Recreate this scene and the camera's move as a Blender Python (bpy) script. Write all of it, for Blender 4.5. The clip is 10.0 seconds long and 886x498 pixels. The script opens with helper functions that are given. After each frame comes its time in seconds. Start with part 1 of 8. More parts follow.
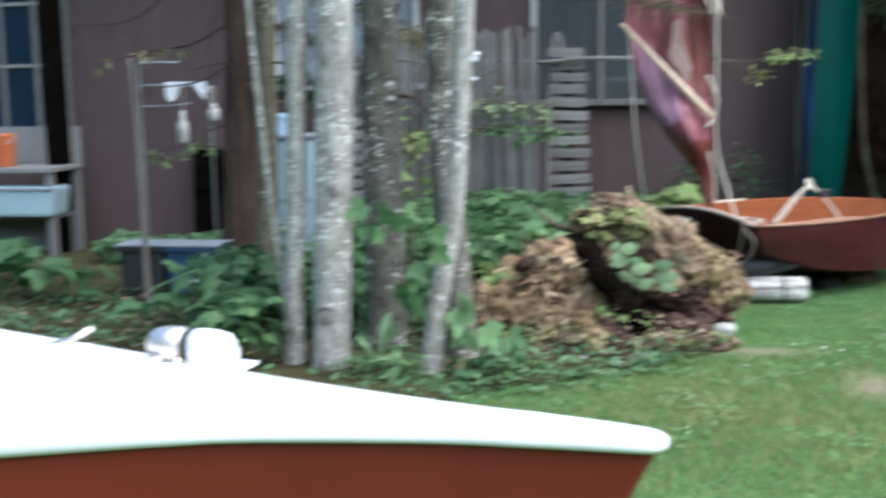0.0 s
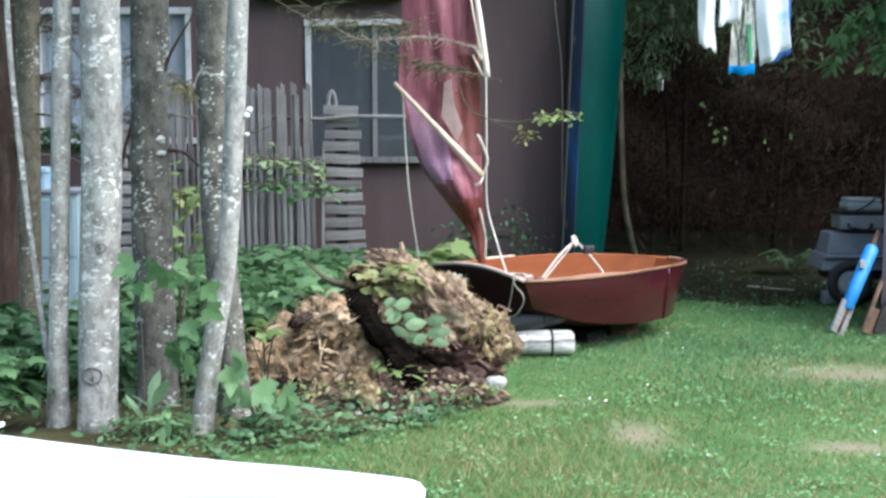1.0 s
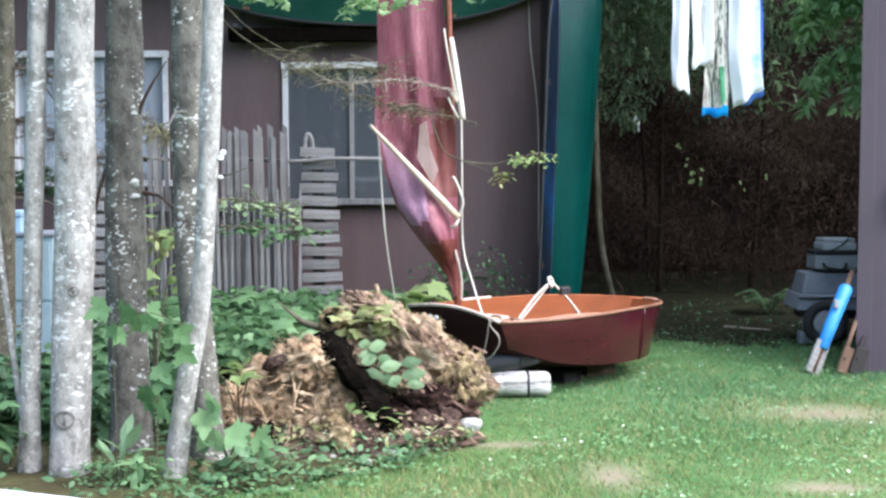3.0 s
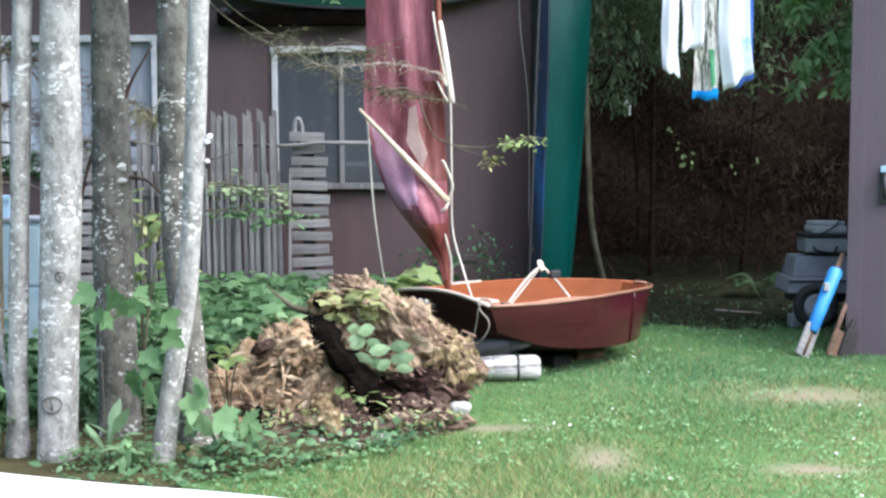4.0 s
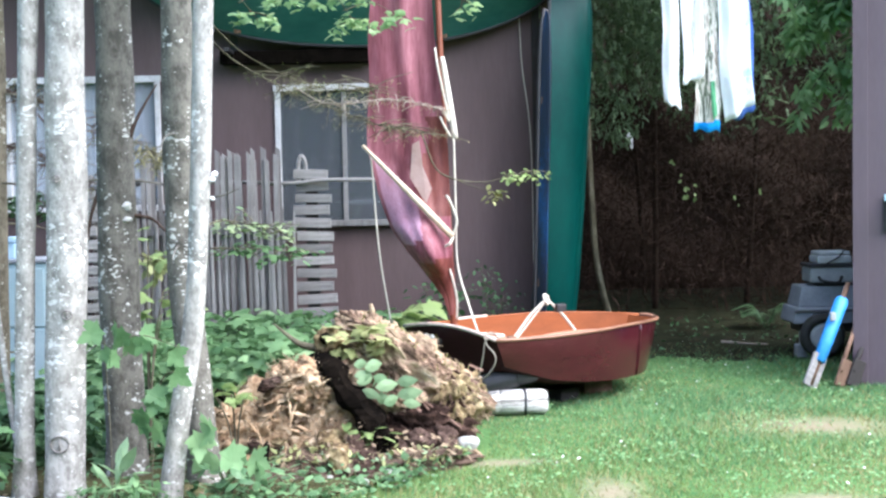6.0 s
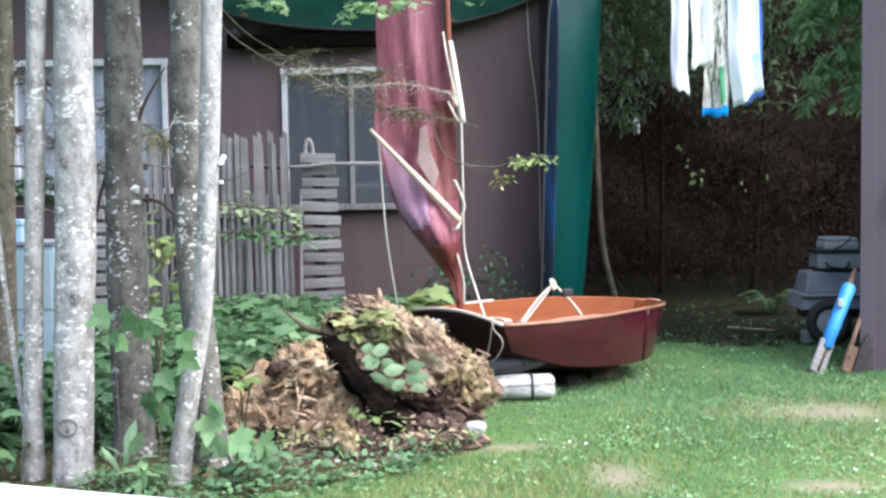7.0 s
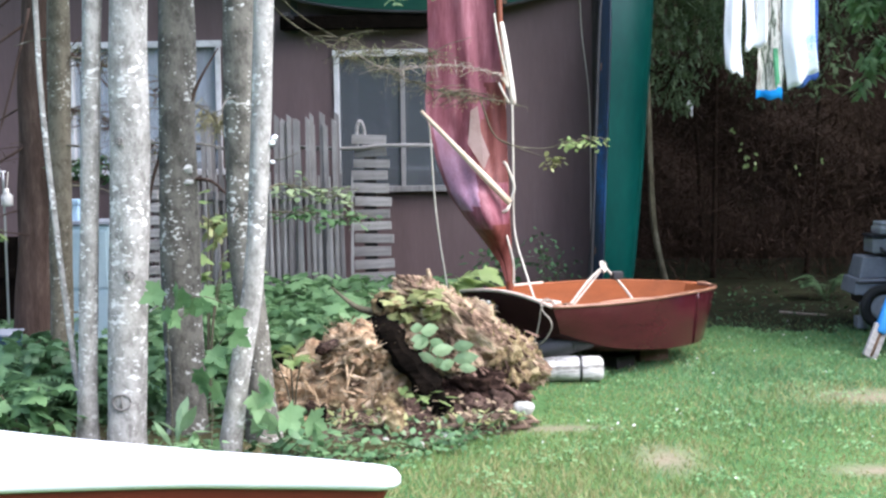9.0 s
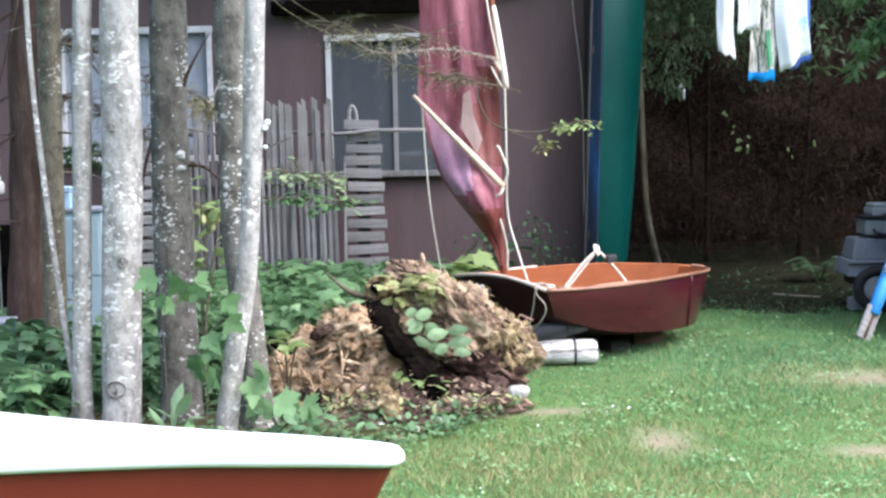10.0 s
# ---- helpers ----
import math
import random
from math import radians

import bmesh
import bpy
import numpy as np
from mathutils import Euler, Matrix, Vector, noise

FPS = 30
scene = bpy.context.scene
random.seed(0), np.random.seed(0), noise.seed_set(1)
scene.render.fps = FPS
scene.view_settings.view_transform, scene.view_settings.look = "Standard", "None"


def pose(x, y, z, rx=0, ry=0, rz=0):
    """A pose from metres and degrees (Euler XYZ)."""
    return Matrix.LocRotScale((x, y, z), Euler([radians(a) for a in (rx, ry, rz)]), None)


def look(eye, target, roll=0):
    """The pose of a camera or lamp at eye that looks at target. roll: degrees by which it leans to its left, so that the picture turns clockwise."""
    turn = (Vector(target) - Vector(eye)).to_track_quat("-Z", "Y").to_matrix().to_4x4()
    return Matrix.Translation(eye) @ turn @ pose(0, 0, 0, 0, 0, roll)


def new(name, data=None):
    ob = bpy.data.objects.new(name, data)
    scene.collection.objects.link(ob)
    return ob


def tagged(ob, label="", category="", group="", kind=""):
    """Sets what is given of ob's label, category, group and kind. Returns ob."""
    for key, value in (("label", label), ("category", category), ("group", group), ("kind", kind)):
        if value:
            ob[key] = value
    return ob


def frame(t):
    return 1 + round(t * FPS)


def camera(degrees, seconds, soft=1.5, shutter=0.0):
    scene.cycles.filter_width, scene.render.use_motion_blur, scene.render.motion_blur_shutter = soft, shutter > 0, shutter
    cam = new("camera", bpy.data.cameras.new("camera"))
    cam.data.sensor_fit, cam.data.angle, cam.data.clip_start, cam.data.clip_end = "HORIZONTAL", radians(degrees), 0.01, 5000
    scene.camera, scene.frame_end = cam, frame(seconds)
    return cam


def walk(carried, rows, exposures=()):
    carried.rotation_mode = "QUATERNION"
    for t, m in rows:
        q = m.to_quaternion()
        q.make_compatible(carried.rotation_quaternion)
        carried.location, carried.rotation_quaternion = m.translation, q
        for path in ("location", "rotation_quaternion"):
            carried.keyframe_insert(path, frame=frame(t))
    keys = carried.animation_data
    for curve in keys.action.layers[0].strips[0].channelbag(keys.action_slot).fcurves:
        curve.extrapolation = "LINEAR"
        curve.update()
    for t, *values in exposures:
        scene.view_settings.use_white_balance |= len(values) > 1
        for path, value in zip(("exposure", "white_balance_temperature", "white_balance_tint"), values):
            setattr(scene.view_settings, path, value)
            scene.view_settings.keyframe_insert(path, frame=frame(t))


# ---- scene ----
cam = camera(39.2, 10.0, 2.5, 0.5)
PATH = [
    (0, (-0.038, 0.019, 1.593), (-0.428, 1.958, 1.296), -1.1),
    (0.3, (-0.027, 0.022, 1.588), (-0.216, 1.991, 1.322), -0.46),
    (0.5, (-0.022, 0.023, 1.59), (-0.129, 2.004, 1.339), -0.2),
    (0.7, (-0.022, 0.021, 1.59), (-0.0878, 2.0048, 1.3476), -0.12),
    (1, (-0.021, 0.017, 1.59), (-0.057, 2.006, 1.38), 0.0),
    (1.3, (-0.014, 0.012, 1.592), (-0.039, 2.0024, 1.4093), 0.12),
    (1.5, (-0.009, 0.008, 1.594), (-0.042, 2.0, 1.421), 0.2),
    (1.8, (-0.007, 0.002, 1.594), (-0.03, 1.9964, 1.4362), 0.2),
    (2, (-0.005, -0.002, 1.598), (-0.025, 1.994, 1.463), 0.2),
    (2.3, (0.003, -0.003, 1.598), (0.0017, 1.9928, 1.4761), 0.02),
    (2.5, (0.008, -0.004, 1.598), (0.006, 1.992, 1.47), -0.1),
    (2.7, (0.014, -0.002, 1.597), (0.005, 1.994, 1.4615), -0.13),
    (3.8, (0.047, 0.012, 1.589), (0.0486, 2.005, 1.4245), -0.27),
    (4, (0.053, 0.014, 1.585), (0.055, 2.007, 1.417), -0.3),
    (4.3, (0.052, 0.009, 1.588), (0.0442, 2.0016, 1.4204), -0.42),
    (4.5, (0.052, 0.005, 1.588), (0.037, 1.998, 1.425), -0.5),
    (4.6, (0.048, 0.003, 1.589), (0.034, 1.997, 1.453), -0.6),
    (4.7, (0.044, 0.001, 1.59), (0.032, 1.997, 1.507), -0.7),
    (4.8, (0.041, -0.001, 1.591), (0.029, 1.996, 1.582), -0.8),
    (4.9, (0.037, -0.003, 1.592), (0.027, 1.996, 1.625), -0.9),
    (5, (0.033, -0.005, 1.593), (0.024, 1.995, 1.62), -1.0),
    (5.2, (0.033, -0.003, 1.592), (0.022, 1.996, 1.618), -1.0),
    (5.3, (0.032, -0.003, 1.591), (0.022, 1.997, 1.601), -1.0),
    (5.4, (0.032, -0.002, 1.591), (0.021, 1.997, 1.578), -1.0),
    (5.5, (0.032, -0.001, 1.59), (0.02, 1.998, 1.546), -1.0),
    (5.7, (0.042, 0.005, 1.568), (0.038, 2.004, 1.481), -1.2),
    (6.8, (0.021, 0.017, 1.573), (0.0198, 2.0125, 1.4481), -0.95),
    (7, (0.017, 0.019, 1.574), (0.008, 2.014, 1.44), -0.9),
    (7.3, (0.016, 0.025, 1.565), (-0.0083, 2.0188, 1.4147), -0.96),
    (7.5, (0.015, 0.029, 1.559), (-0.022, 2.022, 1.398), -1.0),
    (7.8, (0.019, 0.021, 1.558), (-0.042, 2.0142, 1.3979), -1.06),
    (8, (0.022, 0.016, 1.558), (-0.052, 2.009, 1.398), -1.1),
    (8.3, (0.024, 0.009, 1.56), (-0.0571, 2.0012, 1.403), -0.86),
    (8.5, (0.026, 0.004, 1.56), (-0.061, 1.996, 1.41), -0.7),
    (8.8, (0.03, -0.001, 1.557), (-0.0662, 1.9906, 1.4036), -0.7),
    (9, (0.033, -0.005, 1.555), (-0.06, 1.987, 1.397), -0.7),
    (9.3, (0.029, -0.007, 1.552), (-0.0607, 1.9846, 1.3899), -0.82),
    (9.5, (0.026, -0.009, 1.55), (-0.057, 1.983, 1.388), -0.9),
    (9.7, (0.025, -0.005, 1.549), (-0.0599, 1.9866, 1.3814), -0.98),
    (10, (0.024, 0.002, 1.546), (-0.057, 1.992, 1.365), -1.1),
]
EXPOSURES = [(0, 1.14, 5570, 5), (0.5, 1.34, 5590, 5), (1, 1.43, 5620, 7), (2.0, 1.61, 5670, 11), (2.5, 1.79, 5670, 12), (4.0, 1.7, 5720, 12), (4.6, 1.7, 5720, 12), (5.0, 2.14, 5640, 12), (5.3, 2.2, 5640, 12), (5.7, 2.14, 5640, 12), (7, 1.8, 5720, 13), (9, 1.74, 5770, 15), (10, 1.76, 5770, 15)]
walk(cam, [(t, look(eye, target, roll)) for t, eye, target, roll in PATH], EXPOSURES)

# ---- world and light: bright, soft overcast daylight over a clearing ----
SUN_EL, SUN_ROT = radians(55), radians(118)
world = bpy.data.worlds.new("overcast_sky")
scene.world = world
world.use_nodes = True
wn = world.node_tree
sky = wn.nodes.new("ShaderNodeTexSky")
sky.sky_type, sky.sun_disc = "NISHITA", False
sky.sun_elevation, sky.sun_rotation = SUN_EL, SUN_ROT
sky.air_density, sky.dust_density, sky.ozone_density = 1.0, 4.0, 1.0
wn.links.new(sky.outputs[0], wn.nodes["Background"].inputs[0])
wn.nodes["Background"].inputs[1].default_value = 0.18
sun_data = bpy.data.lights.new("sun", "SUN")
sun_data.energy, sun_data.angle, sun_data.color = 2.2, radians(90), (1.0, 0.96, 0.9)
sun = new("sun", sun_data)
sun.matrix_world = look((11.1, 0.1, 18), (0, 6, 0))


# ---- materials ----
def mat(name, ramp, scale=4.0, rough=0.7, metal=0.0, bump=0.2, fine=40.0, stretch=(1, 1, 1), spec=0.5, kind="noise", per_object=0.0, trans=0.0, detail=6.0):
    """A surface with a broad and a fine variation of colour, and fine relief."""
    m = bpy.data.materials.new(name)
    m.use_nodes = True
    nt = m.node_tree
    n, l = nt.nodes, nt.links
    b = n["Principled BSDF"]
    tc = n.new("ShaderNodeTexCoord")
    mp = n.new("ShaderNodeMapping")
    mp.inputs["Scale"].default_value = stretch
    l.new(tc.outputs["Object"], mp.inputs[0])
    if kind == "voronoi":
        t1 = n.new("ShaderNodeTexVoronoi")
        t1.inputs["Scale"].default_value = scale
        out1 = t1.outputs["Distance"]
    else:
        t1 = n.new("ShaderNodeTexNoise")
        t1.inputs["Scale"].default_value, t1.inputs["Detail"].default_value, t1.inputs["Roughness"].default_value = scale, detail, 0.62
        out1 = t1.outputs[0]
    l.new(mp.outputs[0], t1.inputs["Vector"])
    t2 = n.new("ShaderNodeTexNoise")
    t2.inputs["Scale"].default_value, t2.inputs["Detail"].default_value = fine, 4
    l.new(mp.outputs[0], t2.inputs["Vector"])
    mx = n.new("ShaderNodeMath")
    mx.operation = "MULTIPLY_ADD"
    mx.inputs[1].default_value = 0.35
    l.new(t2.outputs[0], mx.inputs[0])
    l.new(out1, mx.inputs[2])
    sb = n.new("ShaderNodeMath")
    sb.operation = "SUBTRACT"
    sb.inputs[1].default_value = 0.175
    l.new(mx.outputs[0], sb.inputs[0])
    last = sb.outputs[0]
    if per_object:
        oi = n.new("ShaderNodeObjectInfo")
        pa = n.new("ShaderNodeMath")
        pa.operation = "MULTIPLY_ADD"
        pa.inputs[1].default_value = per_object
        l.new(oi.outputs["Random"], pa.inputs[0])
        l.new(last, pa.inputs[2])
        s2 = n.new("ShaderNodeMath")
        s2.operation = "SUBTRACT"
        s2.inputs[1].default_value = per_object / 2
        l.new(pa.outputs[0], s2.inputs[0])
        last = s2.outputs[0]
    cr = n.new("ShaderNodeValToRGB")
    e = cr.color_ramp.elements
    while len(e) < len(ramp):
        e.new(0.5)
    for k, (p, c) in enumerate(ramp):
        e[k].position, e[k].color = p, (*c, 1)
    l.new(last, cr.inputs[0])
    l.new(cr.outputs[0], b.inputs["Base Color"])
    b.inputs["Roughness"].default_value, b.inputs["Metallic"].default_value = rough, metal
    b.inputs["Specular IOR Level"].default_value = min(spec, 0.06) if rough >= 0.95 else spec
    b.inputs["Transmission Weight"].default_value = trans
    if bump:
        bp = n.new("ShaderNodeBump")
        bp.inputs["Strength"].default_value, bp.inputs["Distance"].default_value = bump, 0.02
        l.new(sb.outputs[0], bp.inputs["Height"])
        l.new(bp.outputs[0], b.inputs["Normal"])
    return m


def leaf_mat(name, c0, c1, rough=0.45, through_light=0.35, scale=3.0):
    """Thin foliage: colour varies from leaf to leaf, and some light comes through."""
    m = bpy.data.materials.new(name)
    m.use_nodes = True
    n, l = m.node_tree.nodes, m.node_tree.links
    b = n["Principled BSDF"]
    g = n.new("ShaderNodeNewGeometry")
    oi = n.new("ShaderNodeObjectInfo")
    ad = n.new("ShaderNodeMath")
    ad.operation = "ADD"
    l.new(g.outputs["Random Per Island"], ad.inputs[0])
    l.new(oi.outputs["Random"], ad.inputs[1])
    fr = n.new("ShaderNodeMath")
    fr.operation = "FRACT"
    l.new(ad.outputs[0], fr.inputs[0])
    tc = n.new("ShaderNodeTexCoord")
    t = n.new("ShaderNodeTexNoise")
    t.inputs["Scale"].default_value = scale
    l.new(tc.outputs["Object"], t.inputs["Vector"])
    av = n.new("ShaderNodeMath")
    av.operation = "MULTIPLY_ADD"
    av.inputs[1].default_value = 0.6
    l.new(fr.outputs[0], av.inputs[0])
    sc = n.new("ShaderNodeMath")
    sc.operation = "MULTIPLY"
    sc.inputs[1].default_value = 0.5
    l.new(t.outputs[0], sc.inputs[0])
    l.new(sc.outputs[0], av.inputs[2])
    cr = n.new("ShaderNodeValToRGB")
    cr.color_ramp.elements[0].position, cr.color_ramp.elements[0].color = 0.15, (*c0, 1)
    cr.color_ramp.elements[1].position, cr.color_ramp.elements[1].color = 0.85, (*c1, 1)
    l.new(av.outputs[0], cr.inputs[0])
    l.new(cr.outputs[0], b.inputs["Base Color"])
    b.inputs["Roughness"].default_value = rough
    b.inputs["Specular IOR Level"].default_value = 0.05 if rough >= 0.9 else 0.35
    tr = n.new("ShaderNodeBsdfTranslucent")
    l.new(cr.outputs[0], tr.inputs["Color"])
    ms = n.new("ShaderNodeMixShader")
    ms.inputs[0].default_value = through_light
    l.new(b.outputs[0], ms.inputs[1])
    l.new(tr.outputs[0], ms.inputs[2])
    l.new(ms.outputs[0], n["Material Output"].inputs[0])
    return m


def bark_mat(name, dark, light, spots, amount):
    """Smooth grey bark, mottled along the stem, with pale lichen patches of two sizes."""
    m = mat(name, [(0.36, dark), (0.48, tuple((p + q) / 2 for p, q in zip(dark, light))), (0.6, light)], 14, 0.85, 0, 0.5, 70, (1, 1, 0.7))
    n, l = m.node_tree.nodes, m.node_tree.links
    b = n["Principled BSDF"]
    last = b.inputs["Base Color"].links[0].from_socket
    tc = n.new("ShaderNodeTexCoord")
    for scale, lim, strength in ((20, amount + 0.01, 0.9), (42, amount + 0.02, 1.0)):
        v = n.new("ShaderNodeTexNoise")
        v.inputs["Scale"].default_value, v.inputs["Detail"].default_value = scale, 2.5
        flat = n.new("ShaderNodeMapping")
        flat.inputs["Scale"].default_value = (0.85, 0.85, 1.35)
        l.new(tc.outputs["Object"], flat.inputs[0])
        l.new(flat.outputs[0], v.inputs["Vector"])
        v2 = n.new("ShaderNodeTexNoise")
        v2.inputs["Scale"].default_value, v2.inputs["Detail"].default_value = 4.5, 3
        l.new(tc.outputs["Object"], v2.inputs["Vector"])
        sm = n.new("ShaderNodeMath")
        sm.operation = "MULTIPLY_ADD"
        sm.inputs[1].default_value = 0.5
        l.new(v2.outputs[0], sm.inputs[0])
        l.new(v.outputs[0], sm.inputs[2])
        cr = n.new("ShaderNodeValToRGB")
        cr.color_ramp.elements[0].position, cr.color_ramp.elements[0].color = lim, (0, 0, 0, 1)
        cr.color_ramp.elements[1].position, cr.color_ramp.elements[1].color = lim + 0.03, (strength, strength, strength, 1)
        l.new(sm.outputs[0], cr.inputs[0])
        mx = n.new("ShaderNodeMix")
        mx.data_type = "RGBA"
        l.new(cr.outputs[0], mx.inputs["Factor"])
        l.new(last, mx.inputs["A"])
        mx.inputs["B"].default_value = (*spots, 1)
        last = mx.outputs["Result"]
    l.new(last, b.inputs["Base Color"])
    return m


M = {}
M["siding"] = mat("plum_siding", [(0.2, (0.077, 0.051, 0.05)), (0.6, (0.104, 0.071, 0.07)), (0.9, (0.135, 0.097, 0.094))], 2.2, 0.8, 0, 0.15, 30, (1.5, 1.5, 0.25))
M["shed_siding"] = mat("mauve_siding", [(0.2, (0.084, 0.061, 0.074)), (0.8, (0.122, 0.094, 0.108))], 2.0, 0.8, 0, 0.12, 30, (1.5, 1.5, 0.3))
M["white_trim"] = mat("weathered_white_paint", [(0.2, (0.36, 0.36, 0.35)), (0.6, (0.6, 0.6, 0.6))], 7, 0.55, 0, 0.1)
M["dark_trim"] = mat("dark_trim", [(0.2, (0.014, 0.012, 0.012)), (0.8, (0.04, 0.033, 0.03))], 5, 0.8, 0, 0.2)
M["roofing"] = mat("dark_roofing", [(0.2, (0.02, 0.02, 0.02)), (0.8, (0.06, 0.055, 0.05))], 8, 0.9, 0, 0.3)
M["room"] = mat("dim_room_wall", [(0.2, (0.12, 0.11, 0.1)), (0.8, (0.2, 0.19, 0.17))], 2, 0.9, 0, 0)
M["curtain"] = mat("pale_curtain", [(0.2, (0.25, 0.29, 0.34)), (0.8, (0.4, 0.45, 0.5))], 3, 0.9, 0, 0.1, 30, (8, 1, 0.4))
M["canoe_green"] = mat("green_hull_plastic", [(0.2, (0.001, 0.03, 0.027)), (0.8, (0.003, 0.064, 0.051))], 2.5, 0.4, 0, 0.03, 25, (0.5, 1, 1), spec=0.2)
# lighter copy of the hull green, with sky haze painted in
M["canoe_hazed"] = mat("sky_hazed_green_hull", [(0.2, (0.008, 0.078, 0.065)), (0.8, (0.05, 0.17, 0.142))], 2.5, 0.42, 0, 0.05, 25, (0.5, 1, 1), spec=0.35)
M["black_plastic"] = mat("black_plastic", [(0.2, (0.012, 0.012, 0.013)), (0.8, (0.035, 0.035, 0.037))], 4, 0.5, 0, 0.08)
M["blue_plastic"] = mat("blue_plastic", [(0.2, (0.014, 0.038, 0.08)), (0.8, (0.035, 0.075, 0.14))], 4, 0.5, 0, 0.06)
M["navy_plastic"] = mat("navy_plastic", [(0.4, (0.001, 0.004, 0.011)), (0.58, (0.002, 0.01, 0.028)), (0.75, (0.006, 0.05, 0.15))], 1.0, 0.4, 0, 0.03, 25, (1, 4, 4), detail=1.0)
M["oar_blue"] = mat("bright_blue_paint", [(0.2, (0.03, 0.2, 0.55)), (0.8, (0.07, 0.33, 0.75))], 6, 0.45, 0, 0.06)
M["pale_blue"] = mat("pale_blue_enamel", [(0.2, (0.3, 0.42, 0.47)), (0.8, (0.42, 0.53, 0.56))], 3, 0.5, 0, 0.06)
M["lid_blue"] = mat("sky_blue_lid", [(0.2, (0.3, 0.47, 0.62)), (0.8, (0.45, 0.6, 0.72))], 5, 0.5, 0, 0.06)
M["grey_paint"] = mat("blue_grey_case", [(0.2, (0.19, 0.205, 0.23)), (0.8, (0.33, 0.35, 0.385))], 5, 0.55, 0, 0.08)
M["pale_grey"] = mat("pale_grey_case", [(0.2, (0.25, 0.26, 0.27)), (0.8, (0.4, 0.41, 0.42))], 5, 0.6, 0, 0.08)
M["pale_case"] = mat("pale_scuffed_case", [(0.2, (0.36, 0.37, 0.38)), (0.8, (0.56, 0.57, 0.58))], 5, 0.6, 0, 0.08)
M["rubber"] = mat("tyre_rubber", [(0.2, (0.012, 0.012, 0.012)), (0.8, (0.035, 0.034, 0.032))], 12, 0.8, 0, 0.2)
M["steel"] = mat("galvanised_steel", [(0.2, (0.35, 0.35, 0.35)), (0.8, (0.55, 0.55, 0.54))], 8, 0.4, 0.8, 0.05)
M["chrome"] = mat("dulled_chrome", [(0.2, (0.66, 0.61, 0.56)), (0.8, (0.78, 0.72, 0.67))], 8, 0.45, 1.0, 0.0)
M["gelcoat"] = mat("white_gelcoat", [(0.2, (0.76, 0.78, 0.8)), (0.8, (0.84, 0.85, 0.85))], 3, 0.3, 0, 0.02)
M["red_hull"] = mat("brick_red_gelcoat", [(0.2, (0.108, 0.016, 0.008)), (0.8, (0.142, 0.022, 0.011))], 3, 0.5, 0, 0.02, spec=0.3)
M["hull_brown"] = mat("varnished_red_brown_hull", [(0.2, (0.03, 0.005, 0.008)), (0.55, (0.05, 0.009, 0.0125)), (0.9, (0.088, 0.022, 0.026))], 3.0, 0.16, 0, 0.05, 40, (0.6, 2, 2))
M["hull_dark"] = mat("dark_maroon_transom", [(0.2, (0.024, 0.006, 0.008)), (0.8, (0.046, 0.012, 0.015))], 4, 0.6, 0, 0.05, spec=0.12)
M["hull_inside"] = mat("orange_brown_inside", [(0.2, (0.18, 0.05, 0.013)), (0.8, (0.3, 0.09, 0.026))], 3, 0.55, 0, 0.08, 40, (0.6, 3, 3), spec=0.3)
M["thwart"] = mat("worn_tan_thwart", [(0.2, (0.3, 0.14, 0.08)), (0.8, (0.48, 0.27, 0.18))], 4, 0.55, 0, 0.1, 40, (0.5, 4, 4))
M["gunwale_brown"] = mat("rubbed_brown_gunwale", [(0.2, (0.14, 0.06, 0.035)), (0.8, (0.3, 0.16, 0.1))], 6, 0.45, 0, 0.1)
M["gunwale"] = mat("pale_gunwale", [(0.2, (0.4, 0.27, 0.2)), (0.7, (0.68, 0.58, 0.5))], 6, 0.5, 0, 0.1)
M["spar"] = mat("varnished_yellow_spar", [(0.2, (0.46, 0.34, 0.22)), (0.8, (0.72, 0.61, 0.47))], 6, 0.4, 0, 0.08, 40, (4, 4, 0.4))
M["sprit"] = mat("sun_bleached_sprit", [(0.2, (0.55, 0.48, 0.4)), (0.8, (0.76, 0.71, 0.63))], 6, 0.5, 0, 0.08, 40, (4, 4, 0.4))
M["mast"] = mat("red_brown_mast", [(0.2, (0.12, 0.032, 0.016)), (0.8, (0.24, 0.075, 0.035))], 6, 0.4, 0, 0.08, 40, (4, 4, 0.4))
M["rope"] = mat("pale_rope", [(0.2, (0.42, 0.38, 0.3)), (0.8, (0.68, 0.64, 0.56))], 60, 0.9, 0, 0.4, 200)
M["rope_tan"] = mat("worn_tan_rope", [(0.2, (0.2, 0.165, 0.125)), (0.8, (0.38, 0.33, 0.27))], 60, 0.9, 0, 0.4, 200)
M["jug"] = mat("scuffed_white_plastic", [(0.3, (0.26, 0.25, 0.22)), (0.45, (0.48, 0.47, 0.43)), (0.7, (0.64, 0.63, 0.59))], 14, 0.6, 0, 0.4)
M["wood_grey"] = mat("silvered_wood", [(0.2, (0.11, 0.107, 0.104)), (0.55, (0.2, 0.195, 0.19)), (0.9, (0.32, 0.31, 0.30))], 5, 0.9, 0, 0.35, 50, (6, 6, 0.6), per_object=0.4)
M["wood_fence"] = mat("shaded_silver_picket", [(0.2, (0.1, 0.095, 0.093)), (0.55, (0.195, 0.187, 0.182)), (0.9, (0.34, 0.33, 0.32))], 5, 0.9, 0, 0.35, 50, (6, 6, 0.6), per_object=0.5)
M["wood_slat"] = mat("weathered_slat", [(0.2, (0.14, 0.136, 0.132)), (0.6, (0.25, 0.242, 0.234)), (0.9, (0.37, 0.36, 0.345))], 5, 0.9, 0, 0.35, 50, (0.8, 6, 6), per_object=0.4)
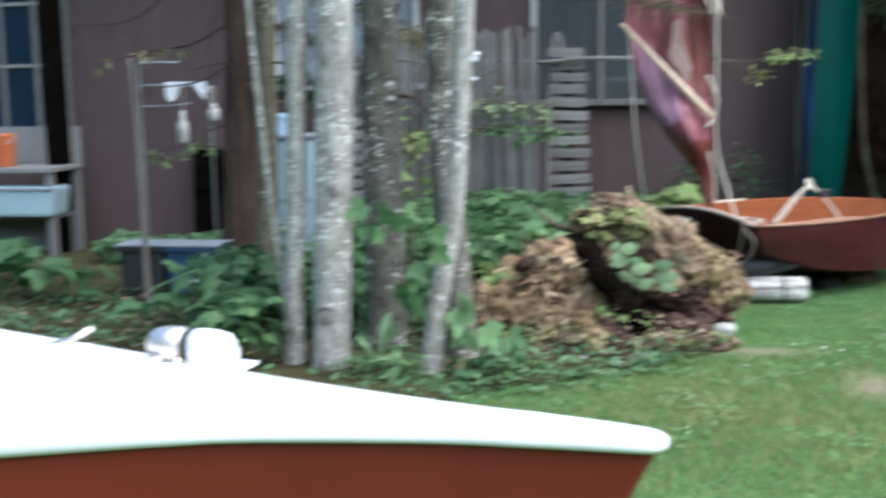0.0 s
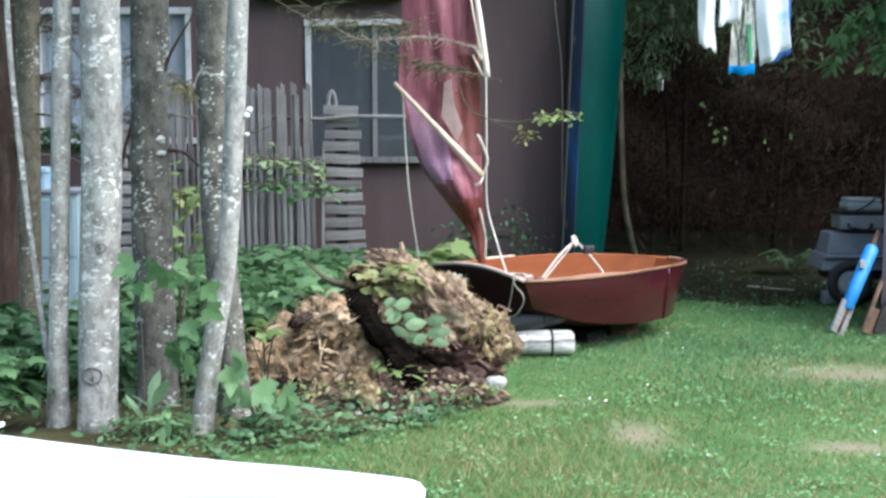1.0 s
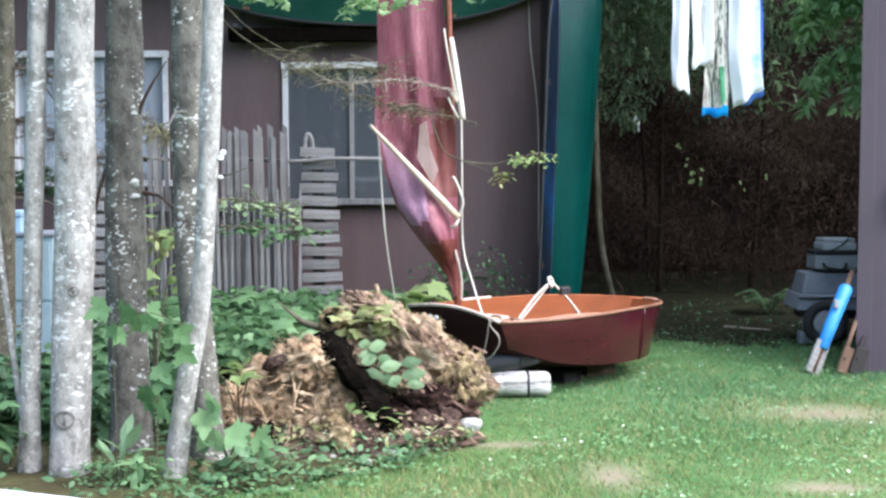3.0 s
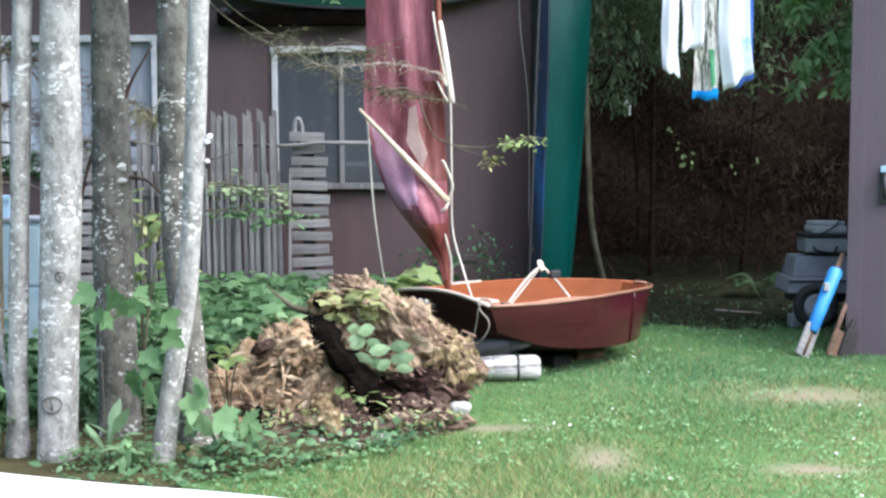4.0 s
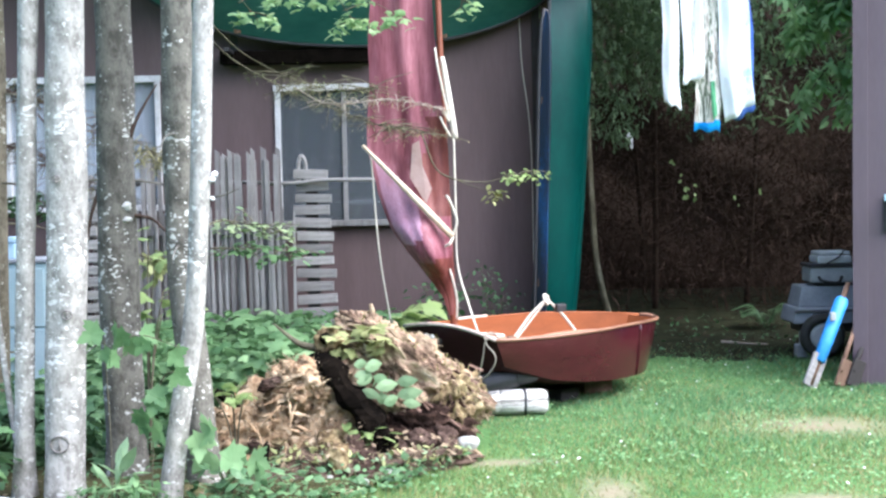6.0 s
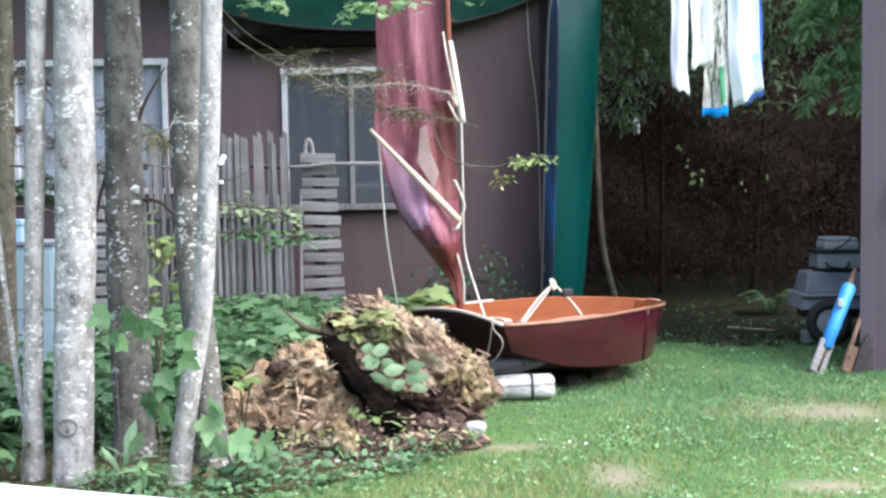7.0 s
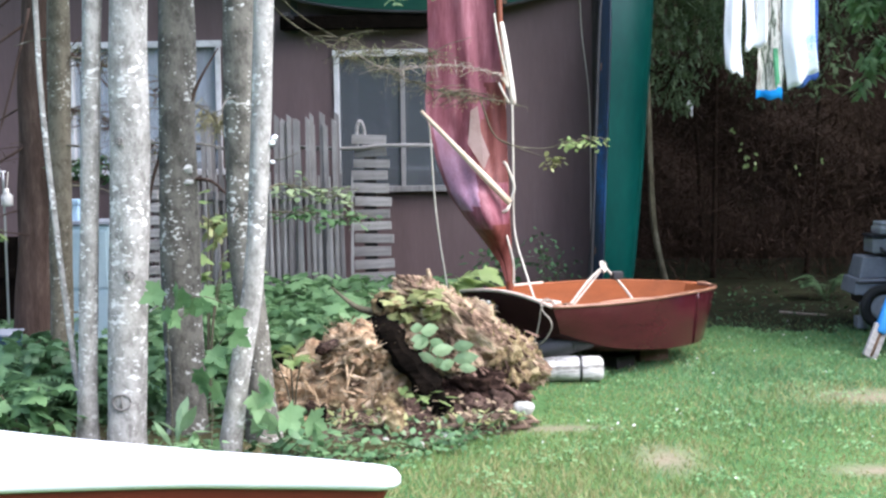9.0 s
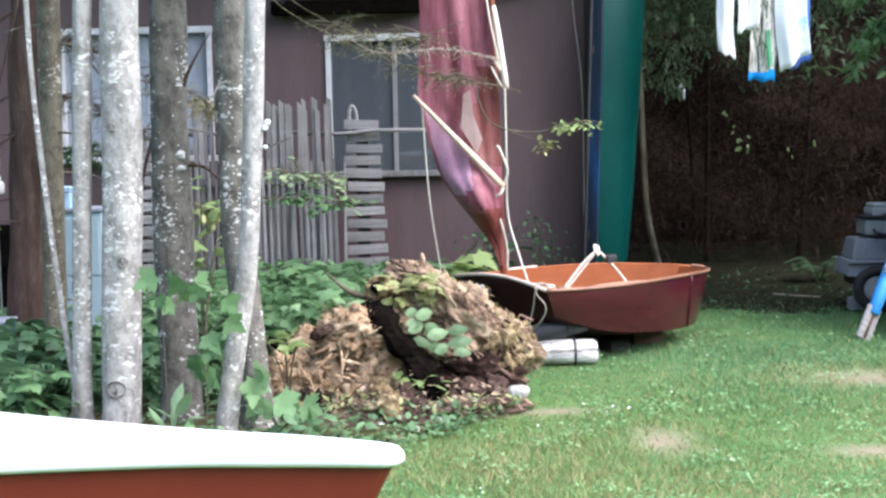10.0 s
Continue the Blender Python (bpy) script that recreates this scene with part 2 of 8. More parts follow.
M["wood_tan"] = mat("worn_tan_wood", [(0.2, (0.17, 0.115, 0.075)), (0.8, (0.32, 0.24, 0.17))], 6, 0.8, 0, 0.25, 50, (6, 6, 0.6))
M["wood_pole"] = mat("brown_grey_pole", [(0.2, (0.11, 0.09, 0.078)), (0.8, (0.25, 0.215, 0.19))], 6, 0.85, 0, 0.25, 50, (6, 6, 0.6))
M["wood_brown"] = mat("brown_wood", [(0.2, (0.09, 0.05, 0.03)), (0.8, (0.2, 0.12, 0.075))], 6, 0.8, 0, 0.25, 50, (6, 6, 0.6))
M["bark_pale"] = bark_mat("pale_grey_maple_bark", (0.17, 0.162, 0.145), (0.36, 0.346, 0.318), (0.58, 0.57, 0.54), 0.875)
M["bark_dark"] = bark_mat("dark_grey_bark", (0.058, 0.054, 0.043), (0.155, 0.145, 0.12), (0.54, 0.54, 0.5), 0.9)
M["lichen"] = mat("white_lichen", [(0.3, (0.3, 0.3, 0.27)), (0.6, (0.55, 0.55, 0.51))], 30, 0.95, 0, 0.6)
M["bark_brown"] = mat("brown_conifer_bark", [(0.2, (0.032, 0.021, 0.016)), (0.55, (0.08, 0.054, 0.042)), (0.9, (0.15, 0.112, 0.088))], 12, 0.95, 0, 0.8, 60, (1.5, 1.5, 0.3))
M["bark_moss"] = mat("mossy_bark", [(0.2, (0.05, 0.043, 0.03)), (0.55, (0.12, 0.11, 0.075)), (0.9, (0.27, 0.255, 0.2))], 10, 0.95, 0, 0.6, 60, (1, 1, 0.5))
M["bark_olive"] = bark_mat("olive_mottled_bark", (0.06, 0.05, 0.03), (0.15, 0.13, 0.09), (0.4, 0.39, 0.33), 0.91)
M["bark_tan"] = mat("tan_sapling_bark", [(0.2, (0.17, 0.13, 0.1)), (0.8, (0.38, 0.33, 0.28))], 10, 0.85, 0, 0.3, 50, (1, 1, 0.3))
M["bark_scar"] = mat("healed_bark_scar", [(0.2, (0.11, 0.1, 0.09)), (0.8, (0.22, 0.205, 0.19))], 20, 0.9, 0, 0.4)
# hedge twigs kept near black: the shade inside the hedge is in their colour
M["twig"] = mat("shade_brown_twigs", [(0.2, (0.016, 0.011, 0.008)), (0.6, (0.032, 0.022, 0.016)), (0.9, (0.056, 0.039, 0.03))], 3, 0.95, 0, 0.2)
M["twig_leaf"] = leaf_mat("shade_brown_dead_spray", (0.028, 0.0185, 0.0135), (0.072, 0.048, 0.037), 0.95, 0.15)
M["rot"] = mat("rotten_wood", [(0.32, (0.025, 0.016, 0.012)), (0.42, (0.13, 0.086, 0.058)), (0.52, (0.28, 0.2, 0.14)), (0.6, (0.3, 0.245, 0.15)), (0.72, (0.5, 0.43, 0.35))], 6.5, 0.95, 0, 1.0, 45, (0.5, 1, 1.7), detail=9)
M["rot_orange"] = mat("crumbling_orange_wood", [(0.3, (0.05, 0.03, 0.02)), (0.41, (0.24, 0.155, 0.092)), (0.53, (0.42, 0.295, 0.178)), (0.7, (0.57, 0.46, 0.33))], 9, 0.95, 0, 1.0, 46, detail=9)
# colour of the hollows: the shade inside them, painted near black
M["rot_black"] = mat("hollow_shade_rot", [(0.3, (0.006, 0.004, 0.003)), (0.5, (0.022, 0.013, 0.01)), (0.7, (0.06, 0.036, 0.027))], 8, 0.95, 0, 1.0, 45)
M["rot_mossy"] = mat("mossy_brown_rot", [(0.33, (0.05, 0.034, 0.02)), (0.45, (0.14, 0.1, 0.055)), (0.56, (0.24, 0.19, 0.1)), (0.68, (0.36, 0.3, 0.18))], 9, 0.95, 0, 1.0, 50, detail=9)
M["rot_dark"] = mat("damp_red_brown_rot", [(0.3, (0.018, 0.011, 0.009)), (0.5, (0.058, 0.038, 0.03)), (0.7, (0.14, 0.096, 0.076))], 8, 0.95, 0, 1.0, 45)
M["near_black"] = mat("near_black_matte", [(0.3, (0.0015, 0.0013, 0.001)), (0.7, (0.008, 0.006, 0.0045))], 10, 1.0, 0, 0.8, 50, spec=0.03)
M["soil"] = mat("crumbly_soil", [(0.2, (0.035, 0.024, 0.018)), (0.5, (0.09, 0.062, 0.046)), (0.8, (0.19, 0.145, 0.11))], 7, 0.95, 0, 0.9, 60)
M["stone"] = mat("pale_stone", [(0.2, (0.22, 0.22, 0.2)), (0.8, (0.42, 0.42, 0.38))], 9, 0.9, 0, 0.4)
M["cloth_white"] = mat("white_cotton", [(0.2, (0.72, 0.74, 0.78)), (0.8, (0.84, 0.84, 0.85))], 5, 0.95, 0, 0.15, 60)
M["brush"] = mat("shade_dark_woods", [(0.25, (0.014, 0.01, 0.007)), (0.5, (0.036, 0.025, 0.018)), (0.8, (0.075, 0.052, 0.038))], 1.5, 1.0, 0, 0.6, 14, (1.5, 1.5, 0.6))
M["woods_green"] = mat("leafy_woods", [(0.25, (0.012, 0.02, 0.008)), (0.55, (0.04, 0.07, 0.025)), (0.8, (0.09, 0.14, 0.05))], 1.2, 1.0, 0, 0.8, 9)
M["leaf_maple"] = leaf_mat("maple_leaf", (0.065, 0.145, 0.055), (0.17, 0.295, 0.13), 0.6, 0.42)
M["leaf_lime"] = leaf_mat("sunlit_lime_leaf", (0.18, 0.28, 0.09), (0.36, 0.46, 0.19), 0.5, 0.5)
M["leaf_pale"] = leaf_mat("pale_olive_green_leaf", (0.17, 0.25, 0.12), (0.36, 0.44, 0.24), 0.5, 0.4)
M["leaf_spray"] = leaf_mat("pale_mint_maple_leaf", (0.2, 0.36, 0.16), (0.38, 0.52, 0.26), 0.5, 0.5)
M["leaf_deep"] = leaf_mat("deep_green_leaf", (0.11, 0.22, 0.095), (0.27, 0.42, 0.205), 0.6, 0.45)
M["leaf_fern"] = leaf_mat("fern_green", (0.055, 0.115, 0.052), (0.125, 0.225, 0.1))
M["leaf_dark"] = leaf_mat("dark_shrub_leaf", (0.03, 0.075, 0.03), (0.07, 0.15, 0.06), 0.6, 0.3)
M["leaf_ivy"] = leaf_mat("blue_green_leaf", (0.15, 0.25, 0.13), (0.3, 0.42, 0.235))
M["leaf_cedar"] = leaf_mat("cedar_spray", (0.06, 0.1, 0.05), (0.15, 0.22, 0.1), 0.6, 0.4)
# lighter copies of the cedar leaf; light on the boughs is in the colour
M["leaf_cedar_mid"] = leaf_mat("half_lit_cedar_spray", (0.08, 0.125, 0.065), (0.19, 0.27, 0.14), 0.6, 0.5)
M["leaf_cedar_lit"] = leaf_mat("lit_cedar_spray", (0.23, 0.43, 0.19), (0.47, 0.65, 0.33), 0.6, 0.55)
M["chip"] = leaf_mat("torn_wood_fibre", (0.12, 0.087, 0.056), (0.41, 0.325, 0.215), 0.95, 0.0)
M["chip_dark"] = leaf_mat("dark_wood_flake", (0.035, 0.02, 0.015), (0.17, 0.11, 0.085), 0.95, 0.0)
M["leaf_olive"] = leaf_mat("yellowed_leaf", (0.17, 0.2, 0.07), (0.4, 0.42, 0.19), 0.5, 0.4)
M["leaf_dry"] = leaf_mat("dry_leaf_litter", (0.08, 0.05, 0.03), (0.32, 0.25, 0.16), 0.8, 0.1)
M["needle_dead"] = leaf_mat("dead_needle_spray", (0.2, 0.185, 0.085), (0.42, 0.38, 0.2), 0.8, 0.35)
M["needle_green"] = leaf_mat("olive_green_needles", (0.13, 0.15, 0.06), (0.32, 0.34, 0.15), 0.7, 0.4)
M["needle_olive"] = leaf_mat("olive_brown_needles", (0.06, 0.05, 0.03), (0.2, 0.2, 0.1), 0.8, 0.3)
M["grass_blade"] = leaf_mat("lawn_grass_blade", (0.05, 0.155, 0.065), (0.175, 0.32, 0.145), 0.5, 0.4, 1.1)
M["grass_warm"] = leaf_mat("yellow_green_grass_blade", (0.095, 0.16, 0.045), (0.25, 0.33, 0.115), 0.5, 0.4, 1.1)
M["grass_dry"] = leaf_mat("dry_grass_blade", (0.16, 0.17, 0.06), (0.36, 0.31, 0.15), 0.7, 0.3, 1.1)
M["leaf_clover"] = leaf_mat("clover_leaf", (0.11, 0.23, 0.09), (0.23, 0.38, 0.17), 0.6, 0.35)
M["clover"] = mat("white_clover_petal", [(0.2, (0.7, 0.72, 0.66)), (0.8, (0.84, 0.84, 0.8))], 9, 0.9, 0, 0)


def glass_mat(name="window_glass", tint=(0.3, 0.335, 0.36)):
    m = bpy.data.materials.new(name)
    m.use_nodes = True
    b = m.node_tree.nodes["Principled BSDF"]
    b.inputs["Base Color"].default_value = (*tint, 1)
    b.inputs["Roughness"].default_value = 0.03
    b.inputs["Transmission Weight"].default_value = 0.84
    return m


M["glass"] = glass_mat()
M["glass_clear"] = glass_mat("clear_window_glass", (0.75, 0.8, 0.84))
M["glass_blue"] = glass_mat("bluish_window_glass", (0.07, 0.13, 0.22))


def lawn_mat():
    """Mown grass with broad yellowed zones, bare tan patches of dry soil and thatch."""
    m = bpy.data.materials.new("lawn")
    m.use_nodes = True
    n, l = m.node_tree.nodes, m.node_tree.links
    b = n["Principled BSDF"]
    tc = n.new("ShaderNodeTexCoord")

    def noise_tex(scale, detail):
        t = n.new("ShaderNodeTexNoise")
        t.inputs["Scale"].default_value, t.inputs["Detail"].default_value = scale, detail
        l.new(tc.outputs["Object"], t.inputs["Vector"])
        return t.outputs[0]

    big, small = noise_tex(0.55, 3), noise_tex(26, 6)
    cr = n.new("ShaderNodeValToRGB")
    cr.color_ramp.elements[0].position, cr.color_ramp.elements[0].color = 0.35, (0.035, 0.09, 0.028, 1)
    cr.color_ramp.elements[1].position, cr.color_ramp.elements[1].color = 0.7, (0.105, 0.19, 0.065, 1)
    ad = n.new("ShaderNodeMath")
    ad.operation = "MULTIPLY_ADD"
    ad.inputs[1].default_value = 0.6
    l.new(small, ad.inputs[0])
    hb = n.new("ShaderNodeMath")
    hb.operation = "MULTIPLY"
    hb.inputs[1].default_value = 0.45
    l.new(big, hb.inputs[0])
    l.new(hb.outputs[0], ad.inputs[2])
    l.new(ad.outputs[0], cr.inputs[0])
    last = cr.outputs[0]
    for px, py, rx, ry in BARE:
        mp = n.new("ShaderNodeMapping")
        mp.vector_type = "TEXTURE"
        mp.inputs["Location"].default_value, mp.inputs["Scale"].default_value = (px, py, 0), (rx, ry, 1)
        l.new(tc.outputs["Object"], mp.inputs[0])
        ln = n.new("ShaderNodeVectorMath")
        ln.operation = "LENGTH"
        l.new(mp.outputs[0], ln.inputs[0])
        ml = n.new("ShaderNodeMath")
        ml.operation = "MULTIPLY_ADD"
        ml.inputs[1].default_value = 1.1
        l.new(noise_tex(7, 5), ml.inputs[0])
        l.new(ln.outputs["Value"], ml.inputs[2])
        rp = n.new("ShaderNodeMapRange")
        rp.inputs["From Min"].default_value, rp.inputs["From Max"].default_value = 2.0, 0.65
        l.new(ml.outputs[0], rp.inputs["Value"])
        mx = n.new("ShaderNodeMix")
        mx.data_type = "RGBA"
        l.new(rp.outputs[0], mx.inputs["Factor"])
        l.new(last, mx.inputs["A"])
        mx.inputs["B"].default_value = (0.19, 0.165, 0.11, 1)
        last = mx.outputs["Result"]
    l.new(last, b.inputs["Base Color"])
    b.inputs["Roughness"].default_value = 0.95
    b.inputs["Specular IOR Level"].default_value = 0.1
    bp = n.new("ShaderNodeBump")
    bp.inputs["Strength"].default_value, bp.inputs["Distance"].default_value = 0.6, 0.03
    l.new(small, bp.inputs["Height"])
    l.new(bp.outputs[0], b.inputs["Normal"])
    return m


# bare, dry spots in the lawn: centre x, y and half-widths
BARE = [(2.35, 7.65, 0.55, 0.34), (0.86, 6.2, 0.17, 0.3), (1.85, 5.95, 0.25, 0.12), (0.35, 6.9, 0.3, 0.1), (2.7, 6.7, 0.2, 0.1)]
M["lawn"] = lawn_mat()


# ---- mesh helpers ----
def mesh_ob(name, verts, faces, material, parent=None, smooth=False, label="", at=None):
    me = bpy.data.meshes.new(name)
    me.from_pydata([tuple(v) for v in verts], [], faces)
    me.materials.append(material)
    if smooth:
        me.shade_smooth()
    ob = new(name, me)
    if parent is not None:
        ob.parent = parent
    if at is not None:
        ob.matrix_basis = at
    if label:
        tagged(ob, label)
    return ob


def part(name, bm, material, parent, label="", smooth=False, at=None):
    """Links a bmesh as one mesh object under a thing or a part."""
    me = bpy.data.meshes.new(name)
    bm.to_mesh(me)
    bm.free()
    me.materials.append(material)
    if smooth:
        me.shade_smooth()
    ob = new(name, me)
    if parent is not None:
        ob.parent = parent
    if at is not None:
        ob.matrix_basis = at
    if label:
        tagged(ob, label)
    return ob


def thing(name, m, label, category, group="", kind=""):
    ob = new(name)
    ob.empty_display_size = 0.1
    ob.matrix_basis = m
    return tagged(ob, label, category, group, kind)


def box(bm, x0, x1, y0, y1, z0, z1, bevel=0.0, m=None):
    r = bmesh.ops.create_cube(bm, size=1.0)
    vs = r["verts"]
    for v in vs:
        v.co = Vector((x0 + (v.co.x + 0.5) * (x1 - x0), y0 + (v.co.y + 0.5) * (y1 - y0), z0 + (v.co.z + 0.5) * (z1 - z0)))
    if bevel:
        es = list({e for v in vs for e in v.link_edges})
        vs = bmesh.ops.bevel(bm, geom=es, offset=bevel, segments=2, affect="EDGES", profile=0.6)["verts"]
    if m is not None:
        bmesh.ops.transform(bm, matrix=m, verts=vs)
    return bm


def boxes(*rows, bevel=0.0):
    bm = bmesh.new()
    for r in rows:
        box(bm, *r, bevel=bevel)
    return bm


def smooth_line(pts, n):
    """Points along a smooth curve through pts."""
    pts = [np.array(p, float) for p in pts]
    if len(pts) == 2:
        return [pts[0] + (pts[1] - pts[0]) * k / n for k in range(n + 1)]
    p = [2 * pts[0] - pts[1], *pts, 2 * pts[-1] - pts[-2]]
    out = []
    for i in range(1, len(p) - 2):
        for k in range(n):
            t = k / n
            a, b, c, d = p[i - 1], p[i], p[i + 1], p[i + 2]
            out.append(0.5 * (2 * b + (c - a) * t + (2 * a - 5 * b + 4 * c - d) * t * t + (3 * b - a - 3 * c + d) * t ** 3))
    out.append(pts[-1])
    return out


def tube(pts, radii, n=10, wobble=0.0, seed=0, cap=True):
    """A tapered round stem along pts: verts, faces."""
    rnd = random.Random(seed)
    verts, faces = [], []
    k = len(pts)
    pts = [np.array(p, float) for p in pts]
    up = np.array((0.13, 1.0, 0.21))
    for i, p in enumerate(pts):
        d = pts[min(i + 1, k - 1)] - pts[max(i - 1, 0)]
        d = d / (np.linalg.norm(d) + 1e-9)
        a = np.cross(d, up)
        a /= np.linalg.norm(a) + 1e-9
        b = np.cross(d, a)
        r = radii[i] if hasattr(radii, "__len__") else radii
        for j in range(n):
            q = 2 * math.pi * j / n
            rr = r * (1 + wobble * noise.noise(Vector((p[0] * 3 + math.cos(q) * 1.4 + seed, p[1] * 3 + math.sin(q) * 1.4, p[2] * 2.2))))
            verts.append(p + a * math.cos(q) * rr + b * math.sin(q) * rr)
    for i in range(k - 1):
        for j in range(n):
            faces.append((i * n + j, i * n + (j + 1) % n, (i + 1) * n + (j + 1) % n, (i + 1) * n + j))
    if cap:
        faces.append(tuple(range(n))[::-1])
        faces.append(tuple((k - 1) * n + j for j in range(n)))
    return verts, faces


def merge(*sets):
    verts, faces = [], []
    for v, f in sets:
        o = len(verts)
        verts.extend(v)
        faces.extend(tuple(i + o for i in q) for q in f)
    return verts, faces


def rope(name, pts, r, parent, n=6, material=None, label="", steps=8):
    return mesh_ob(name, *tube(smooth_line(pts, steps), r, n), material or M["rope"], parent, True, label)


def lump(radius, subdiv, rough, freq, seed, squash=(1, 1, 1), octaves=3):
    """A craggy lump: bmesh."""
    bm = bmesh.new()
    bmesh.ops.create_icosphere(bm, subdivisions=subdiv, radius=1.0)
    for v in bm.verts:
        p = v.co.copy()
        d = 0
        for o in range(octaves):
            d += noise.noise(p * freq * 2 ** o + Vector((seed, seed * 2, 0))) / 1.5 ** o
        v.co = Vector((p.x * squash[0], p.y * squash[1], p.z * squash[2])) * radius * (1 + rough * d)
    return bm


def flakes(name, pos, way, size, g, material, parent):
    """Torn plates of rotten wood lying along the grain, joined: way is the grain's direction."""
    n = len(pos)
    cube = np.array([(x, y, z) for x in (-1, 1) for y in (-1, 1) for z in (-1, 1)], float)
    quad = [(0, 1, 3, 2), (4, 6, 7, 5), (0, 4, 5, 1), (2, 3, 7, 6), (0, 2, 6, 4), (1, 5, 7, 3)]
    a = np.array(way, float) + g.normal(0, 0.35, (n, 3))
    a /= np.linalg.norm(a, axis=1)[:, None]
    b = np.cross(a, g.normal(0, 1, (n, 3)))
    b /= np.linalg.norm(b, axis=1)[:, None]
    c = np.cross(a, b)
    ln, wd, th = g.uniform(*size, n), g.uniform(0.12, 0.4, n), g.uniform(0.05, 0.16, n)
    k = cube[None] * g.uniform(0.55, 1.15, (n, 8, 3))
    v = pos[:, None, :] + ln[:, None, None] * (k[:, :, :1] * a[:, None] + k[:, :, 1:2] * (b * wd[:, None])[:, None] + k[:, :, 2:] * (c * th[:, None])[:, None])
    f = [tuple(i + 8 * j for i in q) for j in range(n) for q in quad]
    ob = mesh_ob(name, v.reshape(-1, 3).tolist(), f, material, parent)
    ob["kind"] = "stuff"
    return ob


# ---- leaves ----
def maple_outline():
    """Half of a five-lobed maple leaf, mirrored: outline in the plane, one unit long."""
    half = [(0.0, 0.0), (0.12, -0.03), (0.34, -0.1), (0.29, 0.05), (0.42, 0.13), (0.6, 0.36), (0.45, 0.37), (0.42, 0.5), (0.2, 0.42), (0.27, 0.62), (0.19, 0.67), (0.14, 0.82), (0.0, 1.0)]
    return half + [(-x, y) for x, y in half[-2:0:-1]]


def oval_outline(w=0.3):
    half = [(0.0, 0.0), (w * 0.7, 0.2), (w, 0.45), (w * 0.75, 0.72), (0.0, 1.0)]
    return half + [(-x, y) for x, y in half[-2:0:-1]]


def lance_outline():
    return oval_outline(0.16)


OUT = {"broad": oval_outline(0.27), "maple": maple_outline(), "oval": oval_outline(), "lance": lance_outline(), "needle": [(0.0, 0.0), (0.06, 0.4), (0.0, 1.0), (-0.05, 0.5)], "tri": [(0.16, 0.0), (0.0, 1.0), (-0.16, 0.0)], "spray": [(0.0, 0.0), (0.22, 0.35), (0.08, 0.45), (0.2, 0.75), (0.0, 1.0), (-0.2, 0.7), (-0.07, 0.4), (-0.24, 0.3)]}


def leaf_geo(kind, bend=0.18):
    """One curled leaf: a fan from its midrib."""
    o = OUT[kind]
    v = [(x, y, -bend * y * y - 0.25 * abs(x) * abs(x)) for x, y in o]
    c = len(v)
    v.append((0, 0.45, -bend * 0.2 + 0.03))
    return v, [(c, i, (i + 1) % c) for i in range(c)]


def skin_points(ob, n, g, up=-1.0):
    """Random places on the outer skin of a part, in its parent's space, and their outward ways."""
    co = np.empty(len(ob.data.vertices) * 3)
    ob.data.vertices.foreach_get("co", co)
    nr = np.empty(len(co))
    ob.data.vertices.foreach_get("normal", nr)
    m = np.array(ob.matrix_basis)
    p = co.reshape(-1, 3) @ m[:3, :3].T + m[:3, 3]
    q = nr.reshape(-1, 3) @ m[:3, :3].T
    ok = np.nonzero((p[:, 2] > 0.03) & (q[:, 2] > up) & (q[:, 1] < 0.5))[0]
    k = g.choice(ok, n)
    return p[k] + q[k] * 0.004, q[k]


LEAF_MESH = {}


def leaf_mesh(kind, material):
    key = (kind, material.name)
    if key not in LEAF_MESH:
        v, f = leaf_geo(kind)
        me = bpy.data.meshes.new("leaf")
        me.from_pydata(v, [], f)
        me.materials.append(material)
        LEAF_MESH[key] = me
    return LEAF_MESH[key]


def leaf_parts(parent, kind, material, rows):
    """Leaves that can be told apart, each an object of its own under its plant: x, y, z, size, tilt, turn."""
    me = leaf_mesh(kind, material)
    for x, y, z, s, tilt, roll, turn in rows:
        ob = new("leaf", me)
        ob.parent = parent
        ob.matrix_basis = Matrix.LocRotScale((x, y, z), Euler((radians(tilt), radians(roll), radians(turn)), "XYZ"), (s, s, s))


def leaf_cloud(name, kind, material, pos, size, rnd, parent=None, tilt=(-50, 25), label="", kind_tag=""):
    """Many leaves in one mesh: pos (n, 3), size (n)."""
    v0, f0 = leaf_geo(kind)
    v0 = np.array(v0)
    n, k = len(pos), len(v0)
    t = np.radians(rnd.uniform(*tilt, n))
    r = np.radians(rnd.uniform(-35, 35, n))
    a = rnd.uniform(0, 2 * np.pi, n)
    s = size[:, None, None]
    x, y, z = v0[None, :, 0] + 0 * a[:, None], v0[None, :, 1] + 0 * a[:, None], v0[None, :, 2] + 0 * a[:, None]
    x, z = x * np.cos(r)[:, None] + z * np.sin(r)[:, None], -x * np.sin(r)[:, None] + z * np.cos(r)[:, None]
    y, z = y * np.cos(t)[:, None] - z * np.sin(t)[:, None], y * np.sin(t)[:, None] + z * np.cos(t)[:, None]
    x, y = x * np.cos(a)[:, None] - y * np.sin(a)[:, None], x * np.sin(a)[:, None] + y * np.cos(a)[:, None]
    allv = (np.stack((x, y, z), 2) * s + np.asarray(pos)[:, None, :]).reshape(-1, 3)
    f = (np.array(f0)[None] + (np.arange(n) * k)[:, None, None]).reshape(-1, 3)
    me = bpy.data.meshes.new(name)
    me.from_pydata(allv.tolist(), [], f.tolist())
    me.materials.append(material)
    ob = new(name, me)
    if parent is not None:
        ob.parent = parent
    if label or kind_tag:
        tagged(ob, label, kind=kind_tag)
    return ob


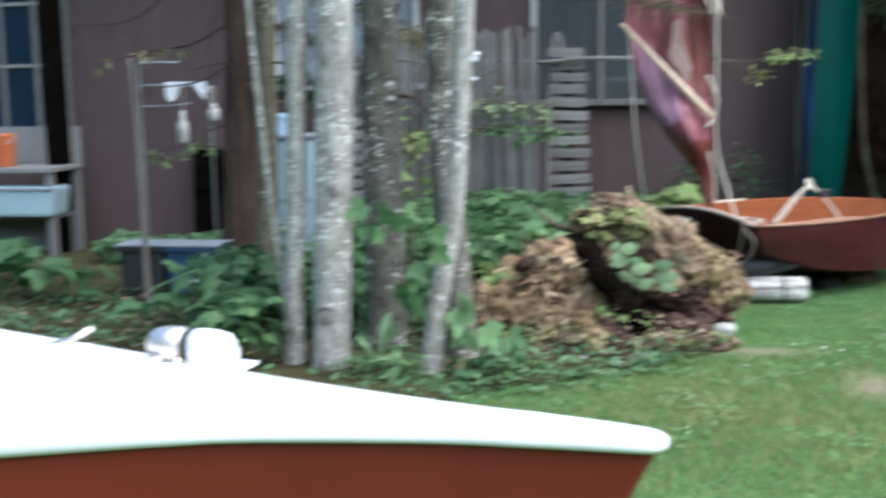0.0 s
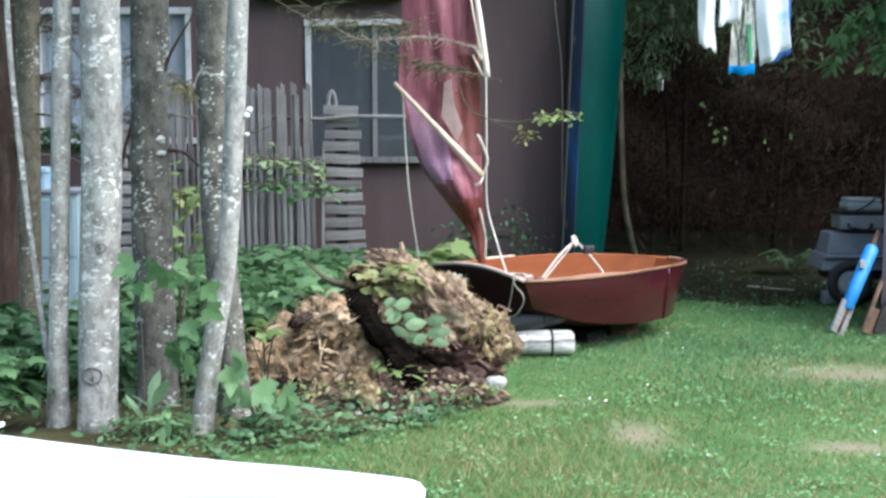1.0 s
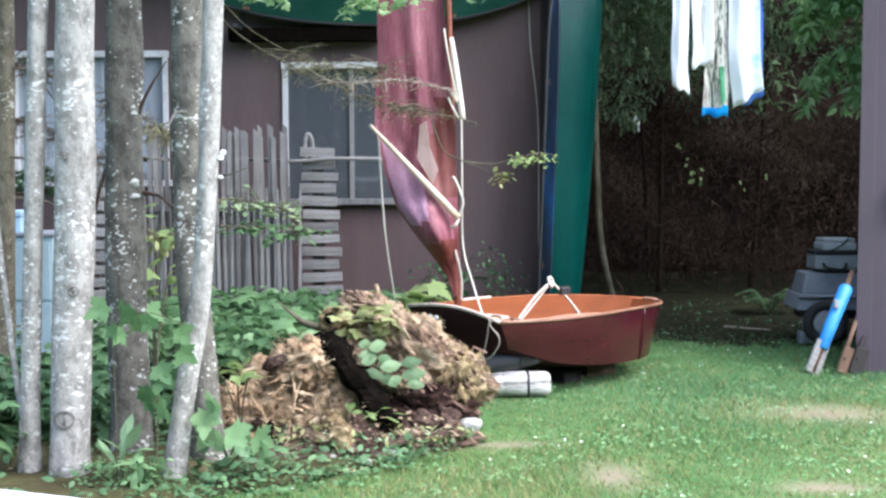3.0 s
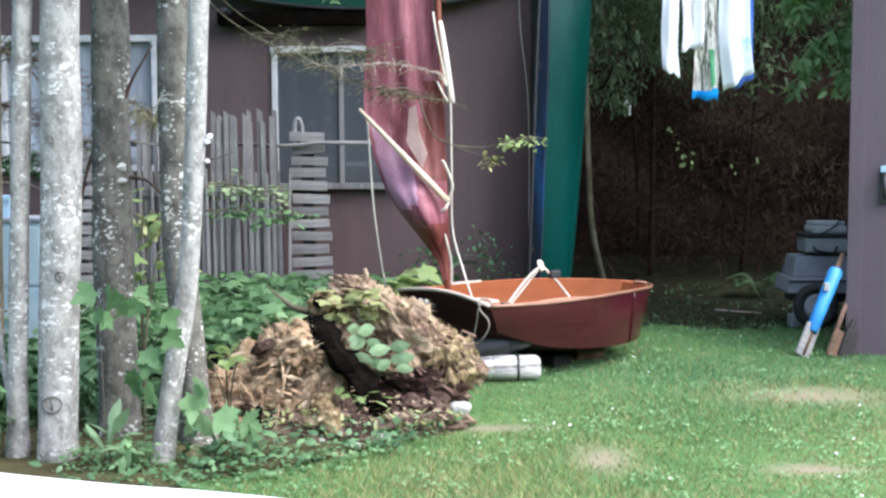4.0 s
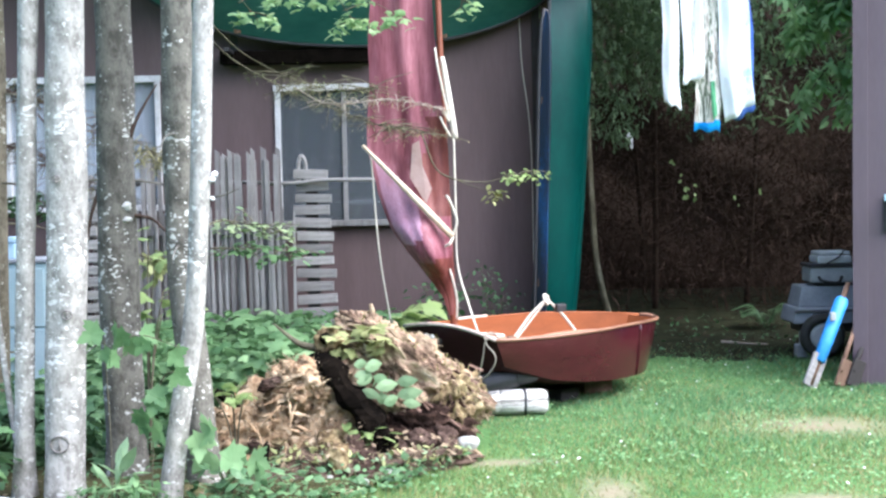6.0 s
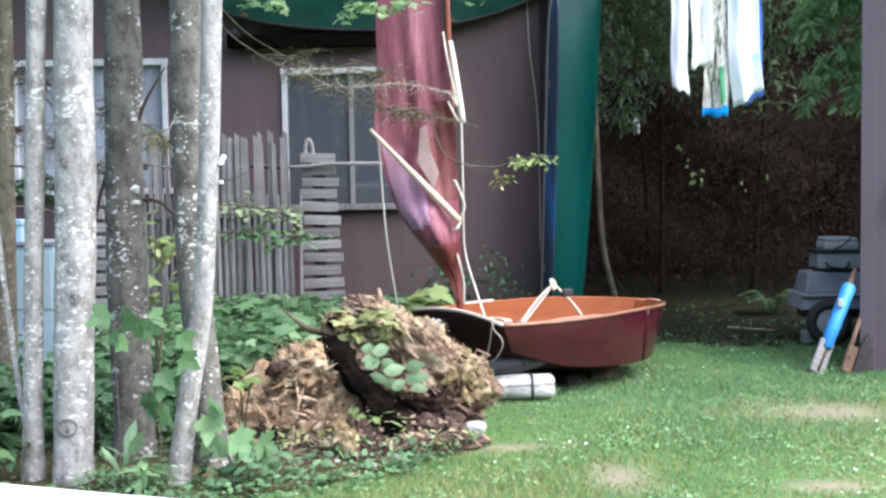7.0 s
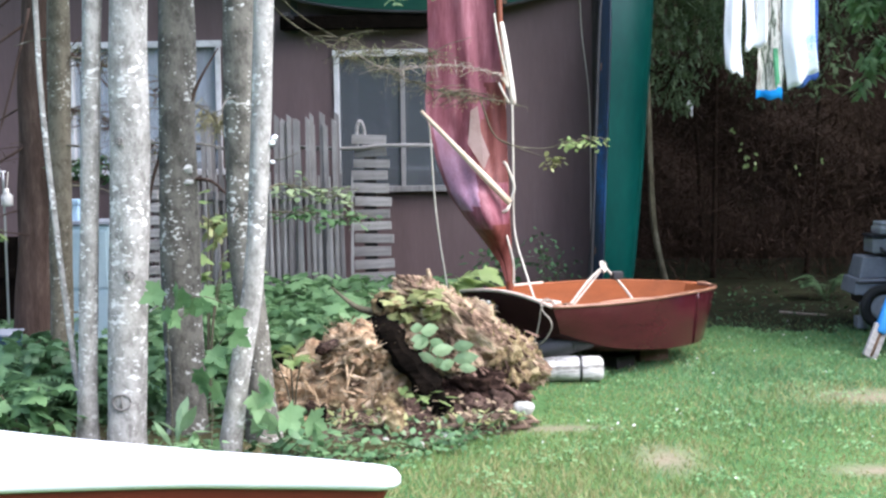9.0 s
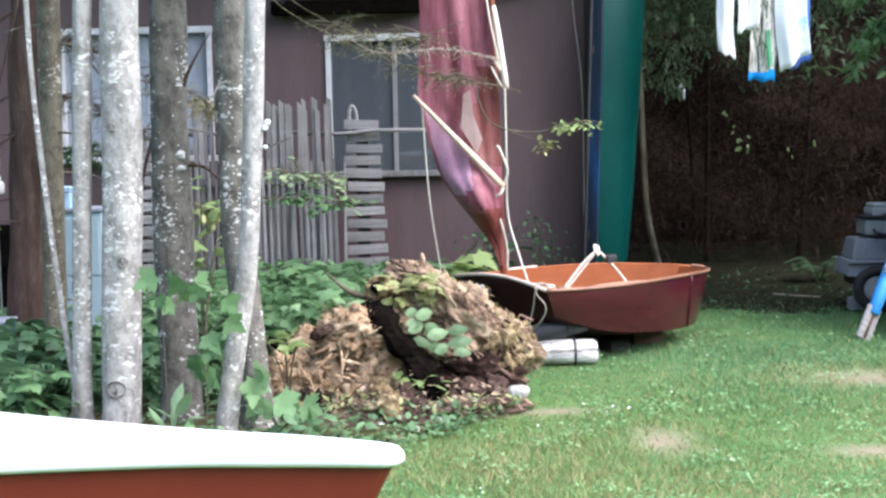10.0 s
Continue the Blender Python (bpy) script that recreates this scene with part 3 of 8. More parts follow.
# ---- ground ----
rng = np.random.default_rng(7)


def ground_z(x, y):
    return 0.012 * math.sin(x * 1.7 + y * 0.6) + 0.015 * noise.noise(Vector((x * 0.7, y * 0.7, 0)))


def build_ground():
    """One sheet: fine near the place, coarse out to the horizon."""
    xs = [-400, -120, -40, -20] + [-12 + 0.25 * k for k in range(97)] + [20, 40, 120, 400]
    ys = [-400, -120, -40, -15, -5] + [-2 + 0.25 * k for k in range(80)] + [20, 40, 120, 400]
    verts = [(x, y, ground_z(x, y) if abs(x) < 13 and -3 < y < 18.5 else 0.0) for y in ys for x in xs]
    w = len(xs)
    faces = [(j * w + i, j * w + i + 1, (j + 1) * w + i + 1, (j + 1) * w + i) for j in range(len(ys) - 1) for i in range(w - 1)]
    ob = mesh_ob("ground", verts, faces, M["lawn"], None, True)
    return tagged(ob, "green mown lawn with bare tan patches", "lawn", kind="structure")


ground = build_ground()


def build_backdrop():
    """A ring of woods that closes the clearing, uneven along its top."""
    verts, faces = [], []
    n, levels = 160, 7
    for i in range(n):
        a = 2 * math.pi * i / n
        for k in range(levels):
            h = k / (levels - 1)
            r = 27 + 1.8 * noise.noise(Vector((math.cos(a) * 6, math.sin(a) * 6, h * 4))) + 2 * h
            top = 9.5 + 3 * noise.noise(Vector((math.cos(a) * 9, math.sin(a) * 9, 5)))
            verts.append((r * math.cos(a), 8 + r * math.sin(a), h * top - 0.05))
    for i in range(n):
        j = (i + 1) % n
        for k in range(levels - 1):
            faces.append((i * levels + k, j * levels + k, j * levels + k + 1, i * levels + k + 1))
    ob = mesh_ob("backdrop", verts, faces, M["woods_green"], None, True)
    return tagged(ob, "dense leafy woods round the clearing", "woods", kind="structure")


build_backdrop()


# ---- house ----
HX0, HX1, HY0, HY1, HZ = -9.5, 0.84, 10.6, 15.0, 3.77
WINDOWS = [(-6.95, -5.6, 1.07, 2.75), (-3.66, -2.34, 1.42, 2.5), (-1.37, -0.21, 1.26, 2.4)]


def build_house():
    t = 0.15
    bm = bmesh.new()
    x = HX0
    for x0, x1, z0, z1 in WINDOWS:
        box(bm, x, x0, HY0, HY0 + t, -0.05, HZ)
        box(bm, x0, x1, HY0, HY0 + t, -0.05, z0)
        box(bm, x0, x1, HY0, HY0 + t, z1, HZ)
        x = x1
    box(bm, x, HX1, HY0, HY0 + t, -0.05, HZ)
    tagged(part("wall_front", bm, M["siding"], None), "plum-brown painted plywood siding wall of a cabin", "wall", kind="structure")
    tagged(part("wall_side", boxes((HX1 - t, HX1, HY0 + t, HY1, -0.05, HZ)), M["siding"], None), "plum-brown cabin side wall", "wall", kind="structure")
    tagged(part("wall_back", boxes((HX0, HX1 - t, HY1 - t, HY1, -0.05, HZ)), M["room"], None), "dim inner back wall of the cabin", "wall", kind="structure")
    tagged(part("wall_end", boxes((HX0 - t, HX0, HY0, HY1, -0.05, HZ)), M["siding"], None), "plum-brown cabin end wall", "wall", kind="structure")
    # shallow battens of the siding
    bat = bmesh.new()
    for k in range(17):
        bx = HX0 + 0.25 + k * 0.61
        if all(bx < a - 0.1 or bx > b + 0.1 for a, b, _, _ in WINDOWS):
            box(bat, bx, bx + 0.012, HY0 - 0.004, HY0 + 0.01, 0, HZ)
    tagged(part("siding_joint", bat, M["siding"], None), "narrow joint strips of the plywood siding", "trim", kind="structure")
    tagged(part("ceiling", boxes((HX0, HX1 - t, HY0 + t, HY1 - t, HZ - 0.06, HZ - 0.01)), M["room"], None), "dim cabin ceiling", "ceiling", kind="structure")
    # roof with a deep eave
    verts = []
    for xx in (HX0 - 0.6, 1.68):
        for yy, zz in ((9.88, 3.80), (9.88, 3.90), (12.9, 5.2), (15.8, 3.9), (15.8, 3.80), (12.9, 5.04)):
            verts.append((xx, yy, zz))
    faces = [(0, 1, 2, 5), (5, 2, 3, 4), (6, 11, 8, 7), (11, 10, 9, 8)]
    ring = (0, 1, 2, 3, 4, 5)
    faces += [(ring[k], ring[k] + 6, ring[(k + 1) % 6] + 6, ring[(k + 1) % 6]) for k in range(6)]
    tagged(mesh_ob("roof", verts, faces, M["roofing"]), "dark low-pitched cabin roof with a deep eave", "roof", kind="structure")
    tagged(part("fascia", boxes((HX0 - 0.6, 1.7, 9.84, 9.876, 3.78, 3.9), bevel=0.006), M["dark_trim"], None), "black weathered fascia board along the eave", "trim", kind="structure")
    tagged(part("soffit", boxes((HX0 - 0.6, 1.66, 9.9, 10.6, 3.77, 3.79)), M["dark_trim"], None), "dark boarded soffit", "trim", kind="structure")
    tagged(part("corner_board", boxes((HX1 - 0.03, HX1 + 0.035, HY0 - 0.03, HY0 - 0.004, 0, 3.5), bevel=0.004), M["dark_trim"], None), "dark corner board of the cabin", "trim", kind="structure")
    tagged(part("eave_beam", boxes((0.3, 1.7, 9.86, 9.98, 3.44, 3.56), (1.6, 1.7, 9.9, 10.0, 3.561, 3.77), (0.3, 0.4, 9.9, 10.0, 3.561, 3.77), bevel=0.006), M["near_black"], None), "black weathered beam hung under the eave", "beam", kind="structure")
    for k, (x0, x1, z0, z1) in enumerate(WINDOWS):
        w = thing(f"window_{k + 1}", pose((x0 + x1) / 2, HY0, z0), ["many-paned window with pale muntins", "wide window with white frame and pale curtain", "two-pane cabin window with peeling white frame"][k], "window", kind="structure")
        hw, h, f = (x1 - x0) / 2, z1 - z0, 0.042
        trim = M["white_trim"] if k else M["wood_slat"]
        y0, y1 = -0.03, 0.06
        part("frame_top", boxes((-hw - 0.01, hw + 0.01, y0, y1, h - f, h + 0.012), bevel=0.004), trim, w)
        part("frame_side", boxes((-hw, -hw + f, y0, y1, 0, h - f - 0.001), bevel=0.004), trim, w)
        part("frame_side", boxes((hw - f, hw, y0, y1, 0, h - f - 0.001), bevel=0.004), trim, w)
        part("window_sill", boxes((-hw - 0.03, hw + 0.03, y0 - 0.05, y1, -0.05, 0.0), bevel=0.006), M["wood_grey"] if k == 2 else trim, w, "weathered grey sill")
        cols = {0: 4, 1: 3, 2: 2}[k]
        rows = {0: 3, 1: 1, 2: 1}[k]
        for c in range(1, cols):
            xx = -hw + 2 * hw * c / cols
            part("mullion", boxes((xx - 0.018, xx + 0.018, 0.0, 0.05, 0.0, h - f), bevel=0.003), trim if k != 2 else M["wood_slat"], w)
        for r in range(1, rows):
            zz = h * r / rows
            part("muntin", boxes((-hw + f, hw - f, 0.004, 0.046, zz - 0.016, zz + 0.016), bevel=0.003), trim, w)
        pane = part("pane", boxes((-hw + f, hw - f, 0.022, 0.027, 0.0, h - f)), (M["glass_blue"], M["glass_clear"], M["glass"])[k], w, "dark reflecting glass")
        pane.visible_shadow = False
        if k == 1:
            verts, faces = [], []
            for i in range(61):
                xx = -hw + 2 * hw * i / 60
                for zz in (0.06, h):
                    verts.append((xx, 0.16 + 0.02 * math.sin(i * 1.3), zz))
            faces = [(2 * i, 2 * i + 2, 2 * i + 3, 2 * i + 1) for i in range(60)]
            mesh_ob("curtain", verts, faces, M["curtain"], w, True, "pale blue-grey curtain")
    tagged(part("porch_post", boxes((-0.075, 0.075, -0.075, 0.075, 0, 3.5), bevel=0.008), M["near_black"], None, at=pose(-5.42, 9.96, 0)), "dark square porch post under the eave", "post", kind="structure")


build_house()
# made-up black board, put where a dark gap shows by the wall
board = thing("leaning_board", pose(-4.27, 10.48, 0, -4, 0, 0), "black board added low against the cabin wall for a dark gap", "board")
part("plank", boxes((-0.15, 0.13, -0.02, 0.02, -0.01, 0.86), bevel=0.005), M["near_black"], board)
part("batten", boxes((-0.14, 0.12, -0.045, -0.021, 0.5, 0.58), bevel=0.004), M["near_black"], board)


# ---- shed ----
def build_shed():
    m = pose(3.1, 9.3, 0, 0, 0, -21)
    t = 0.12
    a = part("shed_wall", boxes((0, 3.2, 0, t, -0.05, 3.45), (0, t, t, 2.2, -0.05, 3.45), (3.2 - t, 3.2, t, 2.2, -0.05, 3.45), (t, 3.2 - t, 2.2 - t, 2.2, -0.05, 3.45)), M["shed_siding"], None, at=m)
    tagged(a, "dusky mauve painted shed wall beside the lawn", "wall", kind="structure")
    tagged(part("shed_roof", boxes((-0.04, 3.3, -0.06, 2.3, 3.45, 3.55)), M["roofing"], None, at=m), "dark flat shed roof", "roof", kind="structure")
    tagged(part("shed_corner_board", boxes((-0.006, 0.1, -0.02, -0.004, 0.0, 3.4), bevel=0.003), M["shed_siding"], None, at=m), "mauve corner board of the shed", "trim", kind="structure")
    h = thing("wall_hook", m @ pose(0.25, -0.004, 1.27), "black iron hook fixed to the mauve shed wall", "hook")
    part("plate", boxes((-0.04, 0.05, -0.014, 0, -0.14, 0.13), bevel=0.005), M["black_plastic"], h)
    part("cap", boxes((-0.035, 0.05, -0.03, -0.0145, 0.09, 0.14), bevel=0.006), M["lid_blue"], h, "pale blue cap")
    mesh_ob("arm", *tube(smooth_line([(0, -0.012, 0.07), (0, -0.1, 0.05), (0, -0.12, -0.05), (0, -0.06, -0.09)], 6), 0.02, 8), M["black_plastic"], h, True)


build_shed()


# ---- canoes ----
def canoe(name, m, length, beam, depth, material, label, group="", blunt=2.3, vee=1.7, stem=0):
    c = thing(name, m, label, "canoe", group)
    nu, nv = 44, 18

    def shell(inset):
        verts, faces = [], []
        for i in range(nu + 1):
            u = -1 + 2 * i / nu
            b = max(0.004, beam / 2 * (1 - abs(u) ** blunt) ** 0.75 - inset)
            d = (depth - inset) * (max(0.0, 1 - abs(u) ** stem) ** 0.5 * 0.94 + 0.06 if stem else 1 - 0.28 * abs(u) ** 5)
            rise = depth * 0.12 * abs(u) ** 3
            for j in range(nv + 1):
                q = math.pi * (j / nv - 0.5)
                s = math.copysign(abs(math.sin(q)) ** 0.8, q)
                verts.append((length / 2 * u * (1 - 0.03 * math.cos(q) ** 2 * abs(u) ** 6), b * s, rise - d * (1 - abs(s) ** vee)))
        for i in range(nu):
            for j in range(nv):
                a = i * (nv + 1) + j
                faces.append((a, a + 1, a + nv + 2, a + nv + 1))
        return verts, faces

    v, f = shell(0)
    v2, f2 = shell(0.012)
    hull = mesh_ob("hull", *merge((v, f), (v2, [q[::-1] for q in f2])), material, c, True)
    for e in hull.data.edges:
        if all(k % (nv + 1) == nv // 2 for k in e.vertices):
            e.use_edge_sharp = True
    for side in (0, nv):
        pts = [v[i * (nv + 1) + side] for i in range(nu + 1)]
        mesh_ob("gunwale", *tube(pts, 0.016, 6), M["black_plastic"], c, True, "dark gunwale rail")
    mesh_ob("keel", *tube([(v[i * (nv + 1) + nv // 2][0], 0, v[i * (nv + 1) + nv // 2][2]) for i in range(nu + 1)], 0.011, 6), material, c, True, "raised keel line")
    for u in (-0.5, 0.5):
        part("thwart", boxes((length / 2 * u - 0.03, length / 2 * u + 0.03, -beam * 0.41, beam * 0.41, -0.03, -0.01), bevel=0.004), M["wood_brown"], c)
    return c


# on its side along the wall, bottom outwards, resting on two brackets
hung = canoe("canoe", pose(-0.77, 10.43, 3.17, -90, 2.4, 0), 3.42, 0.92, 0.36, M["canoe_hazed"], "green plastic canoe hung on its side under the eave, sky haze in its colour", "canoes", 2.3, 0.95)
# black strip added on the wall as the hung canoe's shadow
rk = thing("canoe_rack", pose(-1.5, 10.6, 2.56), "black strip added for the shadow under the hung canoe", "rack")
part("plank", boxes((-0.3, 0.95, -0.16, -0.003, 0.02, 0.13), bevel=0.006), M["near_black"], rk)
for bx in (-1.7, 0.0):
    br = thing("canoe_bracket", pose(bx, 10.6, 2.66), "dark iron bracket holding the canoe on the wall", "bracket", "canoe brackets")
    part("arm", boxes((-0.02, 0.02, -0.42, -0.003, 0.0, 0.03), bevel=0.003), M["black_plastic"], br)
    part("plate", boxes((-0.03, 0.03, -0.012, -0.003, -0.1, 0.2), bevel=0.003), M["black_plastic"], br)
# standing on end at the corner, bottom turned away from the cabin
def upright(x, y, z, lean, turn):
    along = Vector((math.sin(radians(lean)), 0, math.cos(radians(lean))))
    side = along.cross(Vector((math.sin(radians(turn)), math.cos(radians(turn)), 0))).normalized()
    back = side.cross(along)
    m = Matrix((along, back, side)).transposed()
    if m.determinant() < 0:
        m = Matrix((along, -back, side)).transposed()
    return Matrix.Translation((x, y, z)) @ m.to_4x4()


canoe("canoe", upright(0.9, 10.44, 1.69, 4.0, 12), 3.36, 0.6, 0.33, M["canoe_green"], "green plastic canoe standing on end at the cabin corner", "canoes", 3.0, 2.2, 12)
canoe("canoe", upright(0.835, 10.02, 1.47, 2.0, 62), 2.92, 0.1, 0.08, M["navy_plastic"], "narrow dark navy kayak standing beside the green canoe", "canoes", 9.0)
post = thing("corner_post", pose(0.965, 10.67, 0), "rough tan wooden post at the cabin corner", "post")
part("post", boxes((-0.065, 0.065, -0.05, 0.05, -0.02, 3.5), bevel=0.006), M["wood_tan"], post)
part("crosspiece", boxes((-0.065, 0.26, -0.085, -0.051, 3.46, 3.6), bevel=0.005), M["wood_tan"], post)
tg = thing("tag", pose(0.87, 10.12, 1.47), "small white plastic tag hanging from the standing canoe", "tag")
part("card", boxes((-0.018, 0.018, -0.004, 0.004, -0.05, 0.05), bevel=0.003), M["jug"], tg)
rope("string", [(0, 0, 0.05), (0.01, 0.1, 0.07), (0.05, 0.28, 0.08)], 0.004, tg)
wire = tagged(rope("cable", [(0.70, 10.585, 3.4), (0.72, 10.585, 2.6), (0.79, 10.585, 1.9), (0.80, 10.585, 0.6)], 0.005, None), "pale thin cable hanging down the cabin wall", "cable")


# ---- trees ----
def trunk_path(pts, top):
    """Carry the stem on above its last point up to the crown."""
    a, b = np.array(pts[-2], float), np.array(pts[-1], float)
    d = (b - a) / max(1e-6, (b - a)[2])
    return [*pts, tuple(b + d * (top - b[2]) * 0.5), tuple(b + d * (top - b[2]))]


def tree(name, pts, r0, r1, top, bark, label, seed, leaf="maple", leaves=420, leaf_m=None, crown_r=1.8, flare=1.35, group="trees", twigs=0, low=0.62):
    """A tapered stem with limbs and a loose crown of leaves."""
    base = pts[0]
    t = thing(name, pose(*base), label, "tree", group)
    rel = [tuple(np.array(p) - np.array(base)) for p in pts]
    line = smooth_line(trunk_path(rel, top), 14)
    k = len(line)
    zs = [p[2] for p in line]
    rad = [(r0 + (r1 - r0) * z / top) * (1 + (flare - 1) * math.exp(-max(z, 0) / 0.12)) for z in zs]
    line[0] = line[0] - np.array((0, 0, 0.05))
    mesh_ob("trunk", *tube(line, rad, 20, 0.16, seed), bark, t, True)
    rnd = random.Random(seed)
    g = np.random.default_rng(seed)
    tips = []
    for _ in range(7):
        i = rnd.randrange(int(k * (0.72 if low > 0.5 else 0.6)), k)
        p = np.array(line[i])
        a = rnd.uniform(0, 2 * math.pi)
        ln = crown_r * rnd.uniform(0.6, 1.1)
        q = [p, p + np.array((math.cos(a), math.sin(a), 0.5)) * ln * 0.5, p + np.array((math.cos(a), math.sin(a), 0.35)) * ln]
        mesh_ob("limb", *tube(smooth_line(q, 5), [max(0.006, rad[i] * 0.45 * (1 - j / 12)) for j in range(11)], 7), bark, t, True)
        tips += [q[1], q[2]]
    for j in range(twigs):
        z = rnd.uniform(0.6, 2.4)
        i = min(range(k), key=lambda q: abs(zs[q] - z))
        p = np.array(line[i])
        a = rnd.uniform(0, 2 * math.pi)
        ln = rnd.uniform(0.2, 0.5)
        q = [p, p + np.array((math.cos(a), math.sin(a), -0.1)) * ln * 0.6, p + np.array((math.cos(a), math.sin(a), rnd.uniform(-0.5, 0.2))) * ln]
        mesh_ob("twig", *tube(smooth_line(q, 4), [0.009, 0.008, 0.008, 0.007, 0.006, 0.005, 0.004, 0.003, 0.003][:9], 5), bark, t, True)
    tips = np.array(tips)
    pos = tips[g.integers(0, len(tips), leaves)] + g.normal(0, crown_r * 0.33, (leaves, 3))
    pos[:, 2] = np.maximum(pos[:, 2], top * low)
    leaf_cloud("crown", leaf, leaf_m or M["leaf_maple"], pos, g.uniform(0.1, 0.2, leaves), g, t, kind_tag="stuff")
    return t


tree("maple_tree", [(-1.895, 6.2, 0), (-1.84, 6.2, 1.2), (-1.81, 6.2, 2.33)], 0.102, 0.075, 7.5, M["bark_pale"], "straight pale grey maple trunk speckled with white lichen", 3, flare=1.15)
main = bpy.data.objects["maple_tree"]
for kz, kr, kx in ((0.31, 0.04, 0.0), (0.95, 0.022, 0.03), (1.62, 0.015, -0.03)):
    ring = [(kx + kr * math.cos(q) * 1.15 + 0.055 * kz / 1.2, -0.112 + 0.012 * abs(math.cos(q)), kz + kr * math.sin(q)) for q in np.linspace(0, 2 * math.pi, 17)]
    sc = mesh_ob("bark_scar", *tube(ring, [0.0045] * 17, 6, 0.5, 2), M["bark_scar"], main, True, "dark healed branch scar")
    mesh_ob("scar_slit", *tube([(kx + 0.055 * kz / 1.2, -0.108, kz - kr * 0.8), (kx + 0.003 + 0.055 * kz / 1.2, -0.114, kz), (kx + 0.055 * kz / 1.2, -0.108, kz + kr * 0.8)], [0.003, 0.005, 0.003], 6), M["bark_scar"], main, True)


tree("maple_tree", [(-2.115, 6.25, 0), (-2.055, 6.22, 1.2), (-1.995, 6.2, 2.33)], 0.05, 0.04, 6.0, M["bark_pale"], "slim pale grey maple stem beside a thicker trunk", 5, leaves=260)
tree("maple_tree", [(-1.71, 6.72, 0), (-1.718, 6.7, 1.17), (-1.70, 6.7, 2.39)], 0.105, 0.085, 7.5, M["bark_dark"], "dark grey tree trunk blotched with white lichen", 7, twigs=4)
dark = [o for o in bpy.data.objects if o.name.startswith("maple_tree")][-1]
for lx, lz, sq in ((0.045, 1.47, (0.05, 0.012, 0.026)), (0.065, 1.4, (0.03, 0.012, 0.016)), (-0.03, 1.02, (0.03, 0.012, 0.02)), (0.03, 0.95, (0.035, 0.012, 0.014))):
    part("lichen", lump(1.0, 3, 0.4, 1.6, lz * 9, sq, 4), M["lichen"], dark, "crusty white lichen patch", True, pose(lx, -0.095, lz))
tree("maple_tree", [(-1.24, 6.52, 0), (-1.275, 6.5, 0.45), (-1.328, 6.5, 1.2), (-1.32, 6.5, 2.36)], 0.085, 0.07, 7.0, M["bark_dark"], "dark grey trunk crossed by a leaning pale stem", 9, twigs=3)
tree("maple_tree", [(-1.35, 6.1, 0), (-1.277, 6.1, 0.46), (-1.205, 6.1, 0.88), (-1.152, 6.1, 1.48), (-1.112, 6.1, 2.3)], 0.052, 0.043, 6.5, M["bark_pale"], "pale slender maple stem leaning at its foot", 11, leaves=300, flare=1.2)
stem = [o for o in bpy.data.objects if o.name.startswith("maple_tree")][-1]
for cx, cz, cr in ((-1.072, 1.628, 0.019), (-1.085, 1.604, 0.02), (-1.085, 1.508, 0.013)):
    part("bark_curl", lump(cr, 3, 0.5, 1.4, cz * 7, (0.9, 0.6, 0.7), 3), M["cloth_white"], stem, "white flake of loose bark", True, pose(cx + 1.35, -0.02, cz))
tree("conifer_tree", [(-3.24, 8.5, 0), (-3.17, 8.5, 0.9), (-3.08, 8.5, 2.6)], 0.165, 0.12, 9.0, M["bark_brown"], "thick dark brown conifer trunk by the cabin", 13, leaf="spray", leaf_m=M["leaf_cedar"], twigs=5, leaves=450, crown_r=2.6, low=0.5)
tree("mossy_tree", [(-2.69, 7.5, 0), (-2.66, 7.5, 1.2), (-2.63, 7.5, 2.5)], 0.07, 0.055, 7.0, M["bark_olive"], "mossy olive-brown trunk behind the maples", 15, twigs=5, leaves=300)
tree("birch_sapling", [(-2.12, 6.3, 0), (-2.2, 6.3, 0.6), (-2.3, 6.3, 1.7), (-2.325, 6.3, 2.4)], 0.016, 0.013, 4.6, M["bark_pale"], "thin tan sapling leaning towards a conifer trunk", 17, leaves=120, crown_r=0.7)
pole = thing("garden_pole", pose(-3.62, 7.72, 0), "thin brownish grey wooden pole stuck in the ground", "pole")
mesh_ob("pole", *tube(smooth_line([(0, 0, -0.05), (-0.02, 0.02, 0.9), (-0.058, 0.04, 1.66)], 10), [0.02 - 0.0003 * k for k in range(21)], 10, 0.3, 4), M["wood_pole"], pole, True)
# its unseen crown is made dense to shade the far lawn
tree("hedge_tree", [(1.66, 11.7, 0), (1.535, 11.6, 0.42), (1.44, 11.5, 0.85), (1.405, 11.5, 1.4), (1.37, 11.5, 2.3)], 0.03, 0.026, 6.0, M["bark_moss"], "curved grey-green trunk before the dark hedge", 21, leaf="spray", leaf_m=M["leaf_cedar"], leaves=2400, flare=2.2, crown_r=2.6, low=0.78)


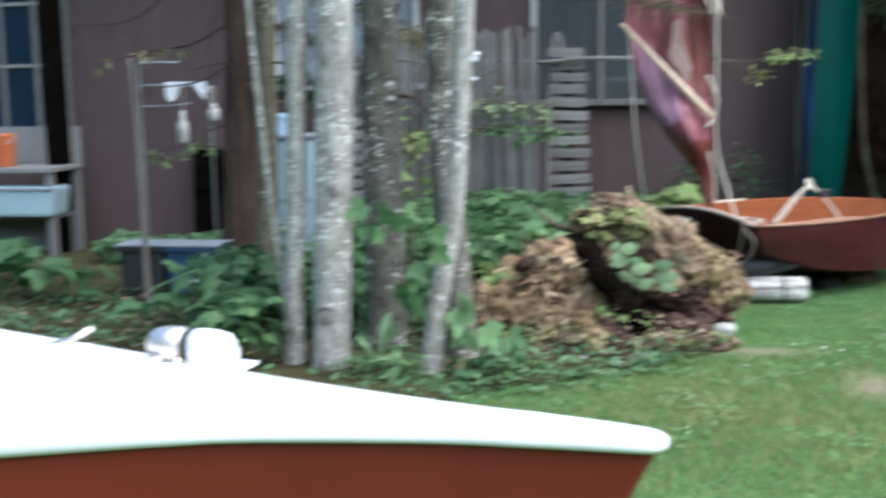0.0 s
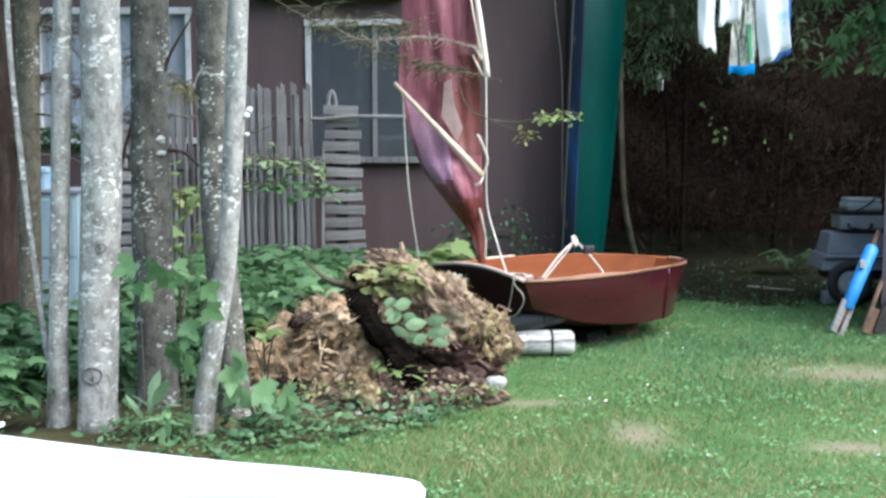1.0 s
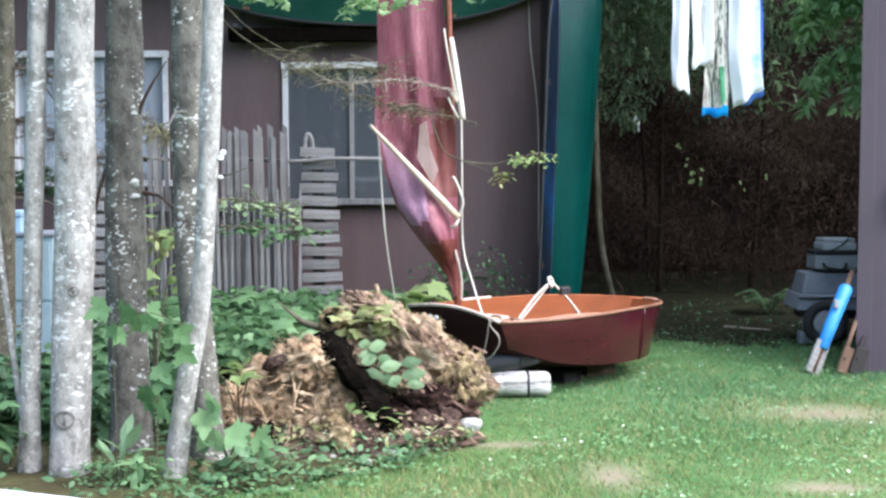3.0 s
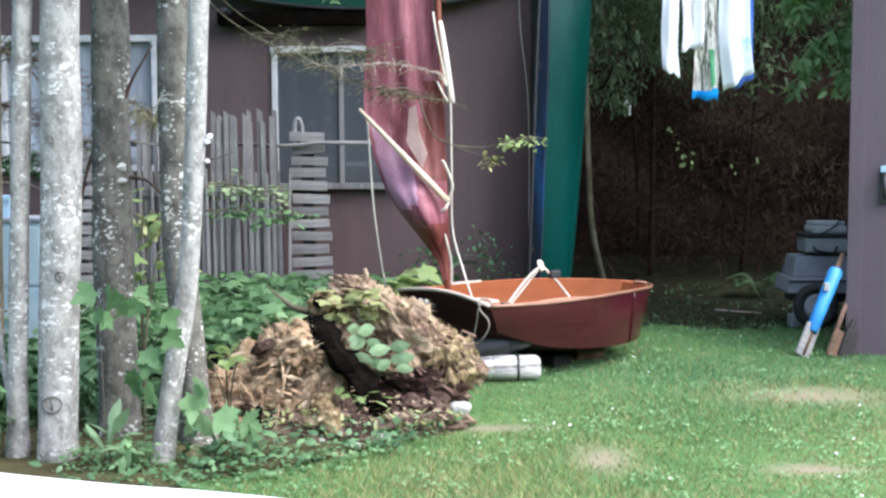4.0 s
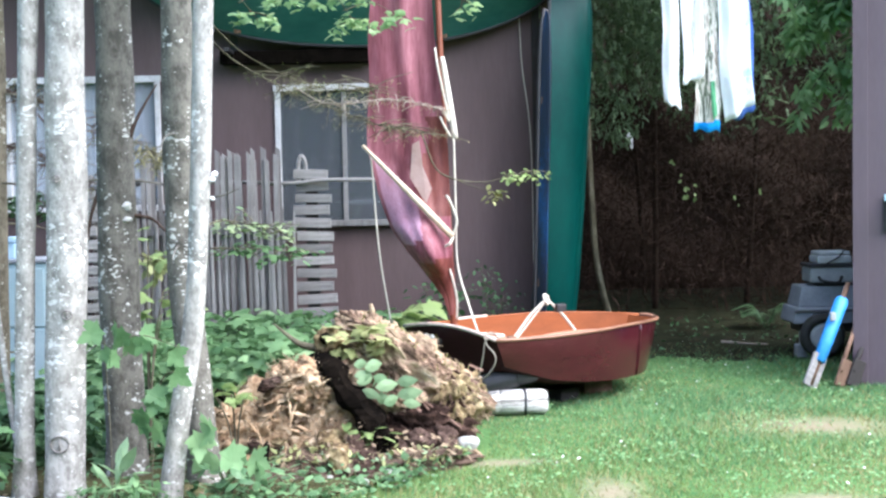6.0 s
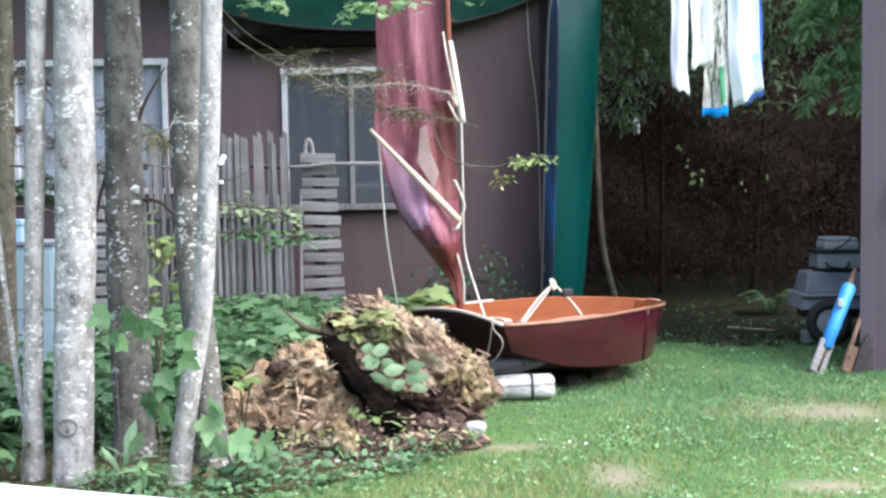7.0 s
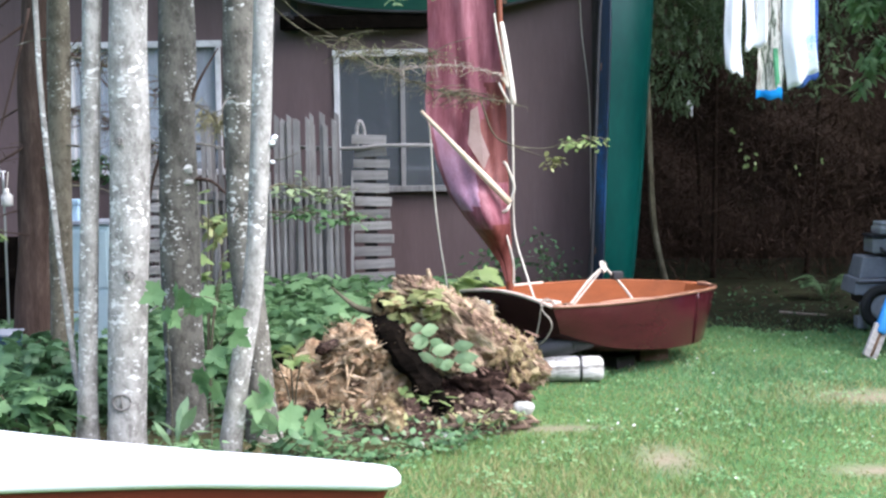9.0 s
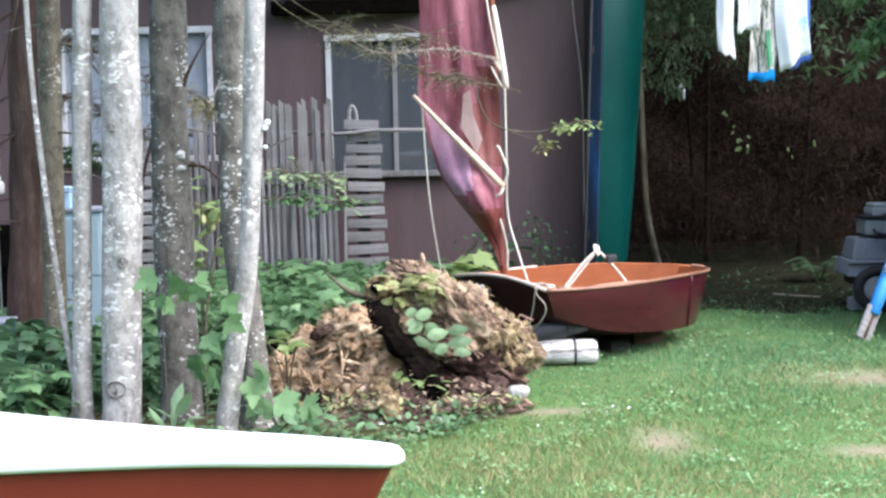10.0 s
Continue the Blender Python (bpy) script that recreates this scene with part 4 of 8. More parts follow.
# ---- cedar hedge behind ----
def build_hedge():
    h = thing("cedar_hedge", pose(4.0, 15.0, 0), "brown cedar hedge, bare inside with shade in its colour, green above", "hedge")
    g = np.random.default_rng(31)
    rnd = random.Random(31)
    sets = []
    for _ in range(9):
        x, y = rnd.uniform(-3.6, 6.5), rnd.uniform(-1.1, 2.6)
        lean = rnd.uniform(-0.25, 0.25)
        pts = [(x, y, -0.05), (x + lean * 0.4, y, 1.2), (x + lean, y + 0.1, 3.4), (x + lean * 1.2, y + 0.1, 5.5)]
        sets.append(tube(smooth_line(pts, 4), [0.036 - 0.002 * k for k in range(13)], 6))
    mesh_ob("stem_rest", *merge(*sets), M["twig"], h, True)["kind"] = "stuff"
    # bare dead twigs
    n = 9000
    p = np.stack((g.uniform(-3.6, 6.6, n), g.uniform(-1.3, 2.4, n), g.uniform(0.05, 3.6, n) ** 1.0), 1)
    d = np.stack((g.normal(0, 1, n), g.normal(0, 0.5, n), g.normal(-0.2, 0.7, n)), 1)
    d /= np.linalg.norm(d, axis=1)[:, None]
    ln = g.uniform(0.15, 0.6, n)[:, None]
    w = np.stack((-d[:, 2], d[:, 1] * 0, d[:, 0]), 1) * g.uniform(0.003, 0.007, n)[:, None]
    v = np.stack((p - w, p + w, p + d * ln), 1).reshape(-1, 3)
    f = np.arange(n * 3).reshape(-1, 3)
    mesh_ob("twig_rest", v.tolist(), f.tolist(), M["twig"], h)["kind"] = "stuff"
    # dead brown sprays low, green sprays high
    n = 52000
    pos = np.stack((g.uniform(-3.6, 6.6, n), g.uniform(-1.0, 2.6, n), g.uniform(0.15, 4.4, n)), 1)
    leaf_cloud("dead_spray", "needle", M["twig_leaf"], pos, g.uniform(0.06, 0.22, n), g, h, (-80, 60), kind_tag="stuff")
    n = 24000
    pos = np.stack((g.uniform(-3.6, 6.6, n), g.uniform(-1.7, 2.0, n), g.uniform(2.1, 6.8, n)), 1)
    low = 2.5 + 0.5 * np.sin(pos[:, 0] * 2.3) + 0.3 * np.sin(pos[:, 0] * 5.1 + 1)
    pos = pos[pos[:, 2] > low]
    n = len(pos)
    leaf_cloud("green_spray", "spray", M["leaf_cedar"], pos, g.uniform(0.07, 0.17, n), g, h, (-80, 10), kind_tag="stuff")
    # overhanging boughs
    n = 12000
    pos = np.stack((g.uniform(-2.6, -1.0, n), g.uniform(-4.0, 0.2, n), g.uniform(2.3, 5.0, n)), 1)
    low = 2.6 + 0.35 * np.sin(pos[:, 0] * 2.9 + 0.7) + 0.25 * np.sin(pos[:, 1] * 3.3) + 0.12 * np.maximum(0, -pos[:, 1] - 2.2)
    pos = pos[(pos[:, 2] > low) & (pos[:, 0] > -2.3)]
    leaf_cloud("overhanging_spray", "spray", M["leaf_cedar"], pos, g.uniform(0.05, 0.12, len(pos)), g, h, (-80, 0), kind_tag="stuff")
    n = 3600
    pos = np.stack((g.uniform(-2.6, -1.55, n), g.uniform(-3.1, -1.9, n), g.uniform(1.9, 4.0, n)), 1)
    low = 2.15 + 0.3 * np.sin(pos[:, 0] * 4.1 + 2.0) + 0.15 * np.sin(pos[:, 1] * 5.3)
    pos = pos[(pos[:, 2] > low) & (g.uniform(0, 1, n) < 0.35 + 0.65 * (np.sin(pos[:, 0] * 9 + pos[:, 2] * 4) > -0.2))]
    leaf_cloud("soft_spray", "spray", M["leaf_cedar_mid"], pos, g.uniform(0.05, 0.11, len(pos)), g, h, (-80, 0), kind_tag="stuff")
    # dark sheet fills the gaps; the depth's shade is put into its colour
    bank = thing("brush_bank", pose(5.0, 17.5, 0), "dark sheet of brush behind the hedge, deep shade in its colour", "brush", kind="structure")
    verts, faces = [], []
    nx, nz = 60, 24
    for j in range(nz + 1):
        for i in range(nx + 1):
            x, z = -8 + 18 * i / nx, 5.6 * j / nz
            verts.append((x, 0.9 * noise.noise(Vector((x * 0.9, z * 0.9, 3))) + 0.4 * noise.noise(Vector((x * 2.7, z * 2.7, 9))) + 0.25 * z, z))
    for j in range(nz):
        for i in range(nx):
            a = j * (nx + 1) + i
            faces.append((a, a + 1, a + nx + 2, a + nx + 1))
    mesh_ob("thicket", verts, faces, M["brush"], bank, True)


build_hedge()


def build_cedar_boughs():
    """Drooping leafy boughs beside the shed, light put into their bright leaf colour."""
    t = thing("ash_tree", pose(4.3, 11.6, 0), "leafy tree with bright green drooping boughs by the shed", "tree", "trees")
    g = np.random.default_rng(41)
    mesh_ob("trunk", *tube(smooth_line([(0, 0, -0.05), (0.02, 0, 2), (0, 0, 6.5)], 8), [0.1 - 0.004 * k for k in range(17)], 10, 0.1, 2), M["bark_brown"], t, True)
    rnd = random.Random(41)
    pos = []
    for k in range(28):
        z = 2.45 + 1.8 * (k / 27) ** 1.1
        a = rnd.uniform(math.pi * 1.0, math.pi * 1.5)
        ln = rnd.uniform(0.45, 1.1)
        d = np.array((math.cos(a), math.sin(a), 0))
        line = smooth_line([np.array((0, 0, z)), d * ln * 0.6 + np.array((0, 0, z + 0.12)), d * ln + np.array((0, 0, z - 0.3))], 6)
        mesh_ob("bough", *tube(line, [0.016 - 0.001 * i for i in range(len(line))], 5), M["bark_brown"], t, True)
        for p in line[3:]:
            for _ in range(2):
                q = p + g.normal(0, 0.07, 3)
                e = q + np.array((g.normal(0, 0.1), g.normal(0, 0.1), -0.12))
                for w in np.linspace(0, 1, 12):
                    pos.append(q + (e - q) * w + g.normal(0, 0.025, 3))
    pos = np.array(pos)
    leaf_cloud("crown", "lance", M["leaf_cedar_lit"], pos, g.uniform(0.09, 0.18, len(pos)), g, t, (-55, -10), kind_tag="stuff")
    # unseen upper crown over the shed and the far end of the lawn, added to shade them
    tips = []
    for k in range(16):
        a = 2 * math.pi * k / 16 + rnd.uniform(-0.2, 0.2)
        ln, z = rnd.uniform(1.2, 3.0), rnd.uniform(4.6, 6.0)
        line = smooth_line([(0, 0, z), (math.cos(a) * ln * 0.5, math.sin(a) * ln * 0.5, z + 0.5), (math.cos(a) * ln, math.sin(a) * ln, z + 0.5)], 5)
        mesh_ob("limb", *tube(line, [0.05 - 0.0035 * i for i in range(len(line))], 6), M["bark_brown"], t, True)
        tips += line[3:]
    tips = np.array(tips)
    top = tips[g.integers(0, len(tips), 4500)] + g.normal(0, 0.45, (4500, 3))
    top[:, 2] = np.maximum(top[:, 2], 4.75 + 0.3 * np.sin(top[:, 0] * 3))
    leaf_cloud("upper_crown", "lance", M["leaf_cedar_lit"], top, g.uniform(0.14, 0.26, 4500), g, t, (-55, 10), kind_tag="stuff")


build_cedar_boughs()
# leaf flecks added where light comes through gaps in the hedge
for lx, lz, cnt in ((2.5, 1.78, 3), (2.58, 1.6, 2), (2.64, 1.4, 6), (2.74, 1.4, 3), (3.18, 1.33, 2), (3.42, 1.42, 2)):
    tw = thing("hedge_sprig", pose(lx, 13.3, lz), "small yellow-green leaves standing in for light through the hedge", "sprig", "hedge sprigs")
    gs = np.random.default_rng(int(lx * 100))
    mesh_ob("stem", *tube(smooth_line([(0.02, 0.5, -0.15), (0.0, 0.15, 0.0), (0, 0, 0.03)], 4), 0.004, 5), M["twig"], tw, True)
    leaf_parts(tw, "oval", M["leaf_lime"], [(gs.normal(0, 0.02), gs.uniform(-0.03, 0.02), gs.normal(0, 0.04), gs.uniform(0.04, 0.07), gs.uniform(-120, -60), gs.uniform(-50, 50), gs.uniform(-40, 40)) for _ in range(cnt)])
# pale lumps added in place of a bright gap through the hedge
rag = thing("pale_rag", pose(2.08, 13.6, 2.0), "small pale lump added for a bright gap in the hedge twigs", "rag")
part("cloth", lump(0.05, 3, 0.35, 1.4, 3.0, (0.8, 0.3, 1.2), 3), M["cloth_white"], rag, "", True)
part("cloth_tail", lump(0.025, 3, 0.35, 1.4, 6.0, (0.6, 0.3, 1.5), 3), M["cloth_white"], rag, "", True, pose(0.02, 0, -0.08))


# ---- sailing dinghy on the lawn ----
def curve(table, u):
    """Smooth curve through a table of stations."""
    xs, ys = [a for a, _ in table], [b for _, b in table]
    k = max(0, min(len(xs) - 2, int(np.searchsorted(xs, u)) - 1))

    def slope(i):
        a, b = max(0, i - 1), min(len(xs) - 1, i + 1)
        return (ys[b] - ys[a]) / (xs[b] - xs[a])

    h = xs[k + 1] - xs[k]
    t = min(1.0, max(0.0, (u - xs[k]) / h))
    return ys[k] * (2 * t ** 3 - 3 * t * t + 1) + ys[k + 1] * (3 * t * t - 2 * t ** 3) + h * (slope(k) * (t ** 3 - 2 * t * t + t) + slope(k + 1) * (t ** 3 - t * t))


HALF = [(0, 0.56), (0.3, 0.6), (0.7, 0.61), (1.05, 0.56), (1.4, 0.44), (1.65, 0.305), (1.78, 0.19), (1.85, 0.07)]
SHEER = [(0, 0.528), (0.4, 0.522), (0.8, 0.528), (1.2, 0.532), (1.6, 0.52), (1.85, 0.507)]
CHINE = [(0, 0.345), (0.2, 0.29), (0.5, 0.22), (0.9, 0.17), (1.4, 0.15), (1.65, 0.16), (1.85, 0.2)]
BOTTOM = [(0, 0.235), (0.4, 0.14), (0.9, 0.086), (1.4, 0.086), (1.65, 0.1), (1.85, 0.15)]


def build_dinghy():
    b = thing("sailing_dinghy", pose(0.05, 8.5, 0, 0, 0, 34), "small red-brown wooden sailing dinghy propped on the lawn", "boat")
    nu = 24

    def rake(u):
        return 0.13 * (1 - u / 0.5) if u < 0.5 else -0.15 * ((u - 1.25) / 0.6) ** 1.6 if u > 1.25 else 0.0

    def side_row(u, inset):
        """Rim down to the chine, near side."""
        hb, zs, zc = curve(HALF, u) - inset, curve(SHEER, u), curve(CHINE, u) + inset * 0.6
        low = max(0.3, (zc - curve(BOTTOM, u)) / max(0.01, zs - curve(BOTTOM, u)))
        out = []
        for k in range(7):
            s = k / 6
            out.append((u + rake(u) * s * (1 - 0.55 * low), -hb * (1 - 0.09 * s ** 1.5), zs + (zc - zs) * s))
        return out

    def bottom_row(u, inset):
        """Chine to chine across the keel."""
        a = side_row(u, inset)[-1]
        zk = curve(BOTTOM, u) + inset
        out = []
        for k in range(9):
            y = a[1] * (1 - k / 4)
            t = 1 - abs(y / a[1])
            out.append((a[0] + (u + rake(u) - a[0]) * t ** 0.7, y, a[2] + (zk - a[2]) * t ** 0.75))
        return out

    def section(u, inset):
        a = side_row(u, inset)
        return a + bottom_row(u, inset)[1:-1] + [(x, -y, z) for x, y, z in a[::-1]]

    def skin(row, inset, u0, u1):
        verts, faces = [], []
        for i in range(nu + 1):
            verts += row(u0 + (u1 - u0) * i / nu, inset)
        m = len(verts) // (nu + 1)
        for i in range(nu):
            for j in range(m - 1):
                a = i * m + j
                faces.append((a, a + m, a + m + 1, a + 1))
        return verts, faces, m

    v, f, m = skin(side_row, 0.0, 0.0, 1.85)
    mesh_ob("hull_side", v, f, M["hull_brown"], b, True)
    mesh_ob("hull_side", [(x, -y, z) for x, y, z in v], [q[::-1] for q in f], M["hull_brown"], b, True)
    # bottom takes the dark maroon, painting the shade under the hull
    vb, fb, mb = skin(bottom_row, 0.0, 0.0, 1.85)
    mesh_ob("hull_bottom", vb, fb, M["hull_dark"], b, True, "dark maroon hull bottom, underside shade in its colour")
    rims = [[v[i * m] for i in range(nu + 1)], [(v[i * m][0], -v[i * m][1], v[i * m][2]) for i in range(nu + 1)]]
    vi, fi, mi = skin(section, 0.018, 0.02, 1.83)
    mesh_ob("inside", vi, [q[::-1] for q in fi], M["hull_inside"], b, True, "orange-brown painted inside")
    # transoms, the broad one crowned
    for u, mt, nm, crown in ((0.0, M["hull_dark"], "transom", 0.05), (1.85, M["hull_brown"], "stem_board", 0.004)):
        ring = section(u, 0.0)
        hb = abs(ring[0][1])
        arc = [(ring[0][0], hb * (1 - 2 * k / 12), ring[0][2] + crown * math.sin(math.pi * k / 12)) for k in range(1, 12)]
        n = len(ring) + len(arc)
        s = -1 if u == 0 else 1
        outer = [(x + 0.002 * s, y, z) for x, y, z in ring + arc]
        inner = [(x - 0.02 * s, y * 0.98, z) for x, y, z in ring + arc]
        faces = [tuple(range(n)), tuple(range(2 * n - 1, n - 1, -1))] + [(k, n + k, n + (k + 1) % n, (k + 1) % n) for k in range(n)]
        mesh_ob(nm, outer + inner, faces, mt, b, False, "dark maroon transom board" if u == 0 else "")
        mesh_ob("rim_cap", *tube([(ring[0][0], -hb, ring[0][2] + 0.006)] + [(x, -y, z + 0.006) for x, y, z in arc] + [(ring[0][0], hb, ring[0][2] + 0.006)], 0.013, 6), M["gunwale"] if u == 0 else M["thwart"], b, True, "worn rim of the end board")
    for j, rim in enumerate(rims):
        mesh_ob("gunwale", *tube([(x, y, z + 0.004) for x, y, z in rim], 0.012, 8), M["gunwale_brown"] if j == 0 else M["hull_inside"], b, True, "worn brown gunwale strip")
    mesh_ob("gunwale_cap", *tube([(x, y, z + 0.016) for x, y, z in rims[1][6:11]], 0.012, 6), M["gunwale"], b, True, "pale worn end of the gunwale")
    for u in (0.035, 1.8):
        ring = section(u, 0.02)
        n = len(ring)
        thick = [(x + 0.008 * (1 if u < 1 else -1), y, z) for x, y, z in ring]
        mesh_ob("end_lining", ring + thick, [tuple(range(n)), tuple(range(2 * n - 1, n - 1, -1))] + [(k, n + k, n + (k + 1) % n, (k + 1) % n) for k in range(n)], M["hull_inside"], b, False, "orange-brown inner end lining")
    # seats, centre case and floor
    part("thwart", boxes((0.62, 0.84, -0.56, 0.56, 0.37, 0.395), bevel=0.006), M["thwart"], b, "worn tan seat board")
    part("side_bench", boxes((0.86, 1.3, 0.2, 0.42, 0.36, 0.38), bevel=0.006), M["thwart"], b, "worn tan bench")
    part("side_bench", boxes((0.86, 1.3, -0.42, -0.22, 0.36, 0.38), bevel=0.006), M["thwart"], b, "worn tan bench")
    deck_line = [(u, curve(HALF, u) - 0.03, curve(SHEER, u) - 0.022) for u in np.linspace(0.4, 1.14, 12)]
    dv = [(u, -h, z) for u, h, z in deck_line] + [(u, -h + 0.34 * (1 - ((i - 5.5) / 7.5) ** 2), z - 0.012) for i, (u, h, z) in enumerate(deck_line)]
    dv += [(x, y, z - 0.014) for x, y, z in dv]
    df = [(i, i + 1, i + 13, i + 12) for i in range(11)] + [(24 + i, 36 + i, 37 + i, 25 + i) for i in range(11)] + [(12 + i, 13 + i, 37 + i, 36 + i) for i in range(11)]
    mesh_ob("side_deck", dv, df, M["thwart"], b, False, "worn pinkish tan side deck")
    part("mast_step", boxes((0.14, 0.36, -0.52, 0.52, 0.42, 0.445), bevel=0.006), M["hull_inside"], b, "mast thwart")
    part("centre_case", boxes((0.5, 1.0, -0.03, 0.03, 0.14, 0.42), bevel=0.006), M["hull_inside"], b)
    edge_row = side_row(1.36, -0.004)
    mesh_ob("stem_edge", *tube(edge_row, [0.006, 0.011, 0.012, 0.012, 0.011, 0.008, 0.004], 10), M["hull_brown"], b, True, "rounded glossy rib at the bow")
    # black fitting with two white caps on the transom
    ft = part("rudder_fitting", boxes((-0.035, -0.004, 0.06, 0.32, 0.455, 0.485), bevel=0.006), M["black_plastic"], b, "black fitting with white caps")
    for yy in (0.15, 0.22):
        bm = bmesh.new()
        bmesh.ops.create_uvsphere(bm, u_segments=10, v_segments=6, radius=0.02)
        part("cap", bm, M["jug"], ft, "white cap", True, pose(-0.03, yy, 0.492))
    # painter looped over the corner
    rope("painter", [(0.1, -0.5, 0.5), (0.04, -0.48, 0.57), (-0.015, -0.46, 0.56), (-0.03, -0.5, 0.5), (-0.02, -0.565, 0.45), (-0.01, -0.56, 0.39), (-0.02, -0.5, 0.31), (-0.02, -0.43, 0.275), (-0.02, -0.395, 0.29), (-0.02, -0.42, 0.36), (-0.03, -0.46, 0.44), (-0.03, -0.49, 0.53), (0.03, -0.54, 0.55)], 0.006, b, material=M["rope_tan"], label="pale rope looped over the corner")
    # bridle with its block
    rope("bridle", [(0.56, 0.02, 0.42), (0.74, 0.02, 0.6), (0.88, 0.02, 0.7)], 0.01, b)
    rope("bridle", [(0.6, 0.03, 0.42), (0.78, 0.04, 0.58), (0.90, 0.04, 0.69)], 0.008, b)
    rope("bridle", [(1.13, -0.08, 0.4), (1.03, 0.0, 0.57), (0.92, 0.06, 0.7)], 0.0095, b)
    rope("bridle", [(0.86, 0.0, 0.68), (0.88, 0.04, 0.73), (0.93, 0.06, 0.71), (0.9, 0.03, 0.66)], 0.012, b)
    part("block", boxes((0.97, 1.06, 0.0, 0.05, 0.6, 0.66), bevel=0.012), M["black_plastic"], b, "black pulley block")
    part("block", boxes((0.53, 0.59, -0.005, 0.045, 0.42, 0.46), bevel=0.012), M["wood_brown"], b, "brown wooden block")
    rope("coil", [(0.3, 0.1, 0.46), (0.45, 0.2, 0.47), (0.55, 0.1, 0.46), (0.42, 0.0, 0.47)], 0.01, b)
    return b


dinghy = build_dinghy()
to_dinghy = (Matrix.Translation((0.05, 8.5, 0)) @ Euler((0, 0, radians(34))).to_matrix().to_4x4()).inverted()


def local(pts):
    return [tuple(to_dinghy @ Vector(p)) for p in pts]


def build_rig():
    """Mast, loosely furled tan-bark sail, sprits and lines, all part of the dinghy."""
    y = 8.86
    mesh_ob("mast", *tube(local(smooth_line([(0.105, y, 0.2), (0.095, y, 0.6), (0.06, y, 1.6), (0.01, y + 0.01, 3.55)], 8)), [0.03 - 0.0004 * k for k in range(25)], 12), M["mast"], dinghy, True, "red-brown varnished mast")
    # sail: rows of height, left edge, right edge
    shape = [(0.62, 0.07, 0.10), (0.75, 0.02, 0.115), (0.9, -0.09, 0.11), (1.05, -0.2, 0.1), (1.25, -0.33, 0.09), (1.5, -0.43, 0.085), (1.8, -0.485, 0.08), (2.1, -0.482, 0.05), (2.3, -0.475, 0.025), (2.6, -0.46, -0.0), (2.9, -0.445, -0.015), (3.2, -0.43, -0.025), (3.42, -0.415, -0.03), (3.5, -0.36, -0.04)]
    zs, ls, rs = [a for a, _, _ in shape], [b for _, b, _ in shape], [c for _, _, c in shape]
    nz, nx = 90, 40
    front, back = [], []
    for j in range(nz + 1):
        z = zs[0] + (zs[-1] - zs[0]) * j / nz
        l, r = float(np.interp(z, zs, ls)), float(np.interp(z, zs, rs))
        l += 0.008 * math.sin(z * 9)
        for i in range(nx + 1):
            s = i / nx
            x = l + (r - l) * s
            drift = noise.noise(Vector((s * 1.6, 4, z * 0.7)))
            fold = 0.022 * math.sin(s * 9 + 3.2 * drift) + 0.012 * math.sin(s * 21 + z * 2.6 + 5 * drift) * (0.4 + abs(drift)) + 0.03 * noise.noise(Vector((x * 4, 1, z * 2.2)))
            belly = -0.24 * math.sin(math.pi * s) ** 0.8 * math.exp(-((z - 1.06) / (0.3 if z > 1.06 else 0.16)) ** 2)
            p = Vector((x, y - 0.045 + fold * min(1, (z - 0.55) * 1.5) * (0.45 if z < 1.7 else 1) + belly, z))
            front.append(tuple(to_dinghy @ p))
            back.append(tuple(to_dinghy @ (p + Vector((0, 0.004, 0)))))
    w = nx + 1
    faces = [(j * w + i, j * w + i + 1, (j + 1) * w + i + 1, (j + 1) * w + i) for j in range(nz) for i in range(nx)]
    o = len(front)
    faces += [(d + o, c + o, b2 + o, a + o) for a, b2, c, d in faces]
    sail = mesh_ob("sail", front + back, faces, M["sail"], dinghy, True, "dull wine-red sail hanging in loose folds")
    sail.data.materials.append(M["sail_sheen"])
    sail.data.materials.append(M["sail_deep"])
    for p in sail.data.polygons:
        k = p.vertices[0] % o
        z, s = zs[0] + (zs[-1] - zs[0]) * (k // w) / nz, (k % w) / nx
        x = float(np.interp(z, zs, ls)) * (1 - s) + float(np.interp(z, zs, rs)) * s
        # cloth below the boom takes the lilac that paints its sky sheen
        if 1.08 + 0.35 * (x + 0.3) < z < 1.79 - 1.05 * (x + 0.48) and x < -0.11 - 0.2 * (z - 1.2) and s > 0.04:
            p.material_index = 1
        elif x > -0.05 - 0.12 * math.sin(z * 5) ** 2 and 1.3 < z < 2.02 or z < 0.98 + 0.3 * (x + 0.1):
            p.material_index = 2
    mesh_ob("boom", *tube(local(smooth_line([(-0.515, y - 0.16, 1.83), (0.1, y - 0.2, 1.185)], 6)), [0.012, 0.016, 0.018, 0.021, 0.024, 0.025, 0.023], 10), M["spar"], dinghy, True, "varnished yellow wooden spar")
    mesh_ob("sprit", *tube(local(smooth_line([(0.05, y - 0.09, 2.44), (0.092, y - 0.1, 2.15), (0.132, y - 0.1, 1.865)], 5)), [0.014, 0.019, 0.021, 0.022, 0.023, 0.023, 0.023, 0.023, 0.023, 0.022, 0.02], 10), M["sprit"], dinghy, True, "pale varnished wooden sprit")
    rope("shroud", local([(-0.46, y - 0.14, 1.76), (-0.42, y - 0.1, 1.1), (-0.35, y + 0.02, 0.55)]), 0.007, dinghy)
    rope("halyard", local([(0.12, y - 0.11, 1.9), (0.125, y - 0.12, 1.4), (0.13, y - 0.1, 0.99), (0.2, y - 0.25, 0.72), (0.27, y - 0.4, 0.5)]), 0.008, dinghy)
    rope("halyard", local([(0.0, y - 0.1, 2.5), (0.03, y - 0.14, 2.3), (0.09, y - 0.12, 2.0), (0.06, y - 0.13, 2.06)]), 0.008, dinghy)
